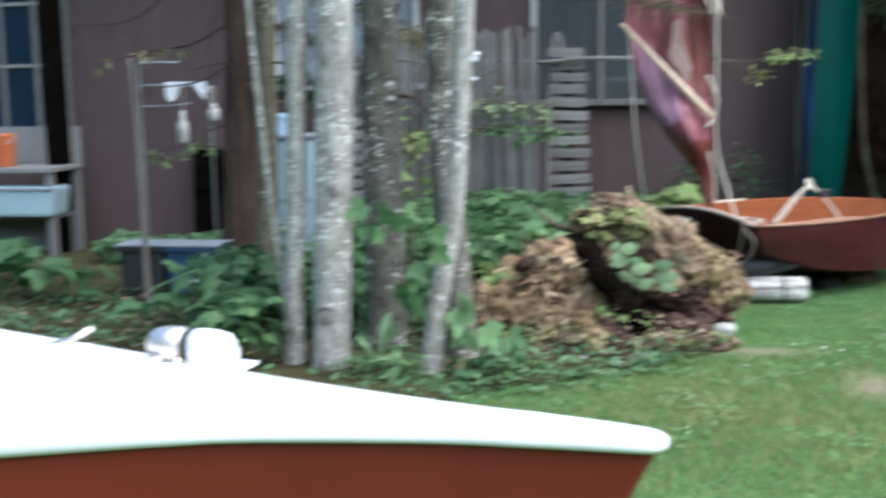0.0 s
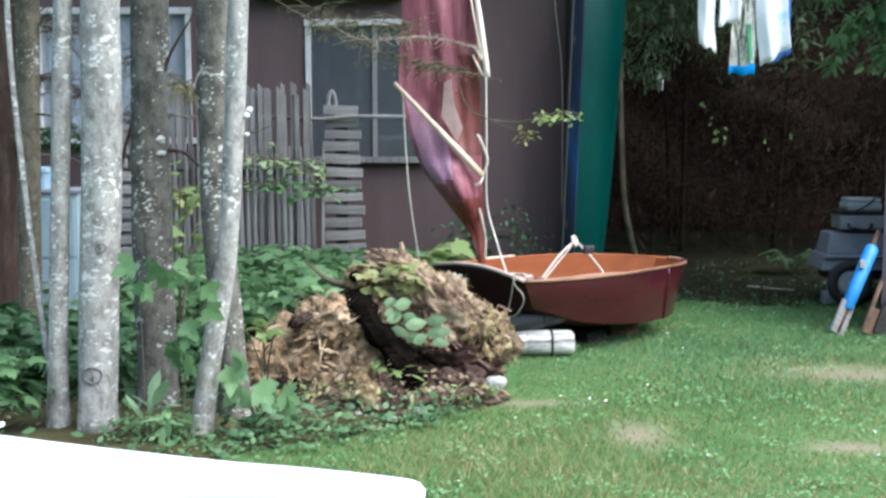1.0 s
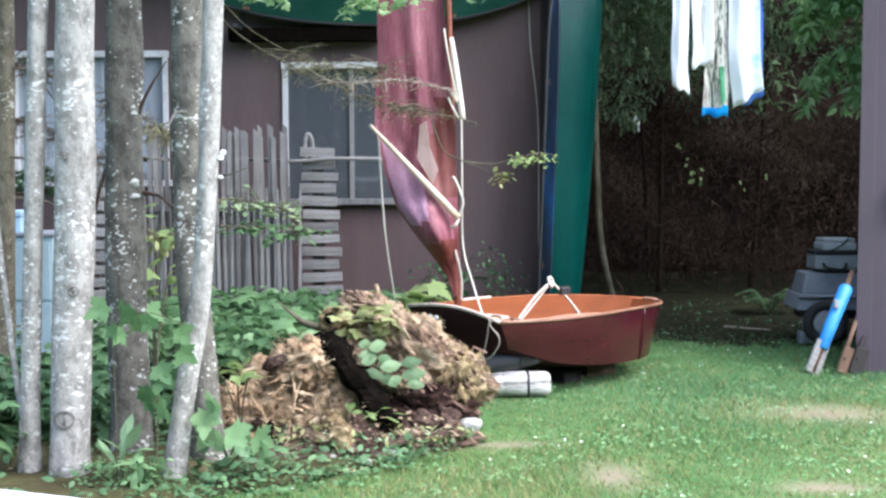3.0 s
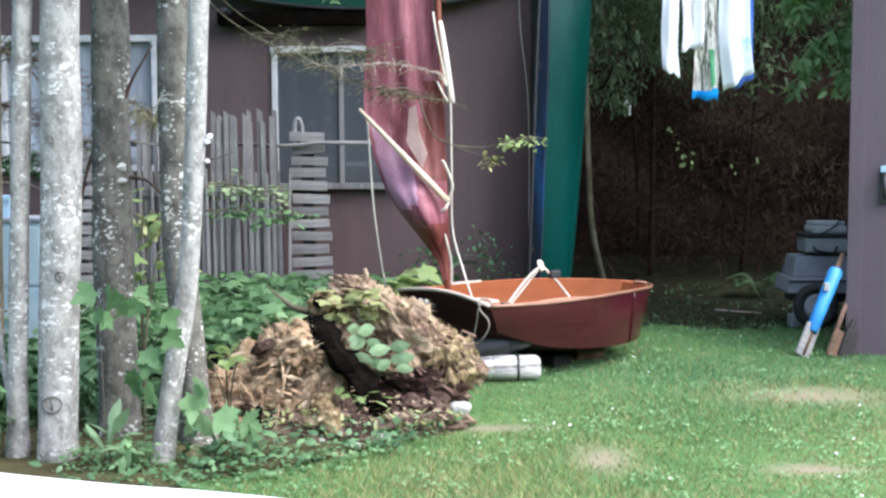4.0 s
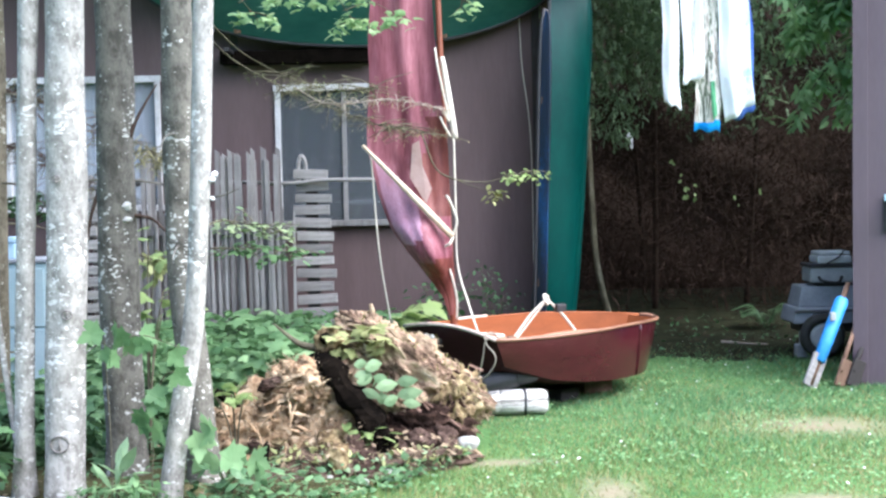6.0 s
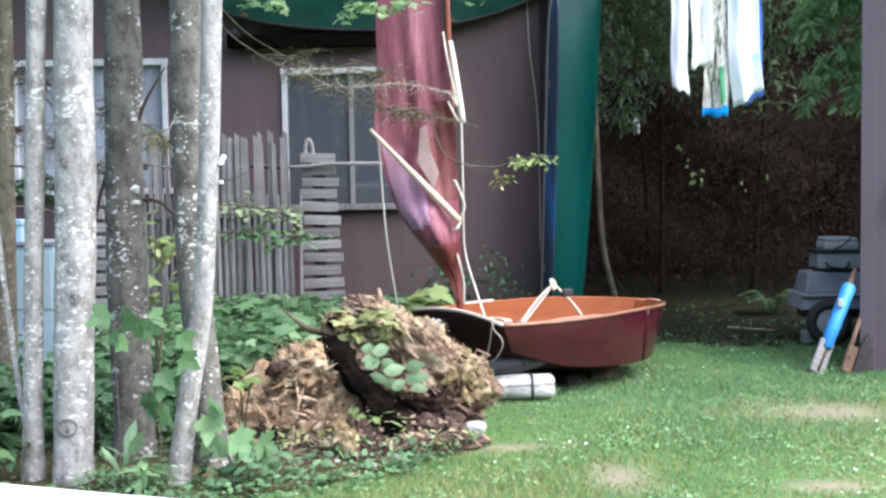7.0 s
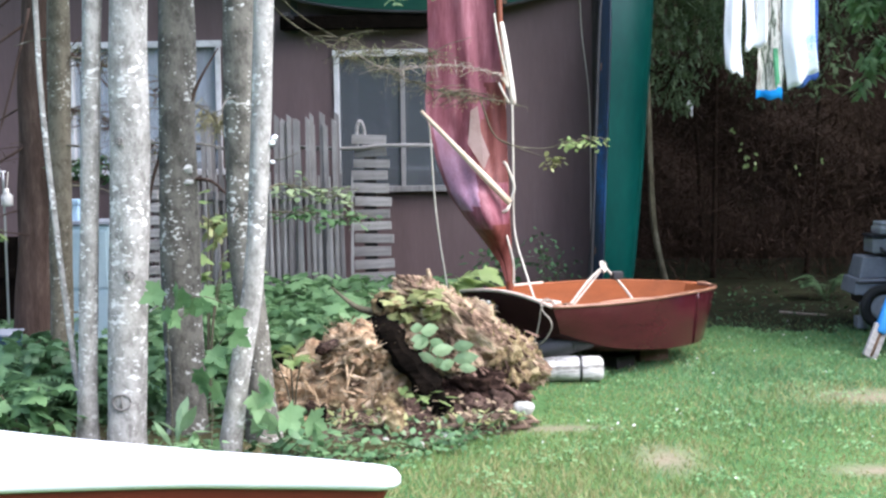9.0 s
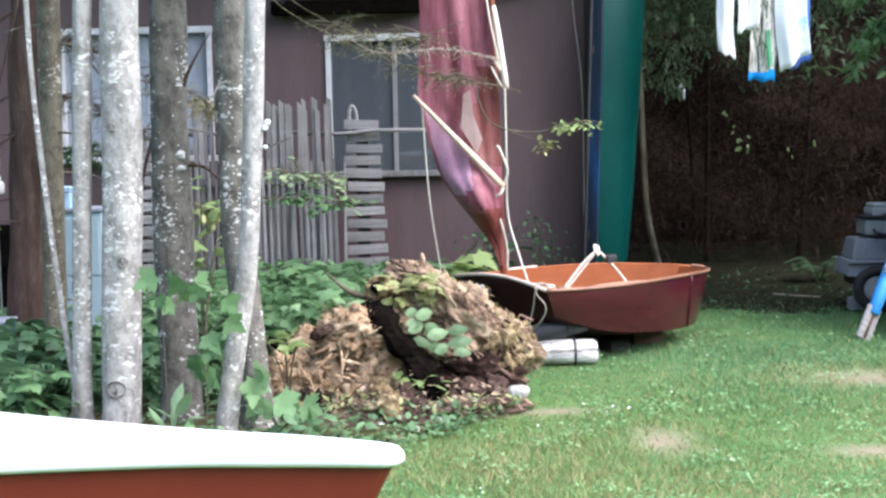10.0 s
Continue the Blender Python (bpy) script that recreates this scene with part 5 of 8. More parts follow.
    rope("reef_line", local([(0.1, y - 0.2, 1.2), (0.13, y - 0.21, 1.3), (0.08, y - 0.2, 1.44), (0.06, y - 0.18, 1.47)]), 0.010, dinghy)
    rope("reef_line", local([(0.1, y - 0.19, 1.18), (0.08, y - 0.22, 1.14), (0.05, y - 0.2, 1.12)]), 0.012, dinghy)
    rope("reef_line", local([(0.06, y - 0.1, 1.0), (0.09, y - 0.12, 0.9), (0.12, y - 0.11, 0.75), (0.12, y - 0.1, 0.6)]), 0.009, dinghy)
    rope("reef_line", local([(0.03, y - 0.1, 2.02), (0.06, y - 0.14, 1.95), (0.1, y - 0.12, 1.88)]), 0.008, dinghy)
    # bare pale patch of cloth behind the spar
    pv = [(-0.17, y - 0.165, 1.83), (-0.12, y - 0.17, 1.86), (-0.1, y - 0.17, 1.68), (-0.04, y - 0.17, 1.52), (-0.08, y - 0.18, 1.42), (-0.16, y - 0.18, 1.55), (-0.19, y - 0.17, 1.6)]
    pb = [(a, c + 0.006, d) for a, c, d in pv]
    n = len(pv)
    mesh_ob("patch", local(pv + pb), [tuple(range(n)), tuple(range(2 * n - 1, n - 1, -1))] + [(k, k + n, (k + 1) % n + n, (k + 1) % n) for k in range(n)], M["patch"], dinghy, False, "faded tan sail patch")


M["sail"] = mat("wine_red_sailcloth", [(0.3, (0.11, 0.024, 0.034)), (0.5, (0.2, 0.062, 0.082)), (0.7, (0.29, 0.12, 0.145))], 3.5, 0.55, 0, 0.25, 30, (4.5, 4.5, 0.45), spec=0.4)
M["sail_deep"] = mat("deep_red_brown_sailcloth", [(0.3, (0.09, 0.02, 0.018)), (0.55, (0.15, 0.04, 0.032)), (0.75, (0.23, 0.085, 0.07))], 3.5, 0.55, 0, 0.25, 30, (4.5, 4.5, 0.6), spec=0.4)
# sail colour with the pale purple sheen put in
M["sail_sheen"] = mat("lilac_sheen_sailcloth", [(0.25, (0.2, 0.085, 0.12)), (0.55, (0.32, 0.17, 0.24)), (0.85, (0.46, 0.3, 0.4))], 3.5, 0.5, 0, 0.2, 30, (3, 1.5, 1.2))
M["patch"] = mat("faded_tan_cloth", [(0.2, (0.26, 0.17, 0.155)), (0.8, (0.42, 0.31, 0.28))], 6, 0.9, 0, 0.2)
build_rig()


# ---- what props the dinghy up ----
def build_props():
    fl = thing("plastic_float", pose(0.485, 8.27, 0.088, 0, 90, 3) @ Matrix.Diagonal((0.92, 0.92, 1.06, 1)), "scuffed white plastic float lying under the dinghy", "float")
    prof = [(-0.215, 0.03), (-0.21, 0.07), (-0.19, 0.092), (-0.1, 0.096), (-0.09, 0.09), (-0.08, 0.096), (0.05, 0.096), (0.06, 0.09), (0.07, 0.096), (0.19, 0.092), (0.21, 0.07), (0.215, 0.03)]
    mesh_ob("body", *tube([(0, 0, a) for a, _ in prof], [r for _, r in prof], 24, 0.12, 3), M["float"], fl, True)
    mesh_ob("strap", *tube([(0, 0, 0.062), (0, 0, 0.074)], 0.101, 24), M["black_plastic"], fl, True, "black strap")
    gr = thing("grey_roller", pose(0.455, 8.3, 0.242, 0, 78, 8) @ Matrix.Diagonal((0.85, 0.85, 0.85, 1)), "dark grey padded roller under the dinghy hull", "roller")
    prof = [(-0.25, 0.02), (-0.24, 0.06), (-0.2, 0.075), (0, 0.08), (0.2, 0.075), (0.24, 0.06), (0.25, 0.02)]
    mesh_ob("body", *tube([(0, 0, a) for a, _ in prof], [r for _, r in prof], 18, 0.25, 5), M["black_plastic"], gr, True)
    mesh_ob("strap", *tube([(0, 0, 0.05), (0, 0, 0.07)], 0.083, 18), M["black_plastic"], gr, True, "black strap")
    bk = thing("wood_block", pose(1.12, 9.12, 0, 0, 0, 25), "rough brown timber block under the dinghy", "block")
    part("timber", boxes((-0.12, 0.12, -0.07, 0.07, -0.01, 0.085), bevel=0.008), M["wood_brown"], bk)
    bk2 = thing("wood_block", pose(0.85, 8.85, 0, 0, 0, 40), "dark short timber block under the dinghy", "block")
    part("timber", boxes((-0.09, 0.09, -0.1, 0.1, -0.01, 0.085), bevel=0.008), M["dark_trim"], bk2)


M["float"] = mat("weathered_white_float", [(0.36, (0.14, 0.13, 0.115)), (0.46, (0.38, 0.37, 0.34)), (0.62, (0.58, 0.57, 0.54))], 5, 0.7, 0, 0.6, 40, (5, 5, 0.5))
M["grey_dark"] = mat("dark_grey_vinyl", [(0.2, (0.035, 0.035, 0.037)), (0.8, (0.085, 0.085, 0.088))], 6, 0.6, 0, 0.15)
build_props()


# ---- rotten log and root mound ----
def build_log():
    t = thing("rotten_log", pose(-0.12, 7.3, 0), "huge crumbling rotten log end with moss and leaves", "log")
    bm = lump(1.0, 6, 0.3, 1.7, 4.0, (0.47, 0.34, 0.31), 7)
    part("log_body", bm, M["rot"], t, "", True, pose(-0.085, 0, 0.355, 0, 34, 8))
    part("log_end", lump(1.0, 5, 0.35, 2.1, 61.0, (0.15, 0.26, 0.2), 6), M["rot_mossy"], t, "fuzzy mossy brown end of the log", True, pose(0.2, -0.02, 0.27, 0, 14, 0))
    bm = lump(1.0, 4, 0.25, 2.2, 9.0, (0.2, 0.2, 0.13), 4)
    part("root_foot", bm, M["rot_dark"], t, "crumbling foot of the log", True, pose(0.12, -0.08, 0.08, 0, 10, 0))
    bm = lump(1.0, 5, 0.42, 2.4, 15.0, (0.19, 0.2, 0.085), 6)
    part("log_crest", bm, M["rot"], t, "pale splintered top of the log", True, pose(-0.29, 0.0, 0.7, 0, 24, 0))
    # black slab on edge down the log's end, painting the shadowed gap there
    pts = smooth_line([(-0.6, -0.26, 0.59), (-0.52, -0.38, 0.58), (-0.425, -0.45, 0.45), (-0.335, -0.48, 0.34), (-0.25, -0.5, 0.23), (-0.185, -0.51, 0.11), (-0.15, -0.5, 0.0)], 6)
    verts, faces = [], []
    for k, p in enumerate(pts):
        w = 0.06 + 0.014 * math.sin(k * 0.9) + 0.012 * noise.noise(Vector((k * 0.7, 5, 0)))
        for dx, dy in ((-w, -0.02), (-w * 0.4, -0.055), (w * 0.5, -0.05), (w, 0.0), (w, 0.22), (-w, 0.22)):
            verts.append((p[0] + dx, p[1] + dy + 0.012 * noise.noise(Vector((k * 0.9, dx * 20, 0))), p[2] + dx * 0.45))
    n = 6
    for k in range(len(pts) - 1):
        for j in range(n):
            faces.append((k * n + j, k * n + (j + 1) % n, (k + 1) * n + (j + 1) % n, (k + 1) * n + j))
    faces += [tuple(range(n))[::-1], tuple((len(pts) - 1) * n + j for j in range(n))]
    mesh_ob("bark_slab", verts, faces, M["near_black"], t, False, "black slab standing in for the shadowed gap of the log end")
    # solid lump, coloured as the shaded hollow under the log
    part("hollow", lump(1.0, 5, 0.45, 2.3, 44.0, (0.27, 0.12, 0.14), 6), M["rot_black"], t, "near-black lump with the hollow's shade in its colour", True, pose(0.03, -0.27, 0.16, 0, 12, 0))
    for k, (kx, ky, kz, sq) in enumerate(((0.0, -0.43, 0.13, (0.085, 0.06, 0.06)), (0.14, -0.38, 0.13, (0.075, 0.06, 0.075)), (0.07, -0.44, 0.05, (0.07, 0.05, 0.04)))):
        part("root_knob", lump(1.0, 4, 0.4, 1.8, 71.0 + k, sq, 5), M["rot_dark"], t, "red-brown broken root knob", True, pose(kx, ky, kz, 0, 25 * k, 0))
    part("burl", lump(1.0, 4, 0.35, 1.8, 81.0, (0.085, 0.1, 0.085), 5), M["rot_mossy"], t, "mossy knob on the log", True, pose(-0.51, -0.15, 0.66, 0, 0, 0))
    for k, (kx, kz, h, lean) in enumerate(((-0.29, 0.7, 0.12, 0.01), (-0.26, 0.69, 0.085, 0.03), (-0.33, 0.7, 0.07, -0.03), (-0.2, 0.66, 0.06, 0.03), (-0.38, 0.69, 0.05, -0.02))):
        mesh_ob("splinter", *tube([(kx, -0.1, kz - 0.06), (kx + lean * 0.5, -0.1, kz + h * 0.5), (kx + lean, -0.1, kz + h)], [0.022, 0.014, 0.003], 5, 0.5, k), M["rot"], t)
    # black lump in place of a hole: its inner shade is the colour
    part("knot_hole", lump(1.0, 4, 0.3, 1.9, 5.0, (0.055, 0.06, 0.05), 4), M["near_black"], t, "black lump standing in for a shaded hole in the log end", True, pose(-0.53, -0.24, 0.69, 0, 20, 0) @ Matrix.Scale(0.6, 4))
    gg = np.random.default_rng(53)
    for nm, cnt in (("log_body", 2000), ("log_crest", 300), ("root_foot", 420), ("log_end", 900), ("burl", 120)):
        src = [o for o in t.children if o.name.split(".")[0] == nm][0]
        pp, _ = skin_points(src, cnt, gg)
        leaf_cloud("wood_fibre", "needle", M["chip"], pp, gg.uniform(0.015, 0.045, cnt), gg, t, (-80, 40), kind_tag="stuff")
    for nm, cnt, mt in (("log_body", 260, "chip"), ("log_crest", 80, "chip"), ("hollow", 50, "chip_dark"), ("log_end", 60, "chip_dark")):
        src = [o for o in t.children if o.name.split(".")[0] == nm][0]
        pp, _ = skin_points(src, cnt, gg)
        flakes("wood_flake", pp, (0.8, 0.0, -0.58), (0.012, 0.05), gg, M[mt], t)
    src = [o for o in t.children if o.name.split(".")[0] == "log_end"][0]
    pp, _ = skin_points(src, 500, gg)
    leaf_cloud("moss_tuft", "tri", M["moss"], pp, gg.uniform(0.012, 0.035, 500), gg, t, (-20, 90), kind_tag="stuff")
    src = [o for o in t.children if o.name.split(".")[0] == "log_body"][0]
    pp, _ = skin_points(src, 420, gg, 0.35)
    leaf_cloud("moss_tuft", "tri", M["moss"], pp, gg.uniform(0.015, 0.045, 420), gg, t, (30, 90), kind_tag="stuff")
    # roots and splinters
    for k, q in enumerate([[(-0.54, -0.05, 0.6), (-0.69, -0.02, 0.63), (-0.78, 0.0, 0.69), (-0.855, 0.0, 0.755)], [(-0.3, 0.0, 0.72), (-0.27, 0, 0.8), (-0.28, 0.0, 0.86)], [(0.1, -0.25, 0.12), (0.26, -0.3, 0.07), (0.36, -0.3, 0.0)]]):
        line = smooth_line(q, 5)
        mesh_ob("root", *tube(line, [0.028 - 0.0016 * i for i in range(len(line))], 7, 0.4, k), M["bark_moss"] if k == 0 else M["rot"], t, True)
    g = np.random.default_rng(51)
    rows = []
    for k in range(4):
        for q in range(4 if k else 3):
            x = -0.38 + 0.07 * q + 0.022 * k + g.uniform(-0.03, 0.03)
            rows.append((x, -0.47 - 0.012 * q + g.uniform(-0.02, 0.02), 0.585 - 0.03 * q - 0.05 * k + g.uniform(-0.03, 0.03), g.uniform(0.1, 0.145), g.uniform(25, 85), g.uniform(75, 150), g.uniform(-40, 40)))
    leaf_parts(t, "broad", M["leaf_ivy"], rows)
    rows = [(-0.33 + g.uniform(-0.17, 0.17), -0.26 + g.uniform(-0.12, 0.08), 0.72 + g.uniform(-0.1, 0.05), g.uniform(0.06, 0.12), g.uniform(-40, 15), g.uniform(-30, 30), g.uniform(90, 270)) for _ in range(34)]
    leaf_parts(t, "maple", M["leaf_olive"], rows)
    # heap of orange crumbling wood beside it
    h = thing("rotten_wood_heap", pose(-0.85, 7.1, 0), "heap of crumbling orange-brown rotten wood and soil", "wood heap")
    part("heap_body", lump(1.0, 5, 0.36, 2.6, 21.0, (0.42, 0.32, 0.4), 7), M["rot_orange"], h, "", True, pose(0.1, 0.05, 0.08))
    part("heap_shoulder", lump(1.0, 5, 0.5, 2.8, 25.0, (0.26, 0.2, 0.17), 7), M["rot"], h, "", True, pose(0.2, 0.0, 0.38, 0, -20, 0))
    part("heap_flank", lump(1.0, 5, 0.5, 2.6, 29.0, (0.3, 0.22, 0.18), 7), M["rot_orange"], h, "", True, pose(-0.3, 0.0, 0.1))
    part("heap_lip", lump(1.0, 4, 0.4, 2.0, 91.0, (0.075, 0.05, 0.028), 5), M["rot_dark"], h, "dark brown overhanging lip of rotten bark", True, pose(-0.08, -0.21, 0.47, 0, -10, 0))
    part("heap_crown", lump(1.0, 5, 0.4, 2.4, 47.0, (0.2, 0.13, 0.13), 6), M["rot_orange"], h, "", True, pose(0.1, -0.16, 0.44, 0, -8, 0))
    # small dark lump paints the shade below the lip
    part("heap_hollow", lump(1.0, 4, 0.3, 2.0, 93.0, (0.05, 0.035, 0.022), 4), M["rot_black"], h, "near-black lump for the shade under the lip", True, pose(-0.11, -0.235, 0.445, 0, -14, 0))
    part("bark_scrap", lump(1.0, 4, 0.3, 1.6, 95.0, (0.085, 0.04, 0.028), 4), M["near_black"], h, "black scrap of bark", True, pose(-0.34, -0.2, 0.39, 0, 32, 0))
    part("bark_scrap", lump(1.0, 4, 0.3, 1.6, 97.0, (0.02, 0.02, 0.07), 4), M["near_black"], h, "black scrap of bark", True, pose(-0.09, -0.5, 0.13, 0, 8, 0))
    part("spill", lump(1.0, 5, 0.22, 2.6, 33.0, (0.75, 0.42, 0.13), 5), M["soil"], h, "spilled dark soil", True, pose(0.25, -0.12, 0.0))
    for k in range(16):
        bm = lump(g.uniform(0.025, 0.07), 2, 0.35, 1.6, k * 3.1, (1.3, 1, 0.8), 2)
        part("chunk", bm, M["rot_mossy"] if k % 3 == 0 else M["rot_dark"], h, "", False, pose(g.uniform(-0.45, 0.75), g.uniform(-0.5, -0.2), g.uniform(0.03, 0.16), g.uniform(0, 90), g.uniform(0, 90), 0))
    for nm, cnt in (("heap_body", 1800), ("heap_crown", 900), ("heap_shoulder", 700), ("heap_flank", 700), ("spill", 1100)):
        src = [o for o in h.children if o.name.split(".")[0] == nm][0]
        pp, _ = skin_points(src, cnt, g)
        leaf_cloud("wood_fibre", "needle", M["chip"], pp, g.uniform(0.025, 0.09, cnt), g, h, (-80, 60), kind_tag="stuff")
        pp, _ = skin_points(src, cnt // 14, g)
        flakes("wood_flake", pp, (0.9, 0.0, 0.25), (0.015, 0.05), g, M["chip" if nm != "spill" else "chip_dark"], h)
    src = [o for o in h.children if o.name.split(".")[0] == "spill"][0]
    pp, _ = skin_points(src, 330, g)
    leaf_cloud("seedling", "oval", M["leaf_ivy"], pp + np.array((0, 0, 0.015)), g.uniform(0.02, 0.05, 330), g, h, (-40, 40), kind_tag="stuff")
    pp, _ = skin_points(src, 420, g)
    leaf_cloud("wilted_seedling", "broad", M["leaf_olive"], pp + np.array((0, -0.01, 0.02)), g.uniform(0.025, 0.06, 420), g, h, (-50, 60), kind_tag="stuff")
    for k in range(26):
        a, ln = g.uniform(0, 6.28), g.uniform(0.06, 0.18)
        p = np.array((g.uniform(-0.45, 0.1), g.uniform(-0.4, -0.25), g.uniform(0.12, 0.4)))
        mesh_ob("splinter", *tube([p, p + np.array((math.cos(a) * 0.7, -0.2, math.sin(a))) * ln], [0.008, 0.003], 4), M["rot_orange"], h)
    for x, y, r in ((0.15, 6.95, 0.055), (0.13, 7.0, 0.035), (-0.28, 6.62, 0.03), (-0.6, 6.55, 0.022), (-0.4, 6.45, 0.02)):
        s = thing("stone", pose(x, y, r * 0.5 + (0.07 if r > 0.05 else 0)), "small pale stone lying in the grass", "stone", "stones by the log")
        part("body", lump(r, 3, 0.2, 1.2, x * 9, (1.2, 1, 0.75), 2), M["stone"], s, "", True)


M["moss"] = leaf_mat("olive_moss", (0.09, 0.085, 0.03), (0.24, 0.22, 0.09), 0.9, 0.1)
build_log()


# ---- near boat: white deck, red hull ----
def build_near_boat():
    b = thing("motor_boat", pose(-0.062, 1.035, 0, 0, 0, -7), "white-decked boat with a brick-red hull and rounded bow", "boat")
    prof = [(0.0, 0.0), (-0.004, 0.006), (-0.02, 0.012), (-0.1, 0.024), (-0.2, 0.038), (-0.4, 0.088), (-0.68, 0.178), (-1.15, 0.31), (-1.9, 0.46), (-3.4, 0.55)]
    line = smooth_line([(x, w, 0) for x, w in prof], 8)
    side = [(float(p[0]), max(0.0, float(p[1]))) for p in line]
    side[0] = (side[0][0], 0.0)
    top = 1.284

    def deep(x):
        """The white band grows deeper aft."""
        return 1 + 1.35 * min(1.0, max(0.0, (-x - 0.36) / 0.4))

    def zdeck(x):
        return top + 0.004 + x * 0.006 - 0.0045 * math.exp(x / 0.09)

    rows = []
    for x, w in side:
        zt = zdeck(x)
        ring = []
        for s in (-1.0, -0.8, -0.5, -0.2, 0.0, 0.2, 0.5, 0.8, 1.0):
            ring.append((x, s * max(0, w - 0.001), zt + 0.0015 + 0.02 * (1 - s * s) * min(1, w / 0.3)))
        rows.append(ring)
    verts = [p for r in rows for p in r]
    n = 9
    faces = [(i * n + j, (i + 1) * n + j, (i + 1) * n + j + 1, i * n + j + 1) for i in range(len(rows) - 1) for j in range(n - 1)]
    mesh_ob("deck", verts, [f[::-1] for f in faces], M["gelcoat"], b, True, "glossy white deck")
    # rolled white edge, carried round the bow
    edge = [(x, w) for x, w in side[::-1]] + [(x, -w) for x, w in side[1:]]
    prof2 = [(-0.004, 0.0), (0.0, 0.0012), (0.004, 0.0), (0.008, -0.005), (0.008, -0.011), (0.004, -0.0145), (-0.006, -0.0145)]
    verts, faces = [], []
    for k, (x, w) in enumerate(edge):
        a, c = edge[max(0, k - 1)], edge[min(len(edge) - 1, k + 1)]
        tx, ty = c[0] - a[0], c[1] - a[1]
        ll = math.hypot(tx, ty) or 1
        nx, ny = -ty / ll, tx / ll
        if k == 0:
            sgn = 1 if ny * w > 0 else -1
        for o, dz in prof2:
            verts.append((x + nx * o * sgn, w + ny * o * sgn, zdeck(x) + (dz if dz > -0.01 else dz * deep(x))))
    m = len(prof2)
    faces = [(k * m + j, k * m + j + 1, (k + 1) * m + j + 1, (k + 1) * m + j) for k in range(len(edge) - 1) for j in range(m - 1)]
    mesh_ob("rub_rail", verts, faces, M["gelcoat"], b, True, "rounded white deck edge")
    # hull below
    verts, faces = [], []
    levels = 7
    for x, w in edge:
        for k in range(levels):
            q = k / (levels - 1)
            stem = 0.32 * q * math.exp(x / 0.35)
            verts.append((x - stem, w * (1 - 0.42 * q ** 1.6), zdeck(x) - 0.0118 * deep(x) - 0.62 * q))
    for k in range(len(edge) - 1):
        for j in range(levels - 1):
            a = k * levels + j
            faces.append((a, a + levels, a + levels + 1, a + 1))
    h = len(side)
    for k in range(h - 1):
        a, c = k * levels + levels - 1, (len(edge) - 1 - k) * levels + levels - 1
        faces.append((a, c, c - levels, a + levels))
    mesh_ob("hull", verts, faces, M["red_hull"], b, True, "brick-red hull")
    last = (len(edge) - 1) * levels
    rim = [verts[k] for k in range(levels)] + [verts[last + k] for k in range(levels - 1, -1, -1)]
    n = len(rim)
    slab = [(x + 0.004, y * 0.995, z) for x, y, z in rim] + [(x - 0.016, y * 0.995, z) for x, y, z in rim]
    mesh_ob("transom", slab, [tuple(range(n)), tuple(range(2 * n - 1, n - 1, -1))] + [(k, n + k, n + (k + 1) % n, (k + 1) % n) for k in range(n)], M["red_hull"], b, False, "flat brick-red stern board")
    # bow lamp: chrome hood, white lens, base plate
    lamp = part("base_plate", boxes((-0.075, 0.085, -0.028, 0.028, 0, 0.006), bevel=0.002), M["gelcoat"], b, "white base plate", False, pose(-0.495, 0.1, zdeck(-0.5) + 0.004, 0, 0, -3) @ Matrix.Scale(0.78, 4))
    prof3 = [(-0.062, 0.004), (-0.06, 0.014), (-0.05, 0.021), (-0.03, 0.0245), (-0.012, 0.0245), (-0.008, 0.02)]
    mesh_ob("hood", *tube([(a, 0, 0.027) for a, _ in prof3], [r for _, r in prof3], 18), M["chrome"], lamp, True, "chrome lamp hood")
    prof3 = [(0.006, 0.018), (0.01, 0.0235), (0.035, 0.0235), (0.055, 0.02), (0.063, 0.012), (0.065, 0.003)]
    mesh_ob("lens", *tube([(a, 0, 0.027) for a, _ in prof3], [r for _, r in prof3], 18), M["gelcoat"], lamp, True, "white lamp lens")
    part("lens_base", boxes((0.008, 0.062, -0.024, 0.022, 0.0065, 0.026), bevel=0.005), M["gelcoat"], lamp, "white moulded lens base", True)
    mesh_ob("gasket", *tube([(-0.006, 0, 0.027), (0.006, 0, 0.027)], [0.019, 0.019], 18), M["black_plastic"], lamp, True, "dark gasket between hood and lens")
    part("foot", boxes((-0.055, -0.03, -0.026, 0.02, 0.004, 0.018), bevel=0.004), M["chrome"], lamp, "chrome foot")
    for xx in (-0.04, -0.008):
        bm = bmesh.new()
        bmesh.ops.create_uvsphere(bm, u_segments=10, v_segments=6, radius=0.008)
        part("screw", bm, M["chrome"], lamp, "", True, pose(xx, -0.022, 0.008))
    cl = part("chock", boxes((-0.03, 0.03, -0.005, 0.005, 0, 0.006), bevel=0.002), M["gelcoat"], b, "small pale chock", False, pose(-0.66, 0.13, zdeck(-0.66) + 0.008, 0, 0, 15) @ Matrix.Scale(0.7, 4))
    mesh_ob("horn", *tube([(-0.03, 0, 0.005), (0.0, 0, 0.012), (0.035, 0, 0.03)], 0.005, 7), M["chrome"], cl, True)
    for xx in (-1.0, -2.8):
        s = thing("trestle", pose(-0.05 + xx, 1.03 - 0.12 * xx, 0), "plain wooden trestle under the near boat", "trestle", "boat trestles")
        part("beam", boxes((-0.05, 0.05, -0.5, 0.5, 0.5, 0.63), bevel=0.006), M["wood_brown"], s)
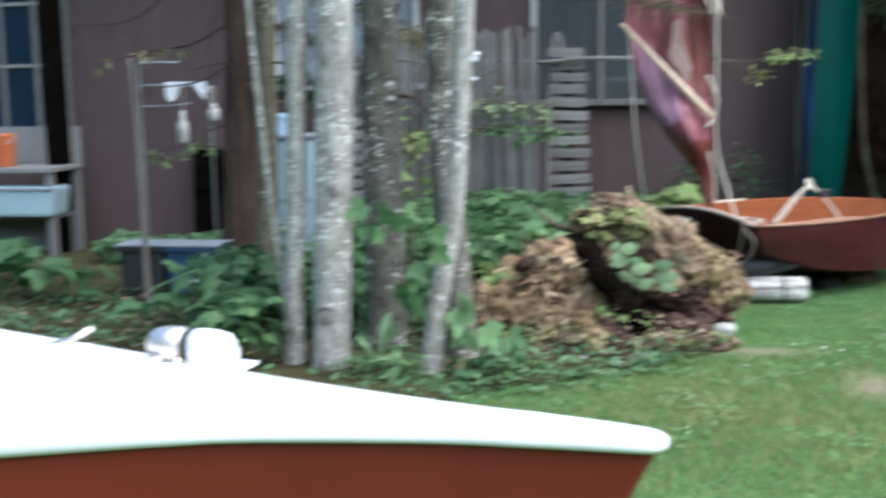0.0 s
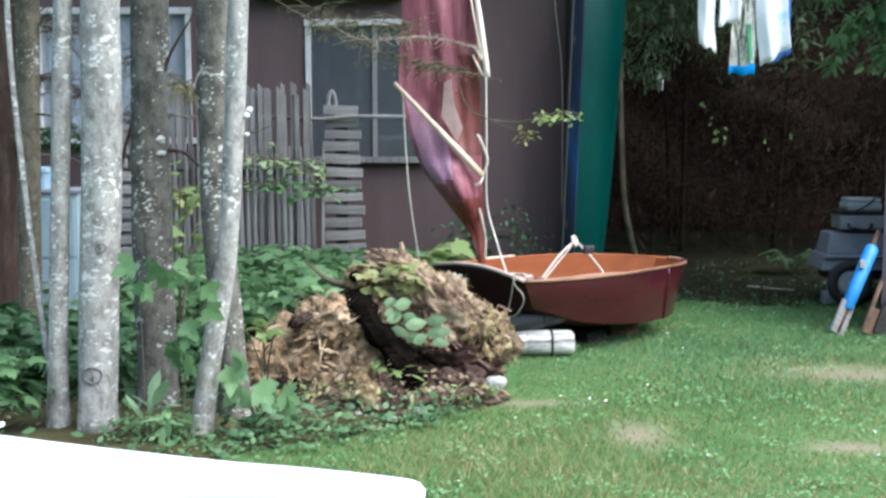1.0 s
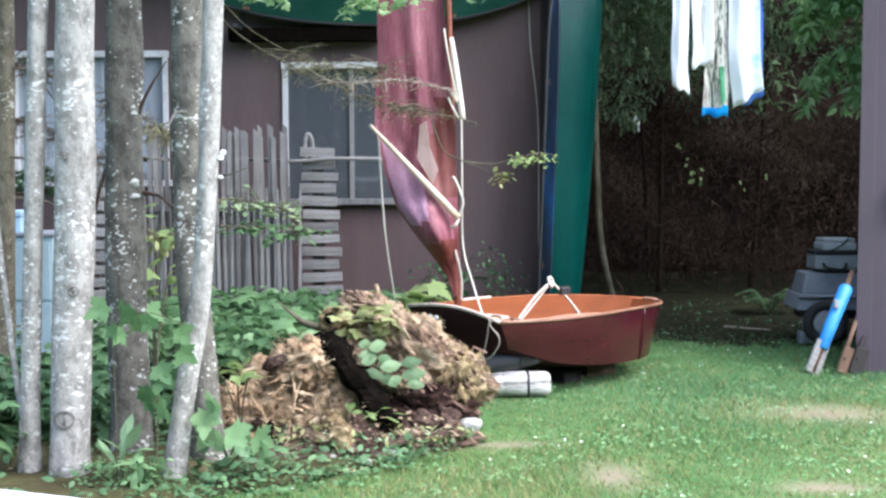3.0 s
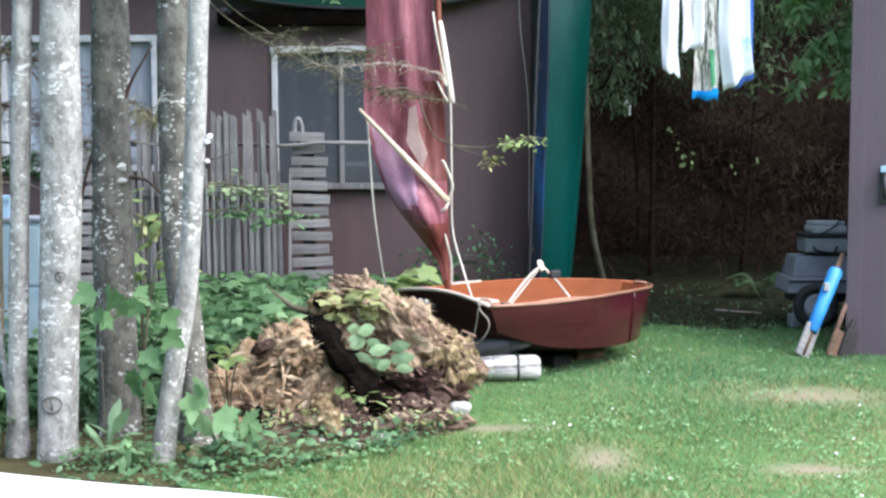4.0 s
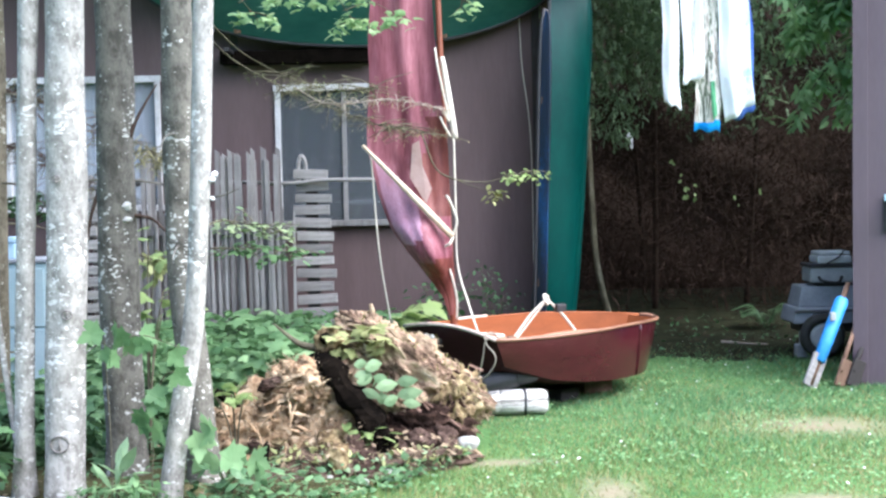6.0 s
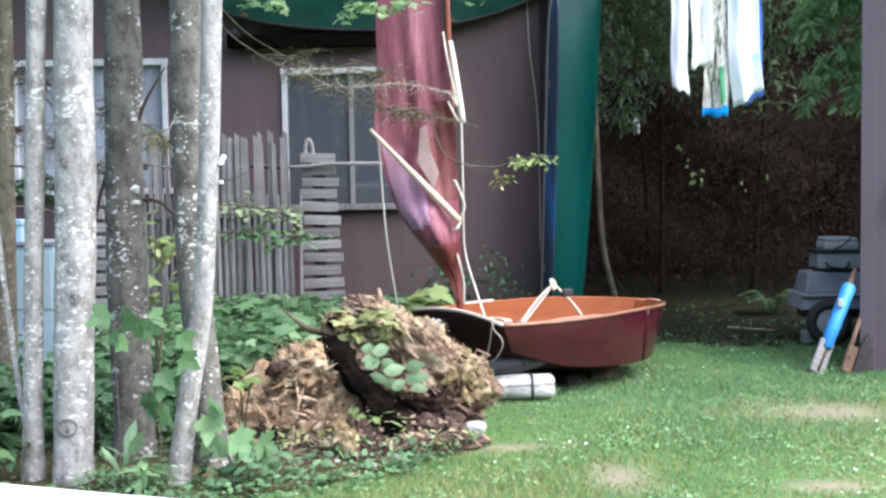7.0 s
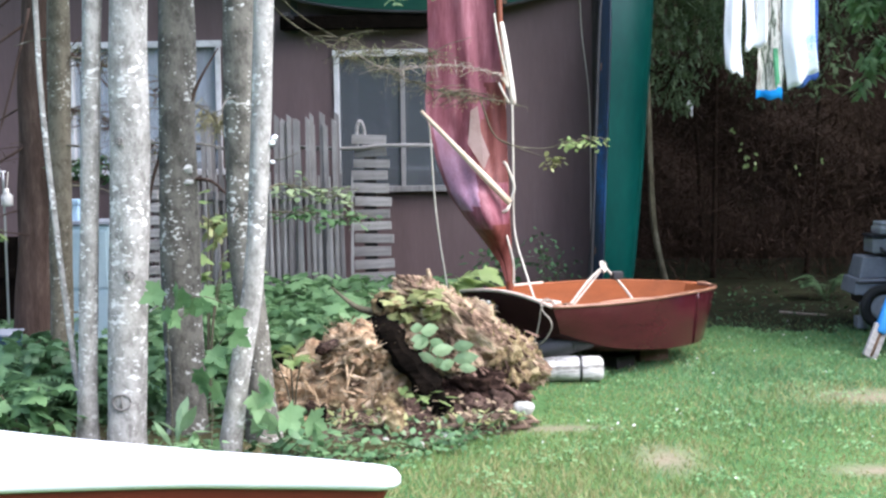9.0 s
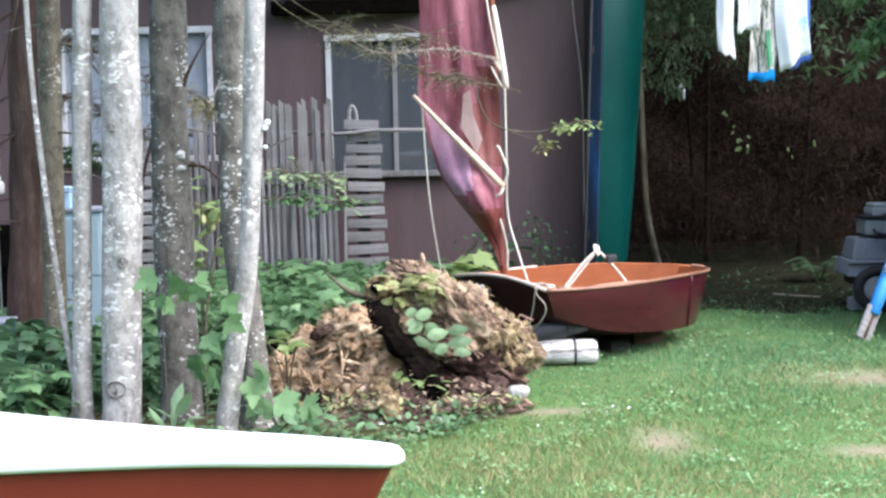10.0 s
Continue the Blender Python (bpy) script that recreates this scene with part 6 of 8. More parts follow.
        for yy in (-0.42, 0.42):
            part("leg", boxes((-0.045, 0.045, yy - 0.04, yy + 0.04, -0.02, 0.499), bevel=0.005), M["wood_brown"], s)


build_near_boat()


# ---- picket fence, slatted posts, rail ----
def build_fence():
    f = thing("picket_fence", pose(-2.0, 10.0, 0), "silvered upright wooden picket fence before the cabin", "fence")
    rnd = random.Random(61)
    x = -0.95
    mesh = {}
    while x < 0.78:
        w = rnd.choice((0.03, 0.036, 0.042))
        h = round(1.84 + rnd.uniform(-0.05, 0.05) - (0.35 if -0.86 < x < -0.55 else 0), 2)
        key = (w, h)
        if key not in mesh:
            bm = bmesh.new()
            box(bm, -w / 2, w / 2, -0.011, 0.011, -0.04, h)
            for v in bm.verts:
                if v.co.z > 1:
                    v.co.z -= 0.03 * (v.co.x > 0)
            me = bpy.data.meshes.new("picket")
            bm.to_mesh(me)
            bm.free()
            me.materials.append(M["wood_fence"])
            mesh[key] = me
        ob = new("picket", mesh[key])
        ob.parent = f
        ob.matrix_basis = pose(x, 0, 0, rnd.uniform(-1, 1), rnd.uniform(-1.2, 1.2), 0)
        x += w + rnd.uniform(0.004, 0.014)
    x = -0.95
    while x < 0.84:
        w, h = rnd.choice((0.03, 0.034)), round(1.37 + rnd.uniform(-0.03, 0.03), 2)
        if (w, h) not in mesh:
            me = bpy.data.meshes.new("low_picket")
            bm = bmesh.new()
            box(bm, -w / 2, w / 2, -0.009, 0.009, -0.04, h)
            for v in bm.verts:
                if v.co.z > 1:
                    v.co.x *= 0.4
            bm.to_mesh(me)
            bm.free()
            me.materials.append(M["wood_fence"])
            mesh[(w, h)] = me
        ob = new("low_picket", mesh[(w, h)])
        ob.parent = f
        ob.matrix_basis = pose(x, -0.07, 0, rnd.uniform(-1, 1), rnd.uniform(-1.2, 1.2), 0)
        x += w + rnd.uniform(0.01, 0.022)
    part("rail", boxes((-0.98, 0.86, -0.06, -0.034, 1.18, 1.24), bevel=0.004), M["wood_fence"], f)
    for z in (0.45, 1.12):
        part("rail", boxes((-0.98, 0.8, 0.013, 0.05, z, z + 0.08), bevel=0.004), M["wood_fence"], f)
    return f


build_fence()


def slat_post(x, y, label, seed):
    p = thing("slatted_post", pose(x, y, 0), label, "post", "slatted posts")
    rnd = random.Random(seed)
    part("upright", boxes((-0.05, 0.05, -0.03, 0.03, -0.02, 1.6), bevel=0.005), M["dark_trim"], p)
    z, k = 0.3, 0
    while z < 1.62:
        w = 0.17 - 0.035 * (z - 0.3) / 1.3 + rnd.uniform(-0.012, 0.012)
        dx = rnd.uniform(-0.012, 0.012) + 0.03 * (1.6 - z) / 1.3
        h = rnd.uniform(0.068, 0.08)
        part("slat", boxes((-w, w, -0.06, -0.032, 0, h), bevel=0.006), M["wood_slat"], p, "", False, pose(dx, 0, z, 0, rnd.uniform(-2.5, 2.5), rnd.uniform(-4, 4)))
        z += h + rnd.uniform(0.02, 0.032)
    mesh_ob("loop", *tube(smooth_line([(-0.1, -0.04, 1.6), (-0.1, -0.04, 1.74), (-0.075, -0.04, 1.8), (-0.045, -0.04, 1.74), (-0.04, -0.04, 1.6)], 6), 0.017, 8), M["wood_slat"], p, True, "bent grey top loop")
    return p


slat_post(-1.03, 10.16, "weathered grey post stacked with short horizontal slats", 3)
slat_post(-2.83, 9.86, "weathered grey slatted post seen behind tree trunks", 8)
rl = thing("rail_pole", pose(-1.7, 10.1, 1.6), "pale peeled branch laid as a fence rail", "rail")
mesh_ob("pole", *tube(smooth_line([(-1.18, 0.0, 0.01), (-0.6, -0.01, -0.005), (0.0, 0.0, 0.0), (0.5, -0.02, -0.02), (0.8, -0.03, 0.0), (1.2, -0.03, -0.005)], 8), 0.016, 8, 0.5, 4), M["wood_slat"], rl, True)


# ---- things by the cabin wall ----
def build_clutter():
    c = thing("storage_cabinet", pose(-3.16, 9.5, 0), "pale blue-grey enamel storage cabinet by the fence", "cabinet")
    part("body", boxes((-0.22, 0.22, -0.2, 0.2, -0.01, 1.02), bevel=0.012), M["pale_blue"], c)
    part("top", boxes((-0.235, 0.235, -0.215, 0.215, 1.022, 1.05), bevel=0.006), M["grey_paint"], c, "grey cabinet top")
    part("door", boxes((-0.2, 0.2, -0.214, -0.202, 0.06, 0.52), bevel=0.005), M["pale_blue"], c)
    part("door", boxes((-0.2, 0.2, -0.214, -0.202, 0.545, 0.98), bevel=0.005), M["pale_blue"], c)
    b = thing("blue_box", pose(-3.27, 9.45, 1.05), "small sky-blue lidded box on the cabinet", "box")
    part("body", boxes((-0.07, 0.07, -0.08, 0.08, 0, 0.12), bevel=0.008), M["lid_blue"], b)
    part("lid", boxes((-0.078, 0.078, -0.088, 0.088, 0.122, 0.165), bevel=0.008), M["lid_blue"], b)
    for x0, w, mt, lb in ((-3.79, 0.165, M["black_plastic"], "black plastic storage tub on the ground"), (-3.42, 0.185, M["blue_plastic"], "dark blue plastic recycling tub with white print")):
        t = thing("storage_tub", pose(x0, 8.15, 0), lb, "tub", "storage tubs")
        bm = boxes((-w, w, -0.15, 0.15, -0.01, 0.36), bevel=0.015)
        for v in bm.verts:
            v.co.x *= 0.88 + 0.12 * v.co.z / 0.36
        part("body", bm, mt, t)
        part("rim", boxes((-w - 0.015, w + 0.015, -0.165, -0.151, 0.33, 0.365), bevel=0.004), mt, t)
        part("lid", boxes((-w - 0.02, w + 0.02, -0.17, 0.12, 0.366, 0.38), bevel=0.004), M["grey_paint"], t, "dull grey lid")
        if w > 0.17:
            part("printed_bar", boxes((-0.06, 0.1, -0.156, -0.1525, 0.12, 0.14)), M["jug"], t, "white printed bar")
            part("printed_bar", boxes((0.0, 0.06, -0.156, -0.1525, 0.08, 0.1)), M["jug"], t, "white printed bar")
    # work bench with tubs at the far window
    w = thing("work_bench", pose(-5.6, 9.75, 0), "grey weathered wooden work bench under the window", "bench")
    part("top", boxes((-0.65, 0.33, -0.2, 0.35, 0.74, 0.78), bevel=0.006), M["wood_grey"], w)
    part("back_panel", boxes((-0.65, 0.33, 0.3, 0.34, 0.782, 1.1), bevel=0.004), M["wood_grey"], w)
    part("shelf", boxes((-0.6, 0.28, -0.15, 0.3, 0.34, 0.37), bevel=0.005), M["wood_grey"], w)
    part("front_panel", boxes((-0.62, 0.3, 0.2, 0.23, 0.0, 0.335)), M["wood_grey"], w)
    for lx in (-0.6, 0.25):
        for ly in (-0.18, 0.27):
            part("leg", boxes((lx, lx + 0.06, ly, ly + 0.06, -0.02, 0.738), bevel=0.004), M["wood_grey"], w)
    o = thing("orange_bucket", pose(-5.79, 9.72, 0.78), "orange plastic bucket on the work bench", "bucket")
    mesh_ob("body", *tube([(0, 0, 0), (0, 0, 0.02), (0, 0, 0.26), (0, 0, 0.28)], [0.075, 0.08, 0.098, 0.1], 18), M["orange"], o, True)
    mesh_ob("handle", *tube(smooth_line([(-0.1, 0, 0.26), (-0.06, -0.07, 0.2), (0.06, -0.07, 0.2), (0.1, 0, 0.26)], 5), 0.005, 6), M["steel"], o, True)
    p = thing("pale_tub", pose(-5.5, 9.65, 0.372), "pale blue-grey plastic tub on the bench shelf", "tub")
    bm = boxes((-0.36, 0.26, -0.15, 0.15, 0, 0.25), bevel=0.03)
    for v in bm.verts:
        v.co.x *= 0.85 + 0.15 * v.co.z / 0.25
    part("body", bm, M["pale_blue"], p)
    part("rim", boxes((-0.375, 0.275, -0.165, -0.151, 0.225, 0.25), bevel=0.005), M["pale_grey"], p)
    # rack with white cloth
    r = thing("garden_rack", pose(-4.35, 9.62, 0), "thin metal garden rack with pale looped top", "rack")
    rope("post", [(-0.13, 0, -0.03), (-0.13, 0, 0.8), (-0.13, 0, 1.58), (-0.08, 0, 1.63), (0.22, 0, 1.63)], 0.012, r, material=M["steel"])
    rope("crossbar", [(-0.13, 0, 1.45), (0.1, 0, 1.45), (0.5, 0, 1.43)], 0.009, r, material=M["steel"])
    rope("crossbar", [(-0.13, 0, 1.28), (0.1, 0, 1.28), (0.3, 0, 1.3)], 0.008, r, material=M["steel"])
    rope("post", [(0.48, 0, -0.03), (0.48, 0, 0.8), (0.48, 0, 1.43)], 0.01, r, material=M["steel"])
    verts, faces = [], []
    for side in (0, 1):
        for j in range(13):
            for i in range(17):
                s, t = i / 16, j / 12
                drop = 0.03 + 0.13 * (0.5 + 0.5 * math.sin(s * 7 + 0.5)) ** 2
                verts.append((0.1 + 0.34 * s, (-0.02 if side == 0 else 0.02) - 0.015 * math.sin(s * 17) * t + (0.005 if side else 0), 1.475 - drop * t * (1 if side == 0 else 0.6)))
    for side in (0, 1):
        for j in range(12):
            for i in range(16):
                a = side * 221 + j * 17 + i
                faces.append((a, a + 1, a + 18, a + 17))
    faces += [(i, 221 + i, 222 + i, i + 1) for i in range(16)]
    cl = thing("white_cloth", pose(-4.35, 9.62, 0), "crumpled white cloth draped over the garden rack", "cloth")
    mesh_ob("cloth", verts, faces, M["cloth_white"], cl, True)
    for xx, zz, hh in ((-4.1, 0.98, 0.26), (-3.83, 1.16, 0.14)):
        h = thing("white_bottle", pose(xx, 9.58, zz), "pale plastic bottle hung from the garden rack", "bottle", "hung bottles")
        mesh_ob("body", *tube([(0, 0, 0), (0, 0, 0.01), (0, 0, hh * 0.6), (0, 0, hh * 0.75), (0, 0, hh)], [0.03, 0.045, 0.045, 0.02, 0.018], 12), M["jug"], h, True)
        rope("string", [(0, 0, hh), (0.0, 0.02, hh + 0.05), (0.0, 0.04, 1.43 - zz)], 0.004, h)


M["orange"] = mat("faded_orange_plastic", [(0.2, (0.42, 0.1, 0.03)), (0.8, (0.58, 0.17, 0.06))], 5, 0.5, 0, 0.05)
build_clutter()


# ---- by the shed: cart with cases, oars ----
def build_cart():
    c = thing("yard_cart", pose(3.37, 10.85, 0), "blue-grey wheeled yard cart with stacked lids", "cart")
    bm = boxes((-0.34, 0.42, -0.2, 0.25, 0.285, 0.42), bevel=0.015)
    for v in bm.verts:
        if v.co.x < 0 and v.co.z > 0.36:
            v.co.x += 0.025
    part("tray", bm, M["grey_paint"], c)
    body = boxes((-0.28, 0.4, -0.13, 0.23, 0.422, 0.6), bevel=0.012)
    for v in body.verts:
        if v.co.z > 0.5:
            v.co.x, v.co.y = v.co.x * 0.92 + 0.01, v.co.y * 0.9
    part("tray_body", body, M["grey_paint"], c)
    part("tray_lip", boxes((-0.335, 0.42, -0.215, -0.203, 0.385, 0.405), bevel=0.004), M["grey_dark"], c, "dark lip of the tray")
    part("pedestal", boxes((-0.1, 0.36, -0.12, 0.2, 0.601, 0.631), bevel=0.006), M["black_plastic"], c, "black pedestal")
    part("chassis", boxes((-0.26, 0.36, -0.12, 0.2, 0.2, 0.283), bevel=0.01), M["black_plastic"], c, "black chassis")
    part("bracket", boxes((-0.27, -0.2, -0.16, -0.1, 0.1, 0.22), bevel=0.006), M["pale_grey"], c)
    part("foot", boxes((-0.3, -0.18, -0.16, -0.04, -0.01, 0.098), bevel=0.012), M["pale_grey"], c)
    for yy in (-0.28, 0.28):
        wheel = thing("wheel", pose(-0.12 if yy < 0 else 0.05, yy, 0.19), "", "")
        wheel.parent = c
        prof = [(math.cos(a), math.sin(a)) for a in np.linspace(0, 2 * math.pi, 13)[:-1]]
        verts, faces = [], []
        for i in range(32):
            q = 2 * math.pi * i / 32
            for cx, cy in prof:
                rr = 0.15 + 0.045 * cx
                verts.append((rr * math.cos(q), 0.045 * cy, rr * math.sin(q)))
        for i in range(32):
            for j in range(12):
                faces.append((i * 12 + j, i * 12 + (j + 1) % 12, ((i + 1) % 32) * 12 + (j + 1) % 12, ((i + 1) % 32) * 12 + j))
        mesh_ob("tyre", verts, faces, M["rubber"], wheel, True, "black rubber tyre")
        mesh_ob("rim", *tube([(0, -0.025, 0), (0, -0.02, 0), (0, 0.02, 0), (0, 0.025, 0)], [0.07, 0.11, 0.11, 0.07], 24), M["pale_grey"], wheel, True, "pale grey wheel rim")
        mesh_ob("hub", *tube([(0, -0.05, 0), (0, 0.05, 0)], 0.03, 14), M["steel"], wheel, True)
    k = thing("tool_case", pose(3.37, 10.87, 0.632), "grey plastic tool case strapped on the cart", "case", "cases on the cart")
    part("body", boxes((-0.17, 0.22, -0.14, 0.14, 0, 0.13), bevel=0.02), M["pale_grey"], k)
    part("lid", boxes((-0.18, 0.23, -0.15, 0.15, 0.132, 0.16), bevel=0.01), M["black_plastic"], k, "black lid")
    mesh_ob("handle", *tube(smooth_line([(-0.1, -0.14, 0.05), (-0.08, -0.18, 0.02), (0.05, -0.18, 0.0), (0.1, -0.14, 0.05)], 5), 0.012, 7), M["black_plastic"], k, True)
    k = thing("tool_case", pose(3.39, 10.87, 0.794), "pale grey lidded case on top of the stack", "case", "cases on the cart")
    part("body", boxes((-0.13, 0.17, -0.13, 0.13, 0, 0.07), bevel=0.02), M["pale_case"], k)
    part("lid", boxes((-0.12, 0.16, -0.12, 0.12, 0.071, 0.105), bevel=0.015), M["pale_case"], k)
    rope("strap", [(-0.05, -0.135, -0.0), (0.05, -0.14, 0.06), (0.1, -0.12, 0.108)], 0.007, k, material=M["black_plastic"], label="black strap")
    # oars and boards leaning on the shed corner
    o = thing("oar", pose(2.72, 9.15, 0), "blue-sleeved wooden oar leaning against the shed", "oar", "oars by the shed")
    a, b = np.array((0.0, 0.0, 0.0)), np.array((0.33, 0.2, 0.68))
    mesh_ob("shaft", *tube([a + (b - a) * t for t in (0.02, 0.3, 0.9, 1.1)], [0.02, 0.022, 0.022, 0.018], 10), M["wood_brown"], o, True)
    mesh_ob("sleeve", *tube([a + (b - a) * t for t in (0.26, 0.27, 0.5, 0.9, 0.93)], [0.035, 0.046, 0.05, 0.052, 0.04], 14), M["oar_blue"], o, True, "bright blue foam sleeve")
    bm = boxes((-0.07, 0.07, -0.012, 0.012, 0, 0.26), bevel=0.01)
    part("blade", bm, M["wood_slat"], o, "worn tan blade", False, pose(0, 0, 0, 0, 28, 30))
    part("clip", boxes((-0.02, 0.02, -0.135, -0.1, 0.0, 0.06), bevel=0.006), M["pale_grey"], o, "", False, pose(0.2, 0.2, 0.48))
    for dx, dz, mt, lb in ((0.15, 0.52, M["wood_brown"], "brown wooden paddle leaning by the shed"), (0.24, 0.42, M["dark_trim"], "dark short board leaning by the shed")):
        q = thing("paddle", pose(2.8 + dx, 9.16, 0), lb, "paddle", "oars by the shed")
        top = np.array((0.22, 0.22, dz))
        mesh_ob("shaft", *tube([(0, 0, 0.1), top], [0.02, 0.016], 8), mt, q, True)
        part("blade", boxes((-0.055, 0.055, -0.012, 0.012, -0.005, 0.2), bevel=0.008), mt, q, "", False, pose(0, 0, 0, 0, 22, 20))


build_cart()


# ---- clothes line ----
def cloth_sheet(name, x0, x1, z0, z1, y, mt, label, parent, skew=0.0, seed=0, waves=9, amp=0.02, hem=None):
    """A hanging cloth with folds and a real thickness."""
    nx, nz = 22, 30
    front, back = [], []
    for j in range(nz + 1):
        t = j / nz
        for i in range(nx + 1):
            s = i / nx
            z = z1 + (z0 - z1) * t + (hem * s if hem else 0) * t + 0.012 * math.sin(s * 11 + seed) * t
            x = x0 + (x1 - x0) * s + skew * t + 0.01 * math.sin(z * 7 + seed)
            yy = y + amp * math.sin(s * waves + seed + t * 1.3) + amp * 0.6 * noise.noise(Vector((s * 3, t * 4, seed)))
            front.append((x, yy - 0.003, z))
            back.append((x, yy + 0.003, z))
    w = nx + 1
    f = [(j * w + i, j * w + i + 1, (j + 1) * w + i + 1, (j + 1) * w + i) for j in range(nz) for i in range(nx)]
    o = len(front)
    f2 = [(a + o, d + o, c + o, b + o) for a, b, c, d in f]
    rim = [(nz * w + i, nz * w + i + 1, o + nz * w + i + 1, o + nz * w + i) for i in range(nx)] + [(j * w, (j + 1) * w, o + (j + 1) * w, o + j * w) for j in range(nz)] + [(j * w + nx, o + j * w + nx, o + (j + 1) * w + nx, (j + 1) * w + nx) for j in range(nz)]
    return mesh_ob(name, front + back, f + f2 + rim, mt, parent, True, label)


def banded_mat(name, base, bands, axis=2, ramp=None, scale=6, stretch=(1, 1, 1)):
    """Cloth with woven bands: height from, to and colour."""
    m = mat(name, ramp or [(0.3, base), (0.7, tuple(min(0.84, c * 1.06) for c in base))], scale, 0.95, 0, 0.2, 60, stretch)
    n, l = m.node_tree.nodes, m.node_tree.links
    b = n["Principled BSDF"]
    last = b.inputs["Base Color"].links[0].from_socket
    tc = n.new("ShaderNodeTexCoord")
    sp = n.new("ShaderNodeSeparateXYZ")
    l.new(tc.outputs["Object"], sp.inputs[0])
    nz = n.new("ShaderNodeTexNoise")
    nz.inputs["Scale"].default_value = 9
    l.new(tc.outputs["Object"], nz.inputs["Vector"])
    wob = n.new("ShaderNodeMath")
    wob.operation = "MULTIPLY_ADD"
    wob.inputs[1].default_value = 0.08
    l.new(nz.outputs[0], wob.inputs[0])
    l.new(sp.outputs[axis], wob.inputs[2])
    for lo, hi, col in bands:
        c1, c2, mu = n.new("ShaderNodeMath"), n.new("ShaderNodeMath"), n.new("ShaderNodeMath")
        c1.operation, c2.operation, mu.operation = "GREATER_THAN", "LESS_THAN", "MULTIPLY"
        c1.inputs[1].default_value, c2.inputs[1].default_value = lo + 0.04, hi + 0.04
        l.new(wob.outputs[0], c1.inputs[0])
        l.new(wob.outputs[0], c2.inputs[0])
        l.new(c1.outputs[0], mu.inputs[0])
        l.new(c2.outputs[0], mu.inputs[1])
        mx = n.new("ShaderNodeMix")
        mx.data_type = "RGBA"
        l.new(mu.outputs[0], mx.inputs["Factor"])
        l.new(last, mx.inputs["A"])
        mx.inputs["B"].default_value = (*col, 1)
        last = mx.outputs["Result"]
    l.new(last, b.inputs["Base Color"])
    return m


def build_line():
    ln = thing("clothes_line", pose(0, 0, 0), "thin clothes line strung from the eave to the shed", "clothes line")
    rope("cord", [(1.6, 9.85, 3.46), (2.1, 9.66, 3.49), (2.6, 9.48, 3.5), (3.15, 9.3, 3.5)], 0.005, ln)
    s = thing("white_shirt", pose(0, 0, 0), "white long-sleeved shirt drying on the clothes line", "shirt", "washing")
    cloth_sheet("sleeve", 1.735, 1.865, 2.14, 3.1, 9.66, M["cloth_white"], "", s, 0.03, 1, 6, 0.02, -0.05)
    cloth_sheet("shoulder", 1.705, 1.87, 2.98, 3.4, 9.66, M["cloth_white"], "", s, -0.01, 2, 5, 0.03, 0.06)
    cloth_sheet("yoke", 1.79, 2.04, 3.28, 3.47, 9.69, M["cloth_white"], "", s, -0.01, 4, 8, 0.025)
    cloth_sheet("body", 1.9, 2.06, 2.28, 3.48, 9.68, M["cloth_white"], "", s, 0.0, 3, 7, 0.03, 0.05)
    t = thing("patterned_towel", pose(0, 0, 0), "pale patterned beach towel with a bright blue hem", "towel", "washing")
    cloth_sheet("towel", 2.0, 2.2, 1.93, 3.5, 9.71, M["towel_pattern"], "", t, 0.0, 5, 6, 0.025, -0.02)
    t = thing("blue_towel", pose(0, 0, 0), "white and sky-blue banded towel on the clothes line", "towel", "washing")
    cloth_sheet("towel", 2.13, 2.36, 1.97, 3.54, 9.64, M["towel_blue"], "", t, 0.09, 7, 8, 0.03, 0.16)
    cloth_sheet("green_edge", 2.115, 2.15, 2.0, 2.3, 9.66, M["towel_green"], "green printed edge", t, 0.03, 9, 3, 0.01, 0.05)
    # second sheet in deep blue carries the shade on the towel's side
    cloth_sheet("towel_back", 2.24, 2.42, 1.99, 3.55, 9.75, M["towel_deep"], "deep blue side with the towel's shade in its colour", t, 0.075, 8, 5, 0.02, 0.1)
    for x, z in ((1.84, 3.47), (2.02, 3.49), (2.2, 3.52), (2.35, 3.55)):
        p = thing("clothes_peg", pose(x, 9.85 - (x - 1.6) * 0.37, z), "small wooden peg on the clothes line", "peg", "pegs")
        part("jaw", boxes((-0.006, 0.006, -0.012, -0.002, -0.04, 0.03), bevel=0.002), M["wood_slat"], p)
        part("jaw", boxes((-0.006, 0.006, 0.002, 0.012, -0.04, 0.03), bevel=0.002), M["wood_slat"], p)


M["towel_pattern"] = banded_mat("patterned_towel_cloth", (0.6, 0.6, 0.58), [(1.88, 1.99, (0.03, 0.3, 0.75))], 2, [(0.38, (0.06, 0.06, 0.055)), (0.44, (0.2, 0.24, 0.17)), (0.48, (0.68, 0.66, 0.6)), (0.56, (0.6, 0.56, 0.5)), (0.62, (0.25, 0.22, 0.18))], 9, (3.2, 1, 0.32))
M["towel_blue"] = banded_mat("sky_blue_towel_cloth", (0.74, 0.8, 0.84), [], 2, [(0.34, (0.25, 0.47, 0.78)), (0.4, (0.55, 0.7, 0.83)), (0.46, (0.77, 0.8, 0.83)), (0.7, (0.8, 0.82, 0.84))], 2.0, (1.2, 0.5, 1.3))
M["towel_green"] = mat("green_printed_cloth", [(0.3, (0.05, 0.2, 0.1)), (0.7, (0.12, 0.34, 0.18))], 8, 0.95, 0, 0.2, 60)
M["towel_deep"] = banded_mat("shade_blue_towel_cloth", (0.05, 0.1, 0.38), [], 2, [(0.35, (0.035, 0.08, 0.33)), (0.65, (0.1, 0.2, 0.55))], 3.0)
build_line()


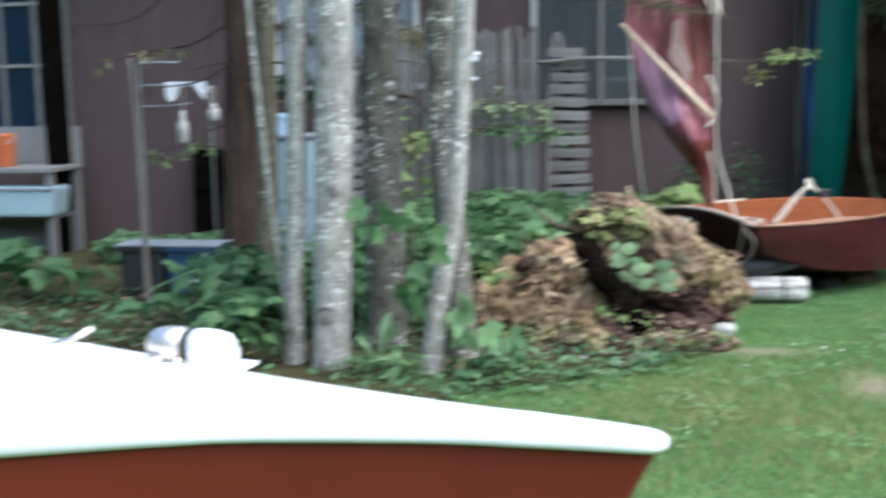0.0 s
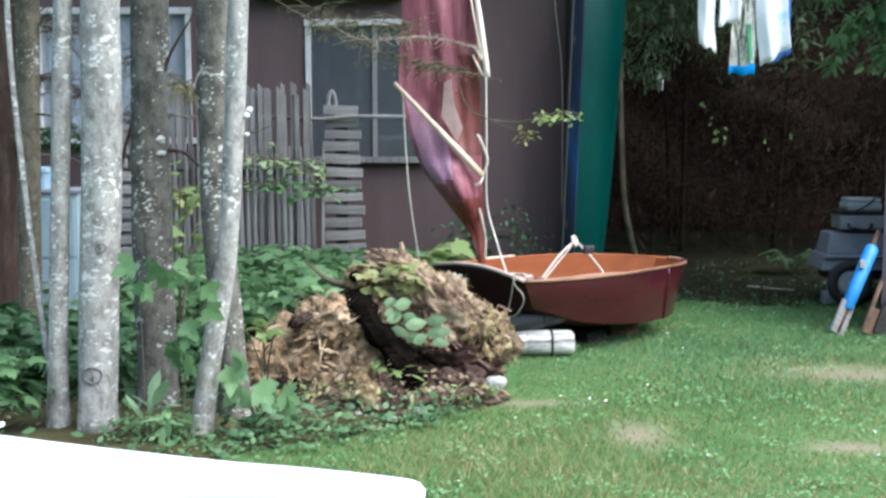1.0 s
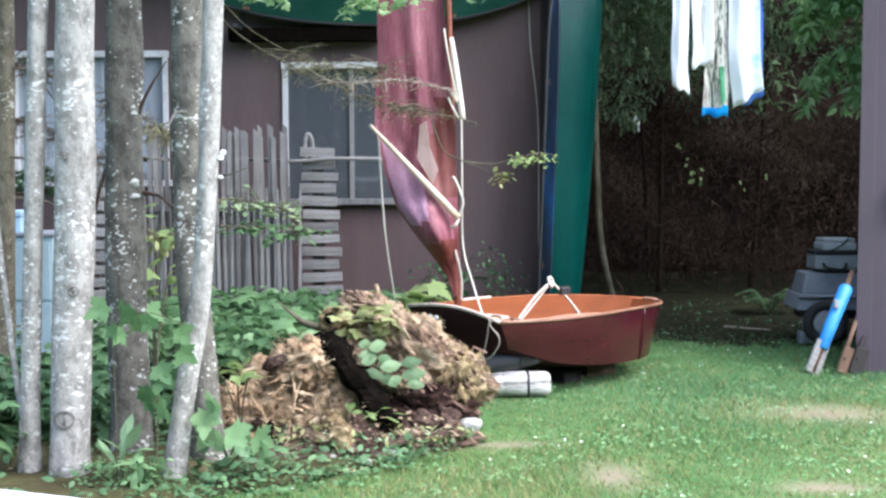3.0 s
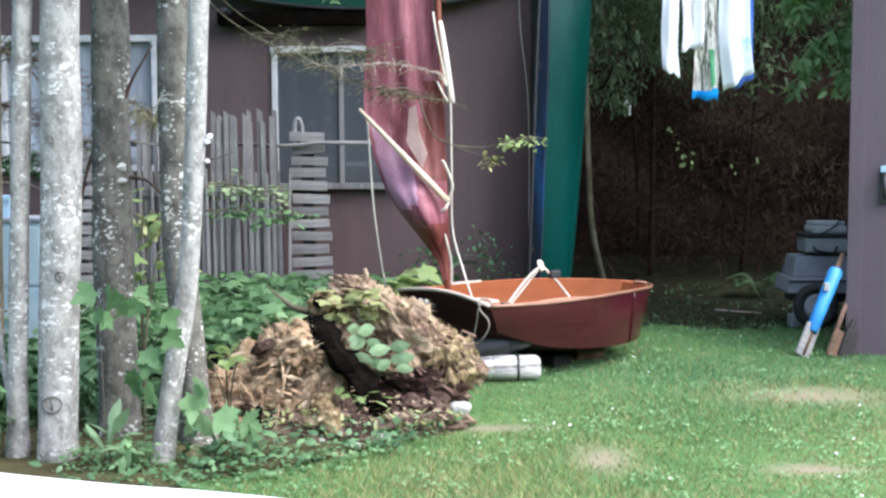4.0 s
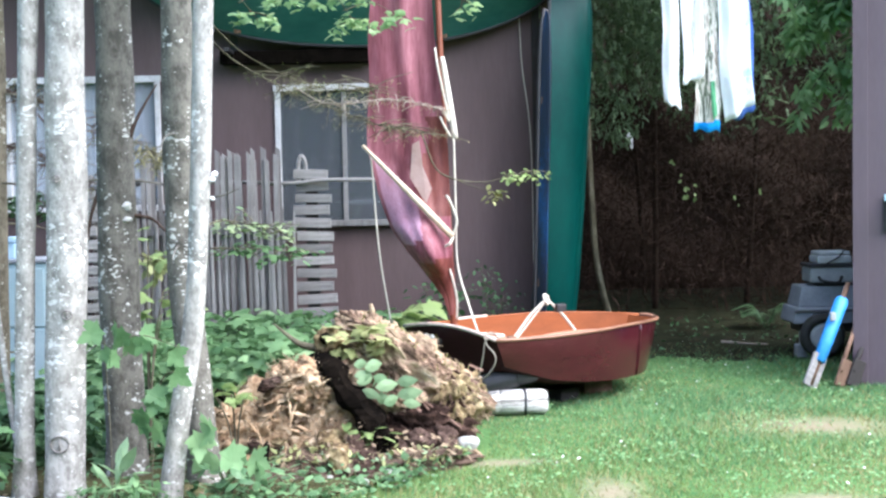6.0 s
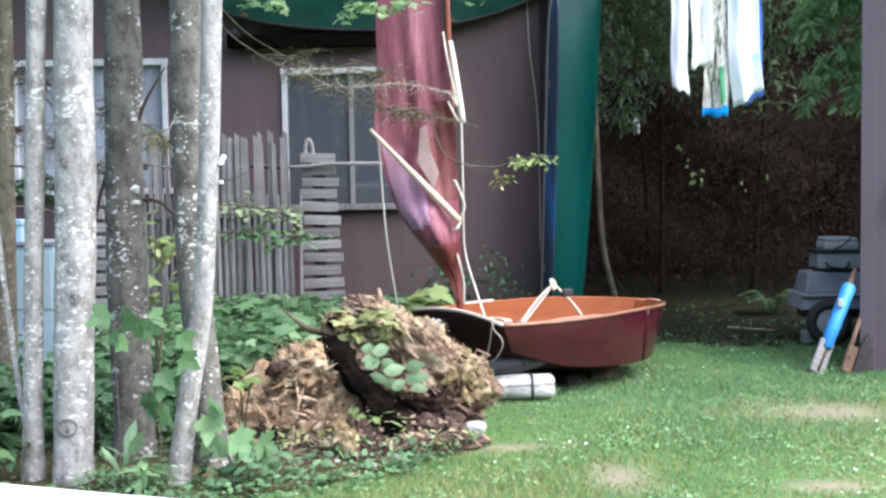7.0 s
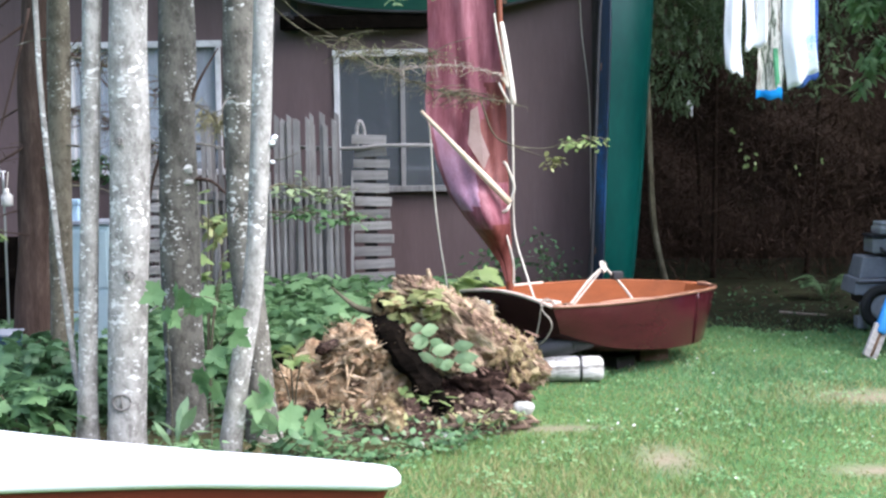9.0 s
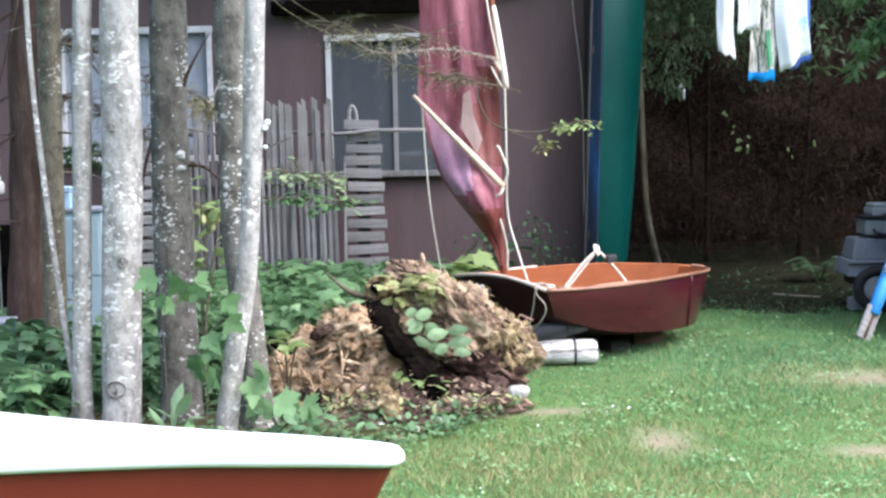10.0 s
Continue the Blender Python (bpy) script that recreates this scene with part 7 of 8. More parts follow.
# ---- undergrowth ----
def sapling(name, x, y, stems, kind, material, label, seed, size=(0.1, 0.16), per=7, category="sapling", group="saplings", tilt=(-45, 10), spread=0.1):
    """A few thin bent stems, with leaves that can be told apart."""
    t = thing(name, pose(x, y, 0), label, category, group)
    g = np.random.default_rng(seed)
    for tip in stems:
        tip = np.array(tip, float)
        mid = tip * np.array((0.35, 0.35, 0.6))
        line = smooth_line([(0, 0, -0.02), tuple(mid), tuple(tip)], 6)
        mesh_ob("stem", *tube(line, [0.007 - 0.0003 * k for k in range(len(line))], 5), M["bark_moss"], t, True)
        rows = []
        for k in range(per):
            p = line[min(len(line) - 1, len(line) - 1 - k // 4)] + g.normal(0, spread, 3) * np.array((1, 0.7, 0.55))
            rows.append((p[0], p[1], max(0.03, p[2]), g.uniform(*size), g.uniform(*tilt), g.uniform(-30, 30), g.uniform(0, 360)))
        leaf_parts(t, kind, material, rows)
    return t


def leafy_twig(name, x, y, label, stems, leaves, material, seed, size, category="sapling", group="saplings"):
    """Thin bent stems and single leaves that hang with their faces outwards: leaf x, y, z."""
    t = thing(name, pose(x, y, 0), label, category, group)
    g = np.random.default_rng(seed)
    for line in stems:
        line = smooth_line(line, 6)
        mesh_ob("stem", *tube(line, [0.0038 - 0.002 * k / len(line) for k in range(len(line))], 5), M["bark_moss"], t, True)
    leaf_parts(t, "maple", material, [(lx, ly + g.uniform(-0.04, 0.04), lz, g.uniform(*size), g.uniform(-115, -50), g.uniform(-60, 60), g.uniform(-70, 70)) for lx, ly, lz in leaves])
    return t


leafy_twig("maple_sapling", -1.6, 6.0, "young maple sapling with a level spray of broad leaves",
           [[(0, 0, -0.02), (0.0, 0, 0.4), (-0.015, 0, 0.84)], [(-0.01, 0, 0.76), (0.15, -0.03, 0.86), (0.36, -0.05, 0.8)], [(-0.01, 0, 0.7), (0.1, -0.05, 0.78)]],
           [(-0.02, -0.05, 0.9), (0.06, -0.05, 0.92), (0.1, -0.06, 0.88), (0.0, -0.07, 0.8), (0.06, -0.07, 0.77), (0.18, -0.05, 0.89), (0.2, -0.06, 0.84), (0.28, -0.05, 0.84), (0.33, -0.06, 0.79), (0.1, -0.02, 0.83)], M["leaf_maple"], 1, (0.09, 0.135))
leafy_twig("maple_sapling", -1.42, 6.0, "low maple sapling with a few hanging leaves between trunks",
           [[(0, 0.02, -0.02), (0.02, 0.02, 0.3), (0.03, 0, 0.58)], [(0.03, 0, 0.55), (0.1, -0.03, 0.66), (0.15, -0.04, 0.68)]],
           [(0.15, -0.05, 0.68), (0.04, -0.05, 0.6), (0.06, -0.05, 0.56), (-0.03, -0.05, 0.5), (0.0, -0.06, 0.47), (0.035, -0.06, 0.42)], M["leaf_maple"], 2, (0.11, 0.15))
leafy_twig("maple_sapling", -1.05, 6.15, "leafy maple seedlings at the lawn edge",
           [[(0, 0, -0.02), (-0.03, 0, 0.2), (-0.09, -0.05, 0.44)], [(0, 0, -0.02), (0.03, -0.02, 0.15), (0.08, -0.08, 0.3)], [(0, 0, 0), (0.1, 0, 0.1), (0.16, -0.05, 0.24)]],
           [(-0.1, -0.08, 0.45), (-0.06, -0.1, 0.4), (-0.12, -0.08, 0.36), (0.06, -0.12, 0.28), (0.02, -0.14, 0.3), (0.12, -0.12, 0.24), (-0.03, -0.1, 0.22), (0.16, -0.1, 0.2), (-0.1, -0.06, 0.26)], M["leaf_deep"], 3, (0.12, 0.18))
sapling("broadleaf_weed", -1.05, 6.02, [(-0.12, -0.05, 0.14), (0.08, -0.05, 0.13), (0.0, -0.1, 0.1), (0.18, 0.0, 0.1), (-0.03, 0.0, 0.2)], "broad", M["leaf_fern"], "low bushy green weed at the lawn edge", 4, (0.05, 0.09), 14, "weed", "weeds", (-40, 40), 0.06)
sapling("broadleaf_weed", -0.78, 6.25, [(-0.1, 0, 0.14), (0.08, -0.05, 0.1), (0.0, -0.1, 0.08)], "broad", M["leaf_deep"], "low leafy weed at the lawn edge", 24, (0.05, 0.09), 8, "weed", "weeds", (-40, 40), spread=0.07)
sapling("milkweed", -1.56, 5.93, [(0.02, 0, 0.2), (0.0, -0.02, 0.14)], "lance", M["leaf_ivy"], "upright weed with long pale green leaves", 5, (0.16, 0.21), 3, "weed", "weeds", (40, 85), 0.02)
sapling("broadleaf_weed", -1.47, 5.95, [(-0.02, -0.05, 0.17), (0.06, -0.06, 0.14)], "lance", M["leaf_deep"], "dark low weed with curling leaves between trunks", 6, (0.08, 0.14), 16, "weed", "weeds", (-70, 30), 0.055)
sapling("maple_sapling", -2.38, 6.1, [(-0.1, -0.05, 0.36), (0.1, -0.05, 0.4), (0.0, -0.12, 0.25), (0.16, -0.03, 0.22)], "maple", M["leaf_maple"], "low maple seedlings beside slim trunks", 7, (0.09, 0.15), 12, spread=0.1)
sapling("maple_sapling", -2.85, 6.6, [(-0.15, 0, 0.3), (0.05, -0.05, 0.34), (0.2, 0.0, 0.28)], "maple", M["leaf_maple"], "low maple seedlings in the shade", 8, (0.12, 0.18), 8, spread=0.1)
sapling("broadleaf_weed", -4.35, 7.75, [(-0.2, 0, 0.26), (0.0, -0.05, 0.3), (0.2, 0.0, 0.2)], "maple", M["leaf_maple"], "leafy green weeds before the storage tubs", 9, (0.14, 0.22), 5, "weed", "weeds", spread=0.1)
sapling("broadleaf_weed", -4.6, 7.9, [(-0.25, 0, 0.3), (0.0, -0.05, 0.36), (0.25, 0.0, 0.32)], "maple", M["leaf_maple"], "bright leafy weeds by the bench", 10, (0.14, 0.22), 9, "weed", "weeds", spread=0.13)
sapling("broadleaf_weed", -5.2, 8.4, [(-0.25, 0, 0.3), (0.0, -0.05, 0.34), (0.25, 0.0, 0.3)], "maple", M["leaf_maple"], "leafy weeds under the bench front", 11, (0.14, 0.22), 9, "weed", "weeds", spread=0.14)
sapling("rhubarb_plant", -0.22, 9.45, [(-0.2, 0, 0.5), (-0.05, -0.1, 0.56), (0.1, -0.05, 0.5), (0.05, 0.1, 0.6)], "maple", M["leaf_lime"], "bright green leafy plant behind the dinghy", 12, (0.14, 0.22), 8, "plant", "weeds", (-35, 10), 0.08)
sapling("dark_shrub", 0.0, 10.1, [(-0.12, 0, 0.72), (0.0, -0.1, 0.8), (0.12, -0.05, 0.7), (-0.05, -0.1, 0.55)], "oval", M["leaf_dark"], "dark green shrub against the cabin wall", 13, (0.05, 0.09), 60, "shrub", "shrubs", (-60, 10), 0.085)
sapling("dark_shrub", 0.42, 10.25, [(-0.08, 0, 0.86), (0.0, -0.05, 0.75), (0.1, -0.05, 0.62)], "oval", M["leaf_dark"], "thin dark green shrub against the cabin wall", 14, (0.03, 0.06), 70, "shrub", "shrubs", (-60, 10), 0.1)
sapling("maple_sapling", -1.68, 7.1, [(0.06, 0, 1.12), (0.12, -0.05, 0.98), (0.03, 0, 1.25), (0.1, -0.02, 0.85)], "maple", M["leaf_lime"], "thin sapling with yellow-green leaves behind trunks", 15, (0.08, 0.12), 5, spread=0.08)
sapling("maple_sapling", -1.12, 6.75, [(0.0, -0.1, 0.45), (-0.1, 0, 0.42), (0.07, -0.12, 0.44)], "maple", M["leaf_lime"], "small bright sapling by the rotten heap", 16, (0.07, 0.11), 4, spread=0.08)
sapling("broadleaf_weed", -0.42, 6.82, [(0.0, 0, 0.26), (0.08, -0.03, 0.2), (-0.08, 0, 0.18)], "oval", M["leaf_lime"], "small bright weed growing on the soil", 17, (0.06, 0.1), 9, "weed", "weeds", (-40, 20), 0.05)


def fern(x, y, seed, label, n=11, ln=0.5):
    t = thing("fern", pose(x, y, 0), label, "fern", "ferns")
    g = np.random.default_rng(seed)
    for k in range(n):
        a = g.uniform(0, 2 * math.pi)
        l = ln * g.uniform(0.7, 1.1)
        d = np.array((math.cos(a), math.sin(a), 0))
        line = smooth_line([(0, 0, 0), tuple(d * l * 0.45 + np.array((0, 0, l * 0.75))), tuple(d * l + np.array((0, 0, l * 0.62)))], 8)
        verts, faces = tube(line, [0.004] * len(line), 4)
        side = np.cross(d, (0, 0, 1))
        for i in range(3, len(line)):
            w = 0.11 * math.sin(math.pi * (i - 1.5) / (len(line) - 1.5)) + 0.012
            for s in (-1, 1):
                o = len(verts)
                p = np.array(line[i])
                verts += [p - d * 0.013, p + d * 0.013, p + side * s * w + d * 0.03 - np.array((0, 0, 0.02))]
                faces.append((o, o + 1, o + 2))
        mesh_ob("frond", verts, faces, M["leaf_fern"], t)


fern(-2.55, 6.75, 1, "green fern at the foot of the conifer")
fern(-2.3, 6.9, 2, "green fern among slim trunks", 9, 0.42)
fern(-2.75, 7.2, 3, "green fern in the shade by the trunks", 10, 0.45)
fern(3.3, 12.6, 5, "small fern growing before the dark hedge", 9, 0.3)


def lawn_edge(x):
    """Where the lawn ends and the soil under the trees begins."""
    return 6.0 + 0.3 * np.sin(x * 2.2) + np.maximum(0, (x + 1.1) * 0.78) - 0.75 / (1 + np.exp((x + 1.25) * 14))


def build_bed():
    """Low ground cover between the trunks and the fence, and litter along its edge."""
    g = np.random.default_rng(71)
    n = 7000
    p = np.stack((g.uniform(-4.8, 0.0, n), g.uniform(7.6, 9.9, n), np.zeros(n)), 1)
    keep = ((p[:, 0] > -2.5) | (p[:, 1] > 9.3)) & ~((p[:, 0] > -0.45) & (p[:, 1] < 9.25))
    p = p[keep]
    top = 0.2 + 0.4 * np.clip(0.5 + 0.5 * np.sin(p[:, 0] * 3.1 + 0.6 * p[:, 1]) * np.sin(p[:, 1] * 2.7), 0, 1) * np.clip((p[:, 0] + 4.2) / 1.6, 0.15, 1)
    p[:, 2] = g.uniform(0.05, 1, len(p)) ** 0.6 * top
    a = leaf_cloud("ground_cover", "maple", M["leaf_deep"], p, g.uniform(0.06, 0.15, len(p)), g, None, (-40, 15))
    tagged(a, "dense low green leafy ground cover before the fence", "ground cover", kind="stuff")
    n = 1500
    p = np.stack((g.uniform(-2.2, -0.3, n), g.uniform(7.7, 9.8, n), g.uniform(0.15, 0.6, n)), 1)
    p = p[~((p[:, 0] > -0.45) & (p[:, 1] < 9.25))]
    a = leaf_cloud("bright_cover", "maple", M["leaf_maple"], p, g.uniform(0.06, 0.13, len(p)), g, None, (-35, 10))
    tagged(a, "bright green leaf tops above the ground cover", "ground cover", kind="stuff")
    n = 3200
    p = np.stack((g.uniform(-5.6, -0.1, n), g.uniform(5.1, 8.0, n), np.zeros(n)), 1)
    edge = lawn_edge(p[:, 0]) - 0.25
    p = p[(p[:, 1] > edge) & ~((p[:, 0] > -2.2) & (p[:, 0] < -1.15) & (p[:, 1] > 5.75) & (p[:, 1] < 6.6) & (g.uniform(0, 1, n) < 0.7))]
    p[:, 2] = g.uniform(0.015, 0.1, len(p))
    a = leaf_cloud("low_weeds", "oval", M["leaf_fern"], p, g.uniform(0.03, 0.08, len(p)), g, None, (-35, 35))
    tagged(a, "small low weeds on shaded ground under the trees", "weeds", kind="stuff")
    n = 1700
    p = np.stack((g.uniform(-5.6, -0.15, n), g.uniform(5.8, 8.3, n), np.zeros(n)), 1)
    edge = 5.9 + 0.3 * np.sin(p[:, 0] * 2.2) + np.where(p[:, 0] > -1.1, (p[:, 0] + 1.1) * 0.7, 0)
    p = p[p[:, 1] > edge]
    p[:, 2] = g.uniform(0.012, 0.03, len(p))
    p = p[::2]
    a = leaf_cloud("leaf_litter", "oval", M["leaf_dry"], p, g.uniform(0.03, 0.07, len(p)), g, None, (-15, 15))
    tagged(a, "brown dry leaf litter under the trees", "leaf litter", kind="stuff")
    n = 1000
    x = g.uniform(-1.9, 0.15, n)
    y = 5.95 + 0.3 * np.sin(x * 2.2) + np.where(x > -1.1, (x + 1.1) * 0.75, 0) + g.normal(0, 0.16, n)
    a = leaf_cloud("edge_seedlings", "oval", M["leaf_maple"], np.stack((x, y, g.uniform(0.02, 0.09, n)), 1), g.uniform(0.02, 0.05, n), g, None, (-30, 30))
    tagged(a, "low pale seedlings along the lawn edge", "weeds", kind="stuff")
    n = 260
    p = np.stack((g.uniform(-1.3, 0.1, n), g.uniform(6.5, 7.0, n), g.uniform(0.08, 0.2, n)), 1)
    p[:, 2] += np.clip((p[:, 1] - 6.5) * 0.3, 0, 0.2) * (p[:, 0] < -0.4)
    a = leaf_cloud("heap_litter", "oval", M["leaf_dry"], p, g.uniform(0.02, 0.05, n), g, None, (-35, 35))
    tagged(a, "pale dry leaves strewn over the rotten heap", "leaf litter", kind="stuff")
    n = 1500
    p = np.stack((g.uniform(-3.1, -1.2, n), g.uniform(6.85, 7.7, n), np.zeros(n)), 1)
    p = p[g.uniform(0, 1, n) < np.clip((-1.0 - p[:, 0]) / 1.6, 0.25, 1)]
    p[:, 2] = g.uniform(0.03, 1, len(p)) * (0.16 + 0.3 * np.clip((-1.7 - p[:, 0]) / 0.8, 0, 1))
    a = leaf_cloud("shaded_cover", "maple", M["leaf_fern"], p, g.uniform(0.06, 0.13, len(p)), g, None, (-50, 10))
    tagged(a, "dark green leafy cover in the shade behind the trunks", "ground cover", kind="stuff")
    # shaded bare soil under the trees
    verts, faces = [], []
    for j in range(25):
        for i in range(57):
            x, y = -6.6 + 6.4 * i / 56, 5.1 + 5.4 * j / 24
            lim = float(lawn_edge(x))
            verts.append((x, max(y, lim), ground_z(x, y) + 0.012 * min(1, j / 2)))
    faces = [(j * 57 + i, j * 57 + i + 1, (j + 1) * 57 + i + 1, (j + 1) * 57 + i) for j in range(24) for i in range(56)]
    tagged(mesh_ob("soil_bed", verts, faces, M["bed"], None, True), "dark mossy soil bed under the trees", "soil", kind="structure")


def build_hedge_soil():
    """Bare soil in front of and under the hedge, its shade in the colour, and a fallen stick."""
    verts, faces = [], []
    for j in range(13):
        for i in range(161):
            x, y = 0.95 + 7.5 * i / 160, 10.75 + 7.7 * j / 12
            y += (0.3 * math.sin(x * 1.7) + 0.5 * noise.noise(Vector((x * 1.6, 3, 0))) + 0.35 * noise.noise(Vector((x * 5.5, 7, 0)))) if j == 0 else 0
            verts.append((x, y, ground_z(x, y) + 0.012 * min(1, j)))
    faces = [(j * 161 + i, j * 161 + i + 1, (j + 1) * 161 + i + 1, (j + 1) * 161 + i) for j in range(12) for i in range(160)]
    tagged(mesh_ob("hedge_soil", verts, faces, M["hedge_soil"], None, True), "bare soil under the cedar hedge, hedge shade in its near-black colour", "soil", kind="structure")
    g = np.random.default_rng(77)
    n = 900
    p = np.stack((g.uniform(1.2, 7, n), 11.4 + 3.2 * g.uniform(0, 1, n), g.uniform(0.02, 0.05, n)), 1)
    tagged(leaf_cloud("hedge_litter", "needle", M["twig_leaf"], p, g.uniform(0.05, 0.16, n), g, None, (-12, 12)), "brown dead needles and twigs under the hedge", "leaf litter", kind="stuff")
    n = 420
    p = np.stack((g.uniform(1.0, 6, n), 10.9 + 2.2 * g.uniform(0, 1, n), g.uniform(0.03, 0.16, n)), 1)
    tagged(leaf_cloud("hedge_weeds", "oval", M["leaf_dark"], p, g.uniform(0.03, 0.06, n), g, None, (-40, 30)), "sparse dark weeds before the hedge", "weeds", kind="stuff")
    s = thing("fallen_stick", pose(2.75, 11.3, 0.03), "pale bare stick lying on the lawn edge", "stick")
    mesh_ob("stick", *tube(smooth_line([(-0.2, 0.02, 0.03), (0.0, 0, 0.015), (0.22, 0.0, 0.0)], 5), [0.012 - 0.0006 * k for k in range(11)], 6, 0.4, 3), M["bark_tan"], s, True)


# near black stands in for the hedge's shade over the needle soil
M["hedge_soil"] = mat("shade_dark_needle_soil", [(0.25, (0.007, 0.008, 0.004)), (0.5, (0.016, 0.018, 0.009)), (0.75, (0.034, 0.038, 0.018))], 4, 0.95, 0, 0.7, 45)
build_hedge_soil()
M["bed"] = mat("mossy_soil", [(0.25, (0.03, 0.024, 0.014)), (0.5, (0.06, 0.055, 0.026)), (0.75, (0.10, 0.1, 0.045))], 3, 0.95, 0, 0.6, 40)
build_bed()


# ---- lawn grass ----
# yellowed zones of the lawn: centre x, y and half-widths
YELLOWED = [(1.9, 5.7, 0.8, 0.5), (2.5, 6.6, 0.5, 0.4), (0.2, 5.5, 0.5, 0.25), (2.4, 7.7, 0.8, 0.4), (0.9, 6.3, 0.3, 0.4), (1.6, 5.2, 1.4, 0.7), (2.3, 6.0, 0.9, 0.8)]


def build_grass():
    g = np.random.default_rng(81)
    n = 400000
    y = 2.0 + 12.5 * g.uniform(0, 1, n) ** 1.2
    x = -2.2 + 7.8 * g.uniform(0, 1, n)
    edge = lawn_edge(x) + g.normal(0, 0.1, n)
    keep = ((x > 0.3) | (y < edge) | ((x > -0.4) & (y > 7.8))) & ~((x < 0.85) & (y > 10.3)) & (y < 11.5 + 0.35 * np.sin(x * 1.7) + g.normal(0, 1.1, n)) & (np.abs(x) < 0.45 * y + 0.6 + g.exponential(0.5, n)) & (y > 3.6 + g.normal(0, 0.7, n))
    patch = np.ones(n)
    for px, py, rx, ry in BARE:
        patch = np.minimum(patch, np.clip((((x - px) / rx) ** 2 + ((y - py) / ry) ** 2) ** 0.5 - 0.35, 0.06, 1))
    # grass thins towards the hedge, baring the soil darkened as shade
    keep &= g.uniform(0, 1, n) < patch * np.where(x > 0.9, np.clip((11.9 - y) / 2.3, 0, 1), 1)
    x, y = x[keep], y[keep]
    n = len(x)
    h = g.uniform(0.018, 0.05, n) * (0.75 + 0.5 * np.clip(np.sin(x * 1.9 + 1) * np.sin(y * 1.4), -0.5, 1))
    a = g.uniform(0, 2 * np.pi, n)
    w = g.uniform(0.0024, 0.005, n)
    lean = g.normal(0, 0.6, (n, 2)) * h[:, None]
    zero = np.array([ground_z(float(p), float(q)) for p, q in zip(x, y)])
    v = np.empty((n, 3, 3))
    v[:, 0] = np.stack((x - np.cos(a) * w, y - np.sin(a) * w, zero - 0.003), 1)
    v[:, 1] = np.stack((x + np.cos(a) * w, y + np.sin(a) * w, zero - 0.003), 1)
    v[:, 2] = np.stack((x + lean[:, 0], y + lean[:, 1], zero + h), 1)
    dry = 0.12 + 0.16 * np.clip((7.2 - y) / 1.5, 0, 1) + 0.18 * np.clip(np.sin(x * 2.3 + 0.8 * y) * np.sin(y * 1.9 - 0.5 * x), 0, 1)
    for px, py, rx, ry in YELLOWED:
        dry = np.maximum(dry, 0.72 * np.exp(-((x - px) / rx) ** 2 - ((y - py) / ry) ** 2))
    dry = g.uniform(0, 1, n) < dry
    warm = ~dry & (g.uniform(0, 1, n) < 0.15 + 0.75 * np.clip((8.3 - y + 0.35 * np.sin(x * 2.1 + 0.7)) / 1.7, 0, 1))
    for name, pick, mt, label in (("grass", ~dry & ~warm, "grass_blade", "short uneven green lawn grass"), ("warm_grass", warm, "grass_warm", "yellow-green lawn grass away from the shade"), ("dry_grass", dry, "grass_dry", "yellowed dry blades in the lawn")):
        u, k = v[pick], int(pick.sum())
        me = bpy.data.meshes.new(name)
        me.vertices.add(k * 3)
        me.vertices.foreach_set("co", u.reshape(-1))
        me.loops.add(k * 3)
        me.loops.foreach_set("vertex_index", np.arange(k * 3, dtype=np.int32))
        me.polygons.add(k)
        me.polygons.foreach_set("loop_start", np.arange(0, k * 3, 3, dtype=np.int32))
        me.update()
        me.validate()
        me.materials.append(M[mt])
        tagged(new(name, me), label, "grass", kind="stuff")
    n = 210
    y = 5.2 + 6.5 * g.uniform(0, 1, n) ** 1.3
    x = -1.0 + 6 * g.uniform(0, 1, n)
    edge = 5.7 + np.where(x > -1.1, (x + 1.1) * 0.75, 0)
    keep = (x > 0.4) | (y < edge)
    x, y = x[keep], y[keep]
    n = len(x)
    p = np.stack((x, y, g.uniform(0.025, 0.05, n)), 1)
    tagged(leaf_cloud("clover_flowers", "oval", M["clover"], p, g.uniform(0.01, 0.022, n), g, None, (-30, 30)), "tiny white clover heads in the lawn", "clover", kind="stuff")
    c = 300
    cy = 5.0 + 5.6 * g.uniform(0, 1, c) ** 1.2
    cx = -0.9 + 5.5 * g.uniform(0, 1, c)
    keep = (cx > 0.5) | (cy < 5.5 + np.where(cx > -1.1, (cx + 1.1) * 0.75, 0))
    cx, cy = cx[keep], cy[keep]
    k = g.integers(0, len(cx), 6500)
    x, y = cx[k] + g.normal(0, 0.07, 6500), cy[k] + g.normal(0, 0.05, 6500)
    p = np.stack((x, y, g.uniform(0.02, 0.05, 6500)), 1)
    tagged(leaf_cloud("clover_leaves", "oval", M["leaf_clover"], p, g.uniform(0.012, 0.03, 6500), g, None, (-25, 25)), "clumps of small clover leaves in the lawn", "clover", kind="stuff")


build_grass()


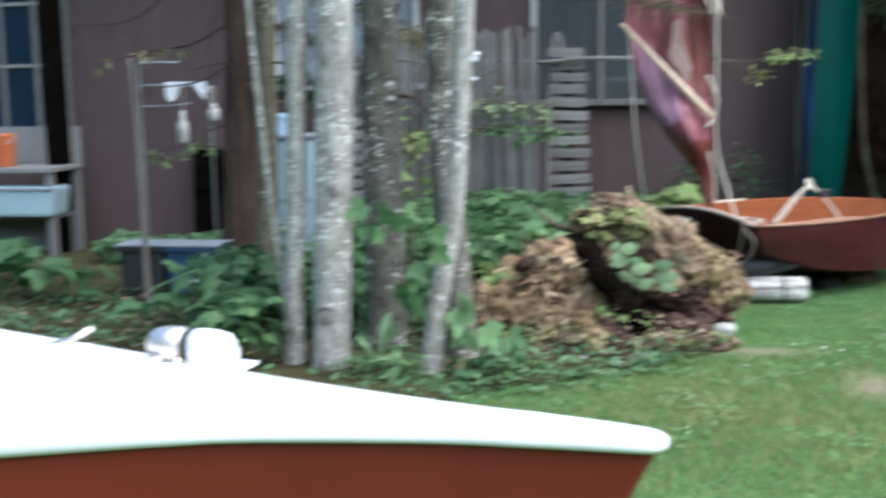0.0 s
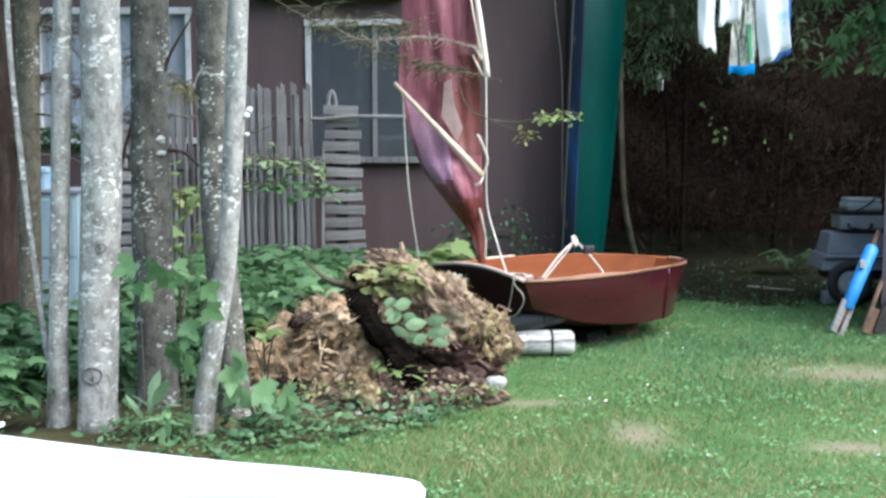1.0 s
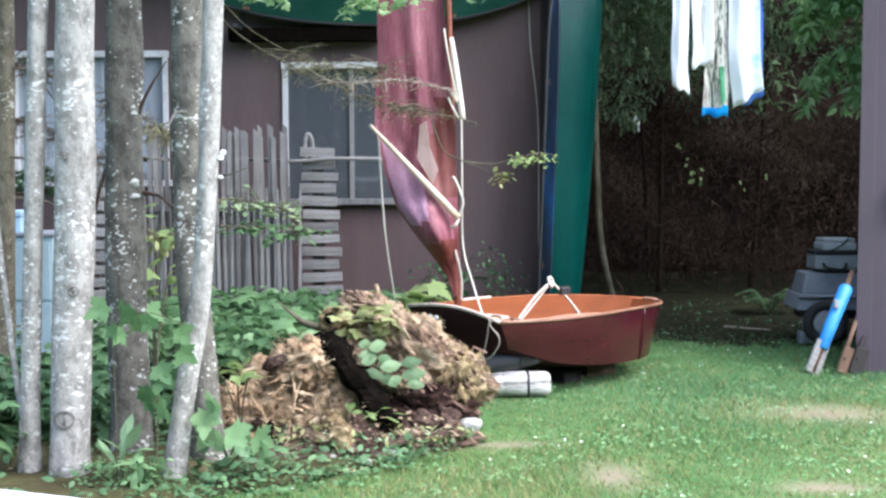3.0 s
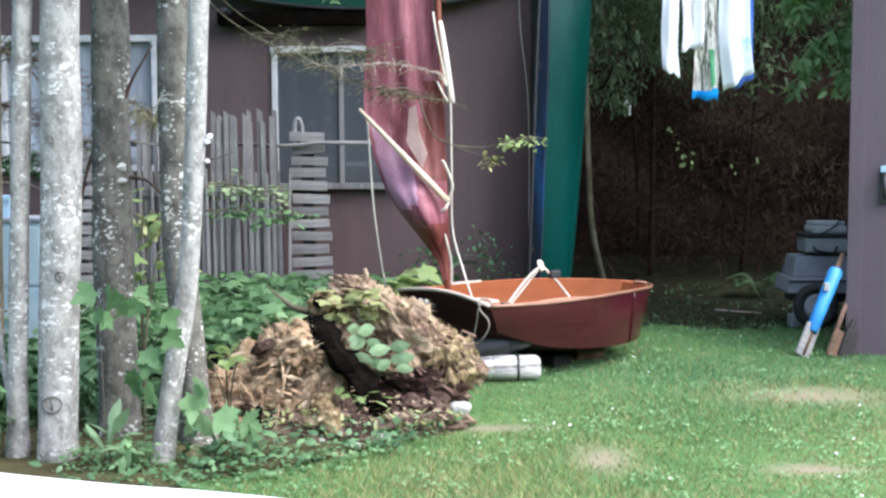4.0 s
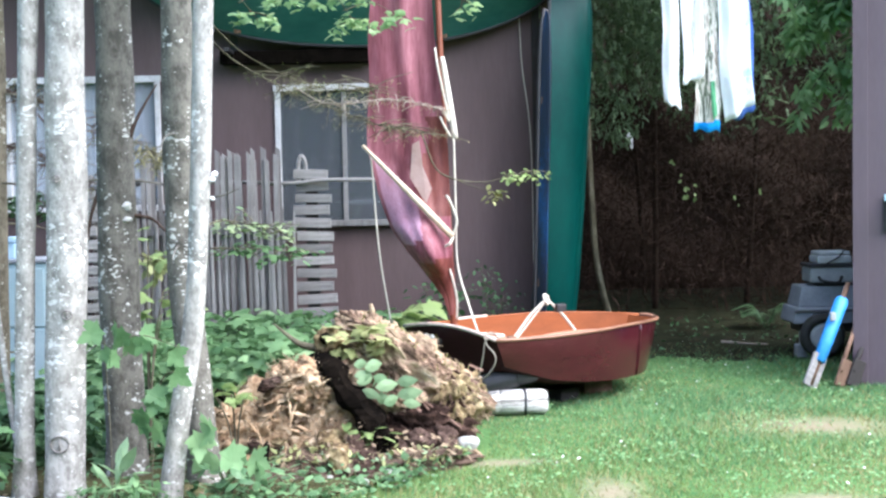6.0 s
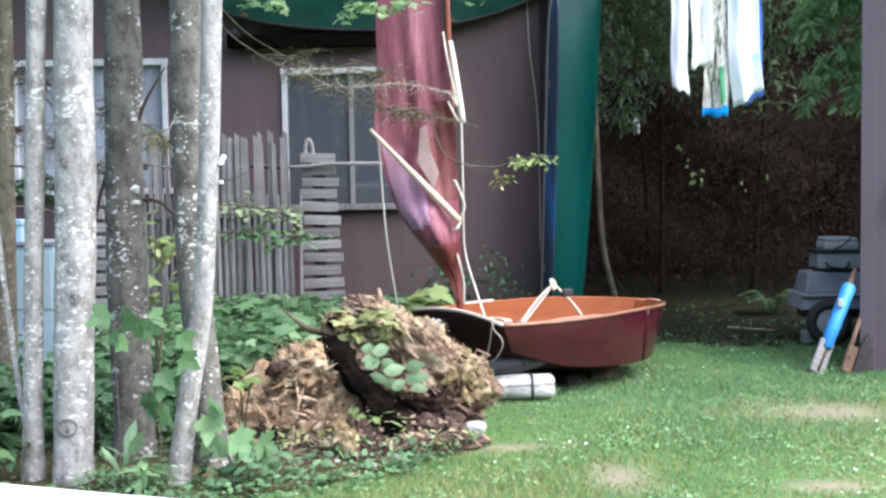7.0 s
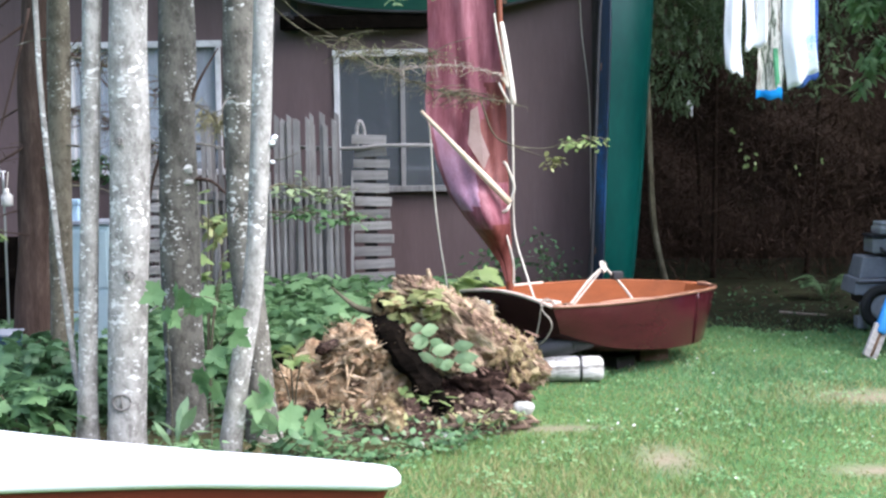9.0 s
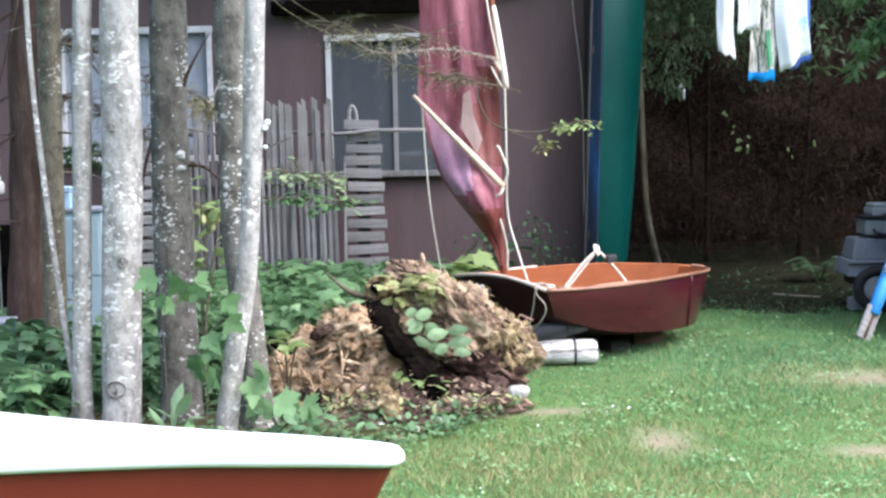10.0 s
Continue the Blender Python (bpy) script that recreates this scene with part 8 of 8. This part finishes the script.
# ---- overhanging branches ----
def branch(name, pts, r, seed, kind, material, label, count, size, spread, bark, from_i=0.3, tilt=(-50, 10), separate=False):
    t = thing(name, pose(*pts[0]), label, "branch", "overhanging branches")
    base = np.array(pts[0])
    line = [np.array(p) for p in smooth_line([tuple(np.array(p) - base) for p in pts], 8)]
    k = len(line)
    mesh_ob("stem", *tube(line, [r * (1 - 0.75 * i / k) for i in range(k)], 6), bark, t, True)
    g = np.random.default_rng(seed)
    rows, pos = [], []
    for j in range(max(5, count // 5)):
        i = int(g.integers(int(k * from_i), k))
        a = line[i]
        tip = a + np.array((g.normal(0, spread), g.normal(0, spread * 0.7), g.normal(-0.02, spread * 0.35)))
        mesh_ob("twig", *tube([a, (a + tip) / 2 + np.array((0, 0, 0.015)), tip], [0.004, 0.003, 0.002], 4), bark, t)
        for q in range(max(1, count // max(5, count // 5))):
            p = a + (tip - a) * g.uniform(0.3, 1.1) + g.normal(0, 0.02, 3)
            rows.append((p[0], p[1], p[2], g.uniform(*size), g.uniform(*tilt), g.uniform(-30, 30), g.uniform(0, 360)))
            pos.append(p)
    if separate:
        leaf_parts(t, kind, material, rows)
    else:
        pos = np.array(pos)
        leaf_cloud("foliage", kind, material, pos, g.uniform(*size, len(pos)), g, t, tilt, kind_tag="stuff")
    return t


def maple_spray(foot, centres, seed, label, material):
    """A thin maple branch that ends in level sprays of leaves: x, y, z, half width and leaves of each."""
    t = thing("maple_branch", pose(*foot), label, "branch", "overhanging branches")
    g = np.random.default_rng(seed)
    at = np.array((0.0, 0.0, 0.0))
    rows = []
    for x, y, z, w, count in centres:
        c = np.array((x, y, z)) - np.array(foot)
        line = smooth_line([tuple(at), tuple((at + c) / 2 + np.array((0, 0, 0.06))), tuple(c)], 6)
        mesh_ob("stem", *tube(line, [0.0036 - 0.002 * k / len(line) for k in range(len(line))], 5), M["bark_moss"], t, True)
        for _ in range(3):
            tip = c + np.array((g.uniform(-w, w), g.uniform(-0.08, 0.08), g.uniform(-0.05, 0.02)))
            mesh_ob("twig", *tube([tuple(c - (c - at) * 0.1), tuple((c + tip) / 2 + np.array((0, 0, 0.012))), tuple(tip)], [0.003, 0.0025, 0.0015], 4), M["bark_brown"], t)
        for _ in range(int(count * 1.5)):
            u = g.uniform(-1, 1)
            p = c + np.array((u * w, g.normal(0, 0.07), -0.05 * u * u + g.normal(0, 0.02)))
            rows.append((p[0], p[1], p[2], g.uniform(0.035, 0.075), g.uniform(-42, 5), g.uniform(-28, 28), g.uniform(0, 360)))
        at = c - (c - at) * 0.25
    leaf_parts(t, "maple", material, rows)
    return t


maple_spray((-1.30, 6.55, 2.75), [(-1.03, 7.3, 2.55, 0.14, 22), (-0.88, 7.4, 2.66, 0.12, 14)], 1, "thin maple branch with level pale green leaves", M["leaf_spray"])
maple_spray((-1.32, 6.5, 3.0), [(-0.52, 7.4, 2.67, 0.17, 24), (-0.46, 7.35, 2.51, 0.15, 26), (-0.2, 7.4, 2.55, 0.1, 14)], 2, "maple branch with pale green leaves before the sail", M["leaf_spray"])
maple_spray((-1.7, 6.7, 3.6), [(-0.44, 7.4, 2.83, 0.1, 14), (-0.62, 7.4, 3.1, 0.18, 26), (-0.08, 7.4, 3.1, 0.2, 24)], 3, "high maple branch with pale green leaves", M["leaf_spray"])
maple_spray((-1.7, 6.7, 3.9), [(0.2, 7.5, 3.0, 0.16, 26), (0.46, 7.55, 3.06, 0.2, 34), (0.62, 7.6, 3.12, 0.12, 16)], 41, "maple branch with pale leaves below the eave", M["leaf_lime"])
maple_spray((-1.3, 6.7, 3.7), [(0.18, 7.45, 2.76, 0.12, 18), (0.21, 7.45, 2.61, 0.08, 10)], 42, "drooping maple branch with pale leaves beside the sail", M["leaf_spray"])
maple_spray((-1.7, 6.7, 3.7), [(-1.1, 7.0, 3.3, 0.2, 16), (-0.7, 7.4, 3.25, 0.2, 16)], 4, "maple branch with pale leaves before the roof edge", M["leaf_lime"])
branch("dead_branch", [(-1.31, 6.55, 2.75), (-1.45, 8.2, 2.52), (-1.1, 8.45, 2.26), (-0.5, 8.5, 2.0), (-0.1, 8.5, 1.9)], 0.006, 5, "needle", M["needle_dead"], "dead conifer branch with rusty needles before the window", 520, (0.018, 0.042), 0.12, M["bark_moss"], 0.5, (-60, 10))
branch("dead_branch", [(-1.31, 6.55, 2.6), (-1.2, 7.9, 2.4), (-0.8, 8.3, 2.22), (-0.38, 8.4, 2.2)], 0.005, 61, "needle", M["needle_green"], "thin conifer branch with olive green needles before the window", 260, (0.03, 0.06), 0.16, M["bark_moss"], 0.5, (-60, 10))
branch("dead_branch", [(-0.95, 8.4, 2.22), (-0.7, 8.3, 2.1), (-0.3, 8.35, 2.12), (0.02, 8.4, 2.06)], 0.006, 62, "needle", M["needle_dead"], "thin dead twig with sparse needles before the sail", 260, (0.02, 0.04), 0.09, M["bark_tan"], 0.3, (-60, 10))
branch("low_branch", [(-1.32, 6.5, 1.26), (-1.3, 7.3, 1.36), (-1.15, 7.5, 1.34), (-0.92, 7.6, 1.28)], 0.008, 6, "oval", M["leaf_pale"], "low branch with small pale green leaves", 130, (0.03, 0.065), 0.12, M["bark_moss"], 0.45, (-30, 10))
branch("low_branch", [(-1.35, 7.4, 1.2), (-1.15, 7.5, 1.19), (-0.85, 7.6, 1.16)], 0.006, 7, "oval", M["leaf_maple"], "low branch with small green leaves", 110, (0.035, 0.07), 0.1, M["bark_moss"], 0.2, (-30, 10))
branch("thin_branch", [(-0.1, 8.5, 1.9), (0.02, 8.55, 1.63), (0.3, 8.6, 1.56), (0.5, 8.6, 1.6), (0.7, 8.6, 1.635)], 0.006, 8, "oval", M["leaf_lime"], "thin twig with yellow-green leaves before the wall", 52, (0.035, 0.065), 0.07, M["bark_moss"], 0.6, (-40, 5))
branch("thin_branch", [(0.02, 8.55, 1.63), (0.2, 8.58, 1.55), (0.35, 8.6, 1.5), (0.45, 8.6, 1.48)], 0.004, 9, "oval", M["leaf_olive"], "thin twig with browning leaves before the wall", 30, (0.035, 0.065), 0.05, M["bark_moss"], 0.4, (-40, 5))
branch("thin_branch", [(-3.2, 8.4, 1.9), (-3.6, 8.6, 1.75), (-4.1, 8.8, 1.7), (-4.5, 9.0, 1.6)], 0.008, 10, "spray", M["needle_dead"], "dead dark twigs before the cabin wall", 40, (0.05, 0.09), 0.14, M["bark_brown"], 0.3)
branch("thin_branch", [(-3.1, 8.4, 1.0), (-3.5, 8.2, 1.05), (-3.9, 8.3, 0.96)], 0.006, 11, "oval", M["leaf_lime"], "low twig with yellowish leaves by the conifer", 30, (0.05, 0.09), 0.08, M["bark_brown"], 0.4)

for k, pts in enumerate(([(-3.1, 8.4, 2.75), (-3.6, 8.5, 2.45), (-4.1, 8.6, 2.35), (-4.7, 8.8, 2.3)], [(-3.1, 8.4, 2.5), (-3.5, 8.3, 2.2), (-3.9, 8.4, 1.95), (-4.3, 8.5, 1.9)], [(-3.1, 8.45, 1.7), (-3.4, 8.3, 1.5), (-3.8, 8.4, 1.45)], [(-2.95, 8.4, 2.3), (-2.6, 8.2, 2.05), (-2.3, 8.2, 1.6)])):
    branch("dead_branch", pts, 0.011, 20 + k, "needle", M["twig_leaf"], "dark bare dead branch on the conifer trunk", 26, (0.05, 0.1), 0.16, M["bark_brown"], 0.2)
branch("low_branch", [(-3.05, 8.45, 1.3), (-2.9, 8.4, 1.5), (-2.7, 8.4, 1.5), (-2.5, 8.4, 1.4)], 0.007, 31, "spray", M["leaf_fern"], "low conifer branch with green needles between trunks", 220, (0.05, 0.09), 0.11, M["bark_brown"], 0.2, (-60, 10))
branch("low_branch", [(-1.7, 6.75, 2.0), (-1.9, 7.6, 1.9), (-1.94, 8.5, 1.82), (-1.9, 8.7, 1.75)], 0.007, 32, "needle", M["needle_dead"], "thin branch with olive needles before the far window", 240, (0.05, 0.1), 0.12, M["bark_moss"], 0.6, (-60, 10))
branch("low_branch", [(-1.7, 6.75, 1.2), (-1.9, 7.6, 1.18), (-1.96, 8.5, 1.08), (-1.9, 8.7, 1.0)], 0.006, 33, "oval", M["leaf_olive"], "thin branch with pale leaves before the fence", 70, (0.05, 0.09), 0.11, M["bark_moss"], 0.6, (-60, 10))
for pts in ([(-1.63, 6.68, 1.84), (-1.58, 6.68, 1.95), (-1.48, 6.7, 2.12)], [(-1.8, 6.7, 1.58), (-1.85, 6.68, 1.42), (-1.88, 6.68, 1.24)], [(-3.0, 8.0, 2.5), (-3.08, 7.9, 2.05), (-3.2, 7.9, 1.66)], [(-1.63, 6.68, 1.42), (-1.52, 6.66, 1.4), (-1.42, 6.64, 1.31)]):
    st = thing("bare_twig", pose(*pts[0]), "dark bare dead twig between the trunks", "twig", "bare twigs")
    mesh_ob("stem", *tube(smooth_line([tuple(np.array(q) - np.array(pts[0])) for q in pts], 6), [0.011 - 0.0005 * k for k in range(13)], 6, 0.3, 2), M["bark_brown"], st, True)
for k, pts in enumerate(([(-3.05, 8.45, 2.25), (-2.75, 8.35, 2.2), (-2.4, 8.3, 2.05), (-2.1, 8.3, 1.85)], [(-3.05, 8.45, 1.85), (-2.8, 8.35, 1.85), (-2.5, 8.3, 1.72), (-2.2, 8.3, 1.5)])):
    branch("dead_branch", pts, 0.01, 50 + k, "needle", M["needle_olive"], "drooping conifer branch with brown and olive needles", 420, (0.03, 0.07), 0.15, M["bark_brown"], 0.15, (-70, 10))
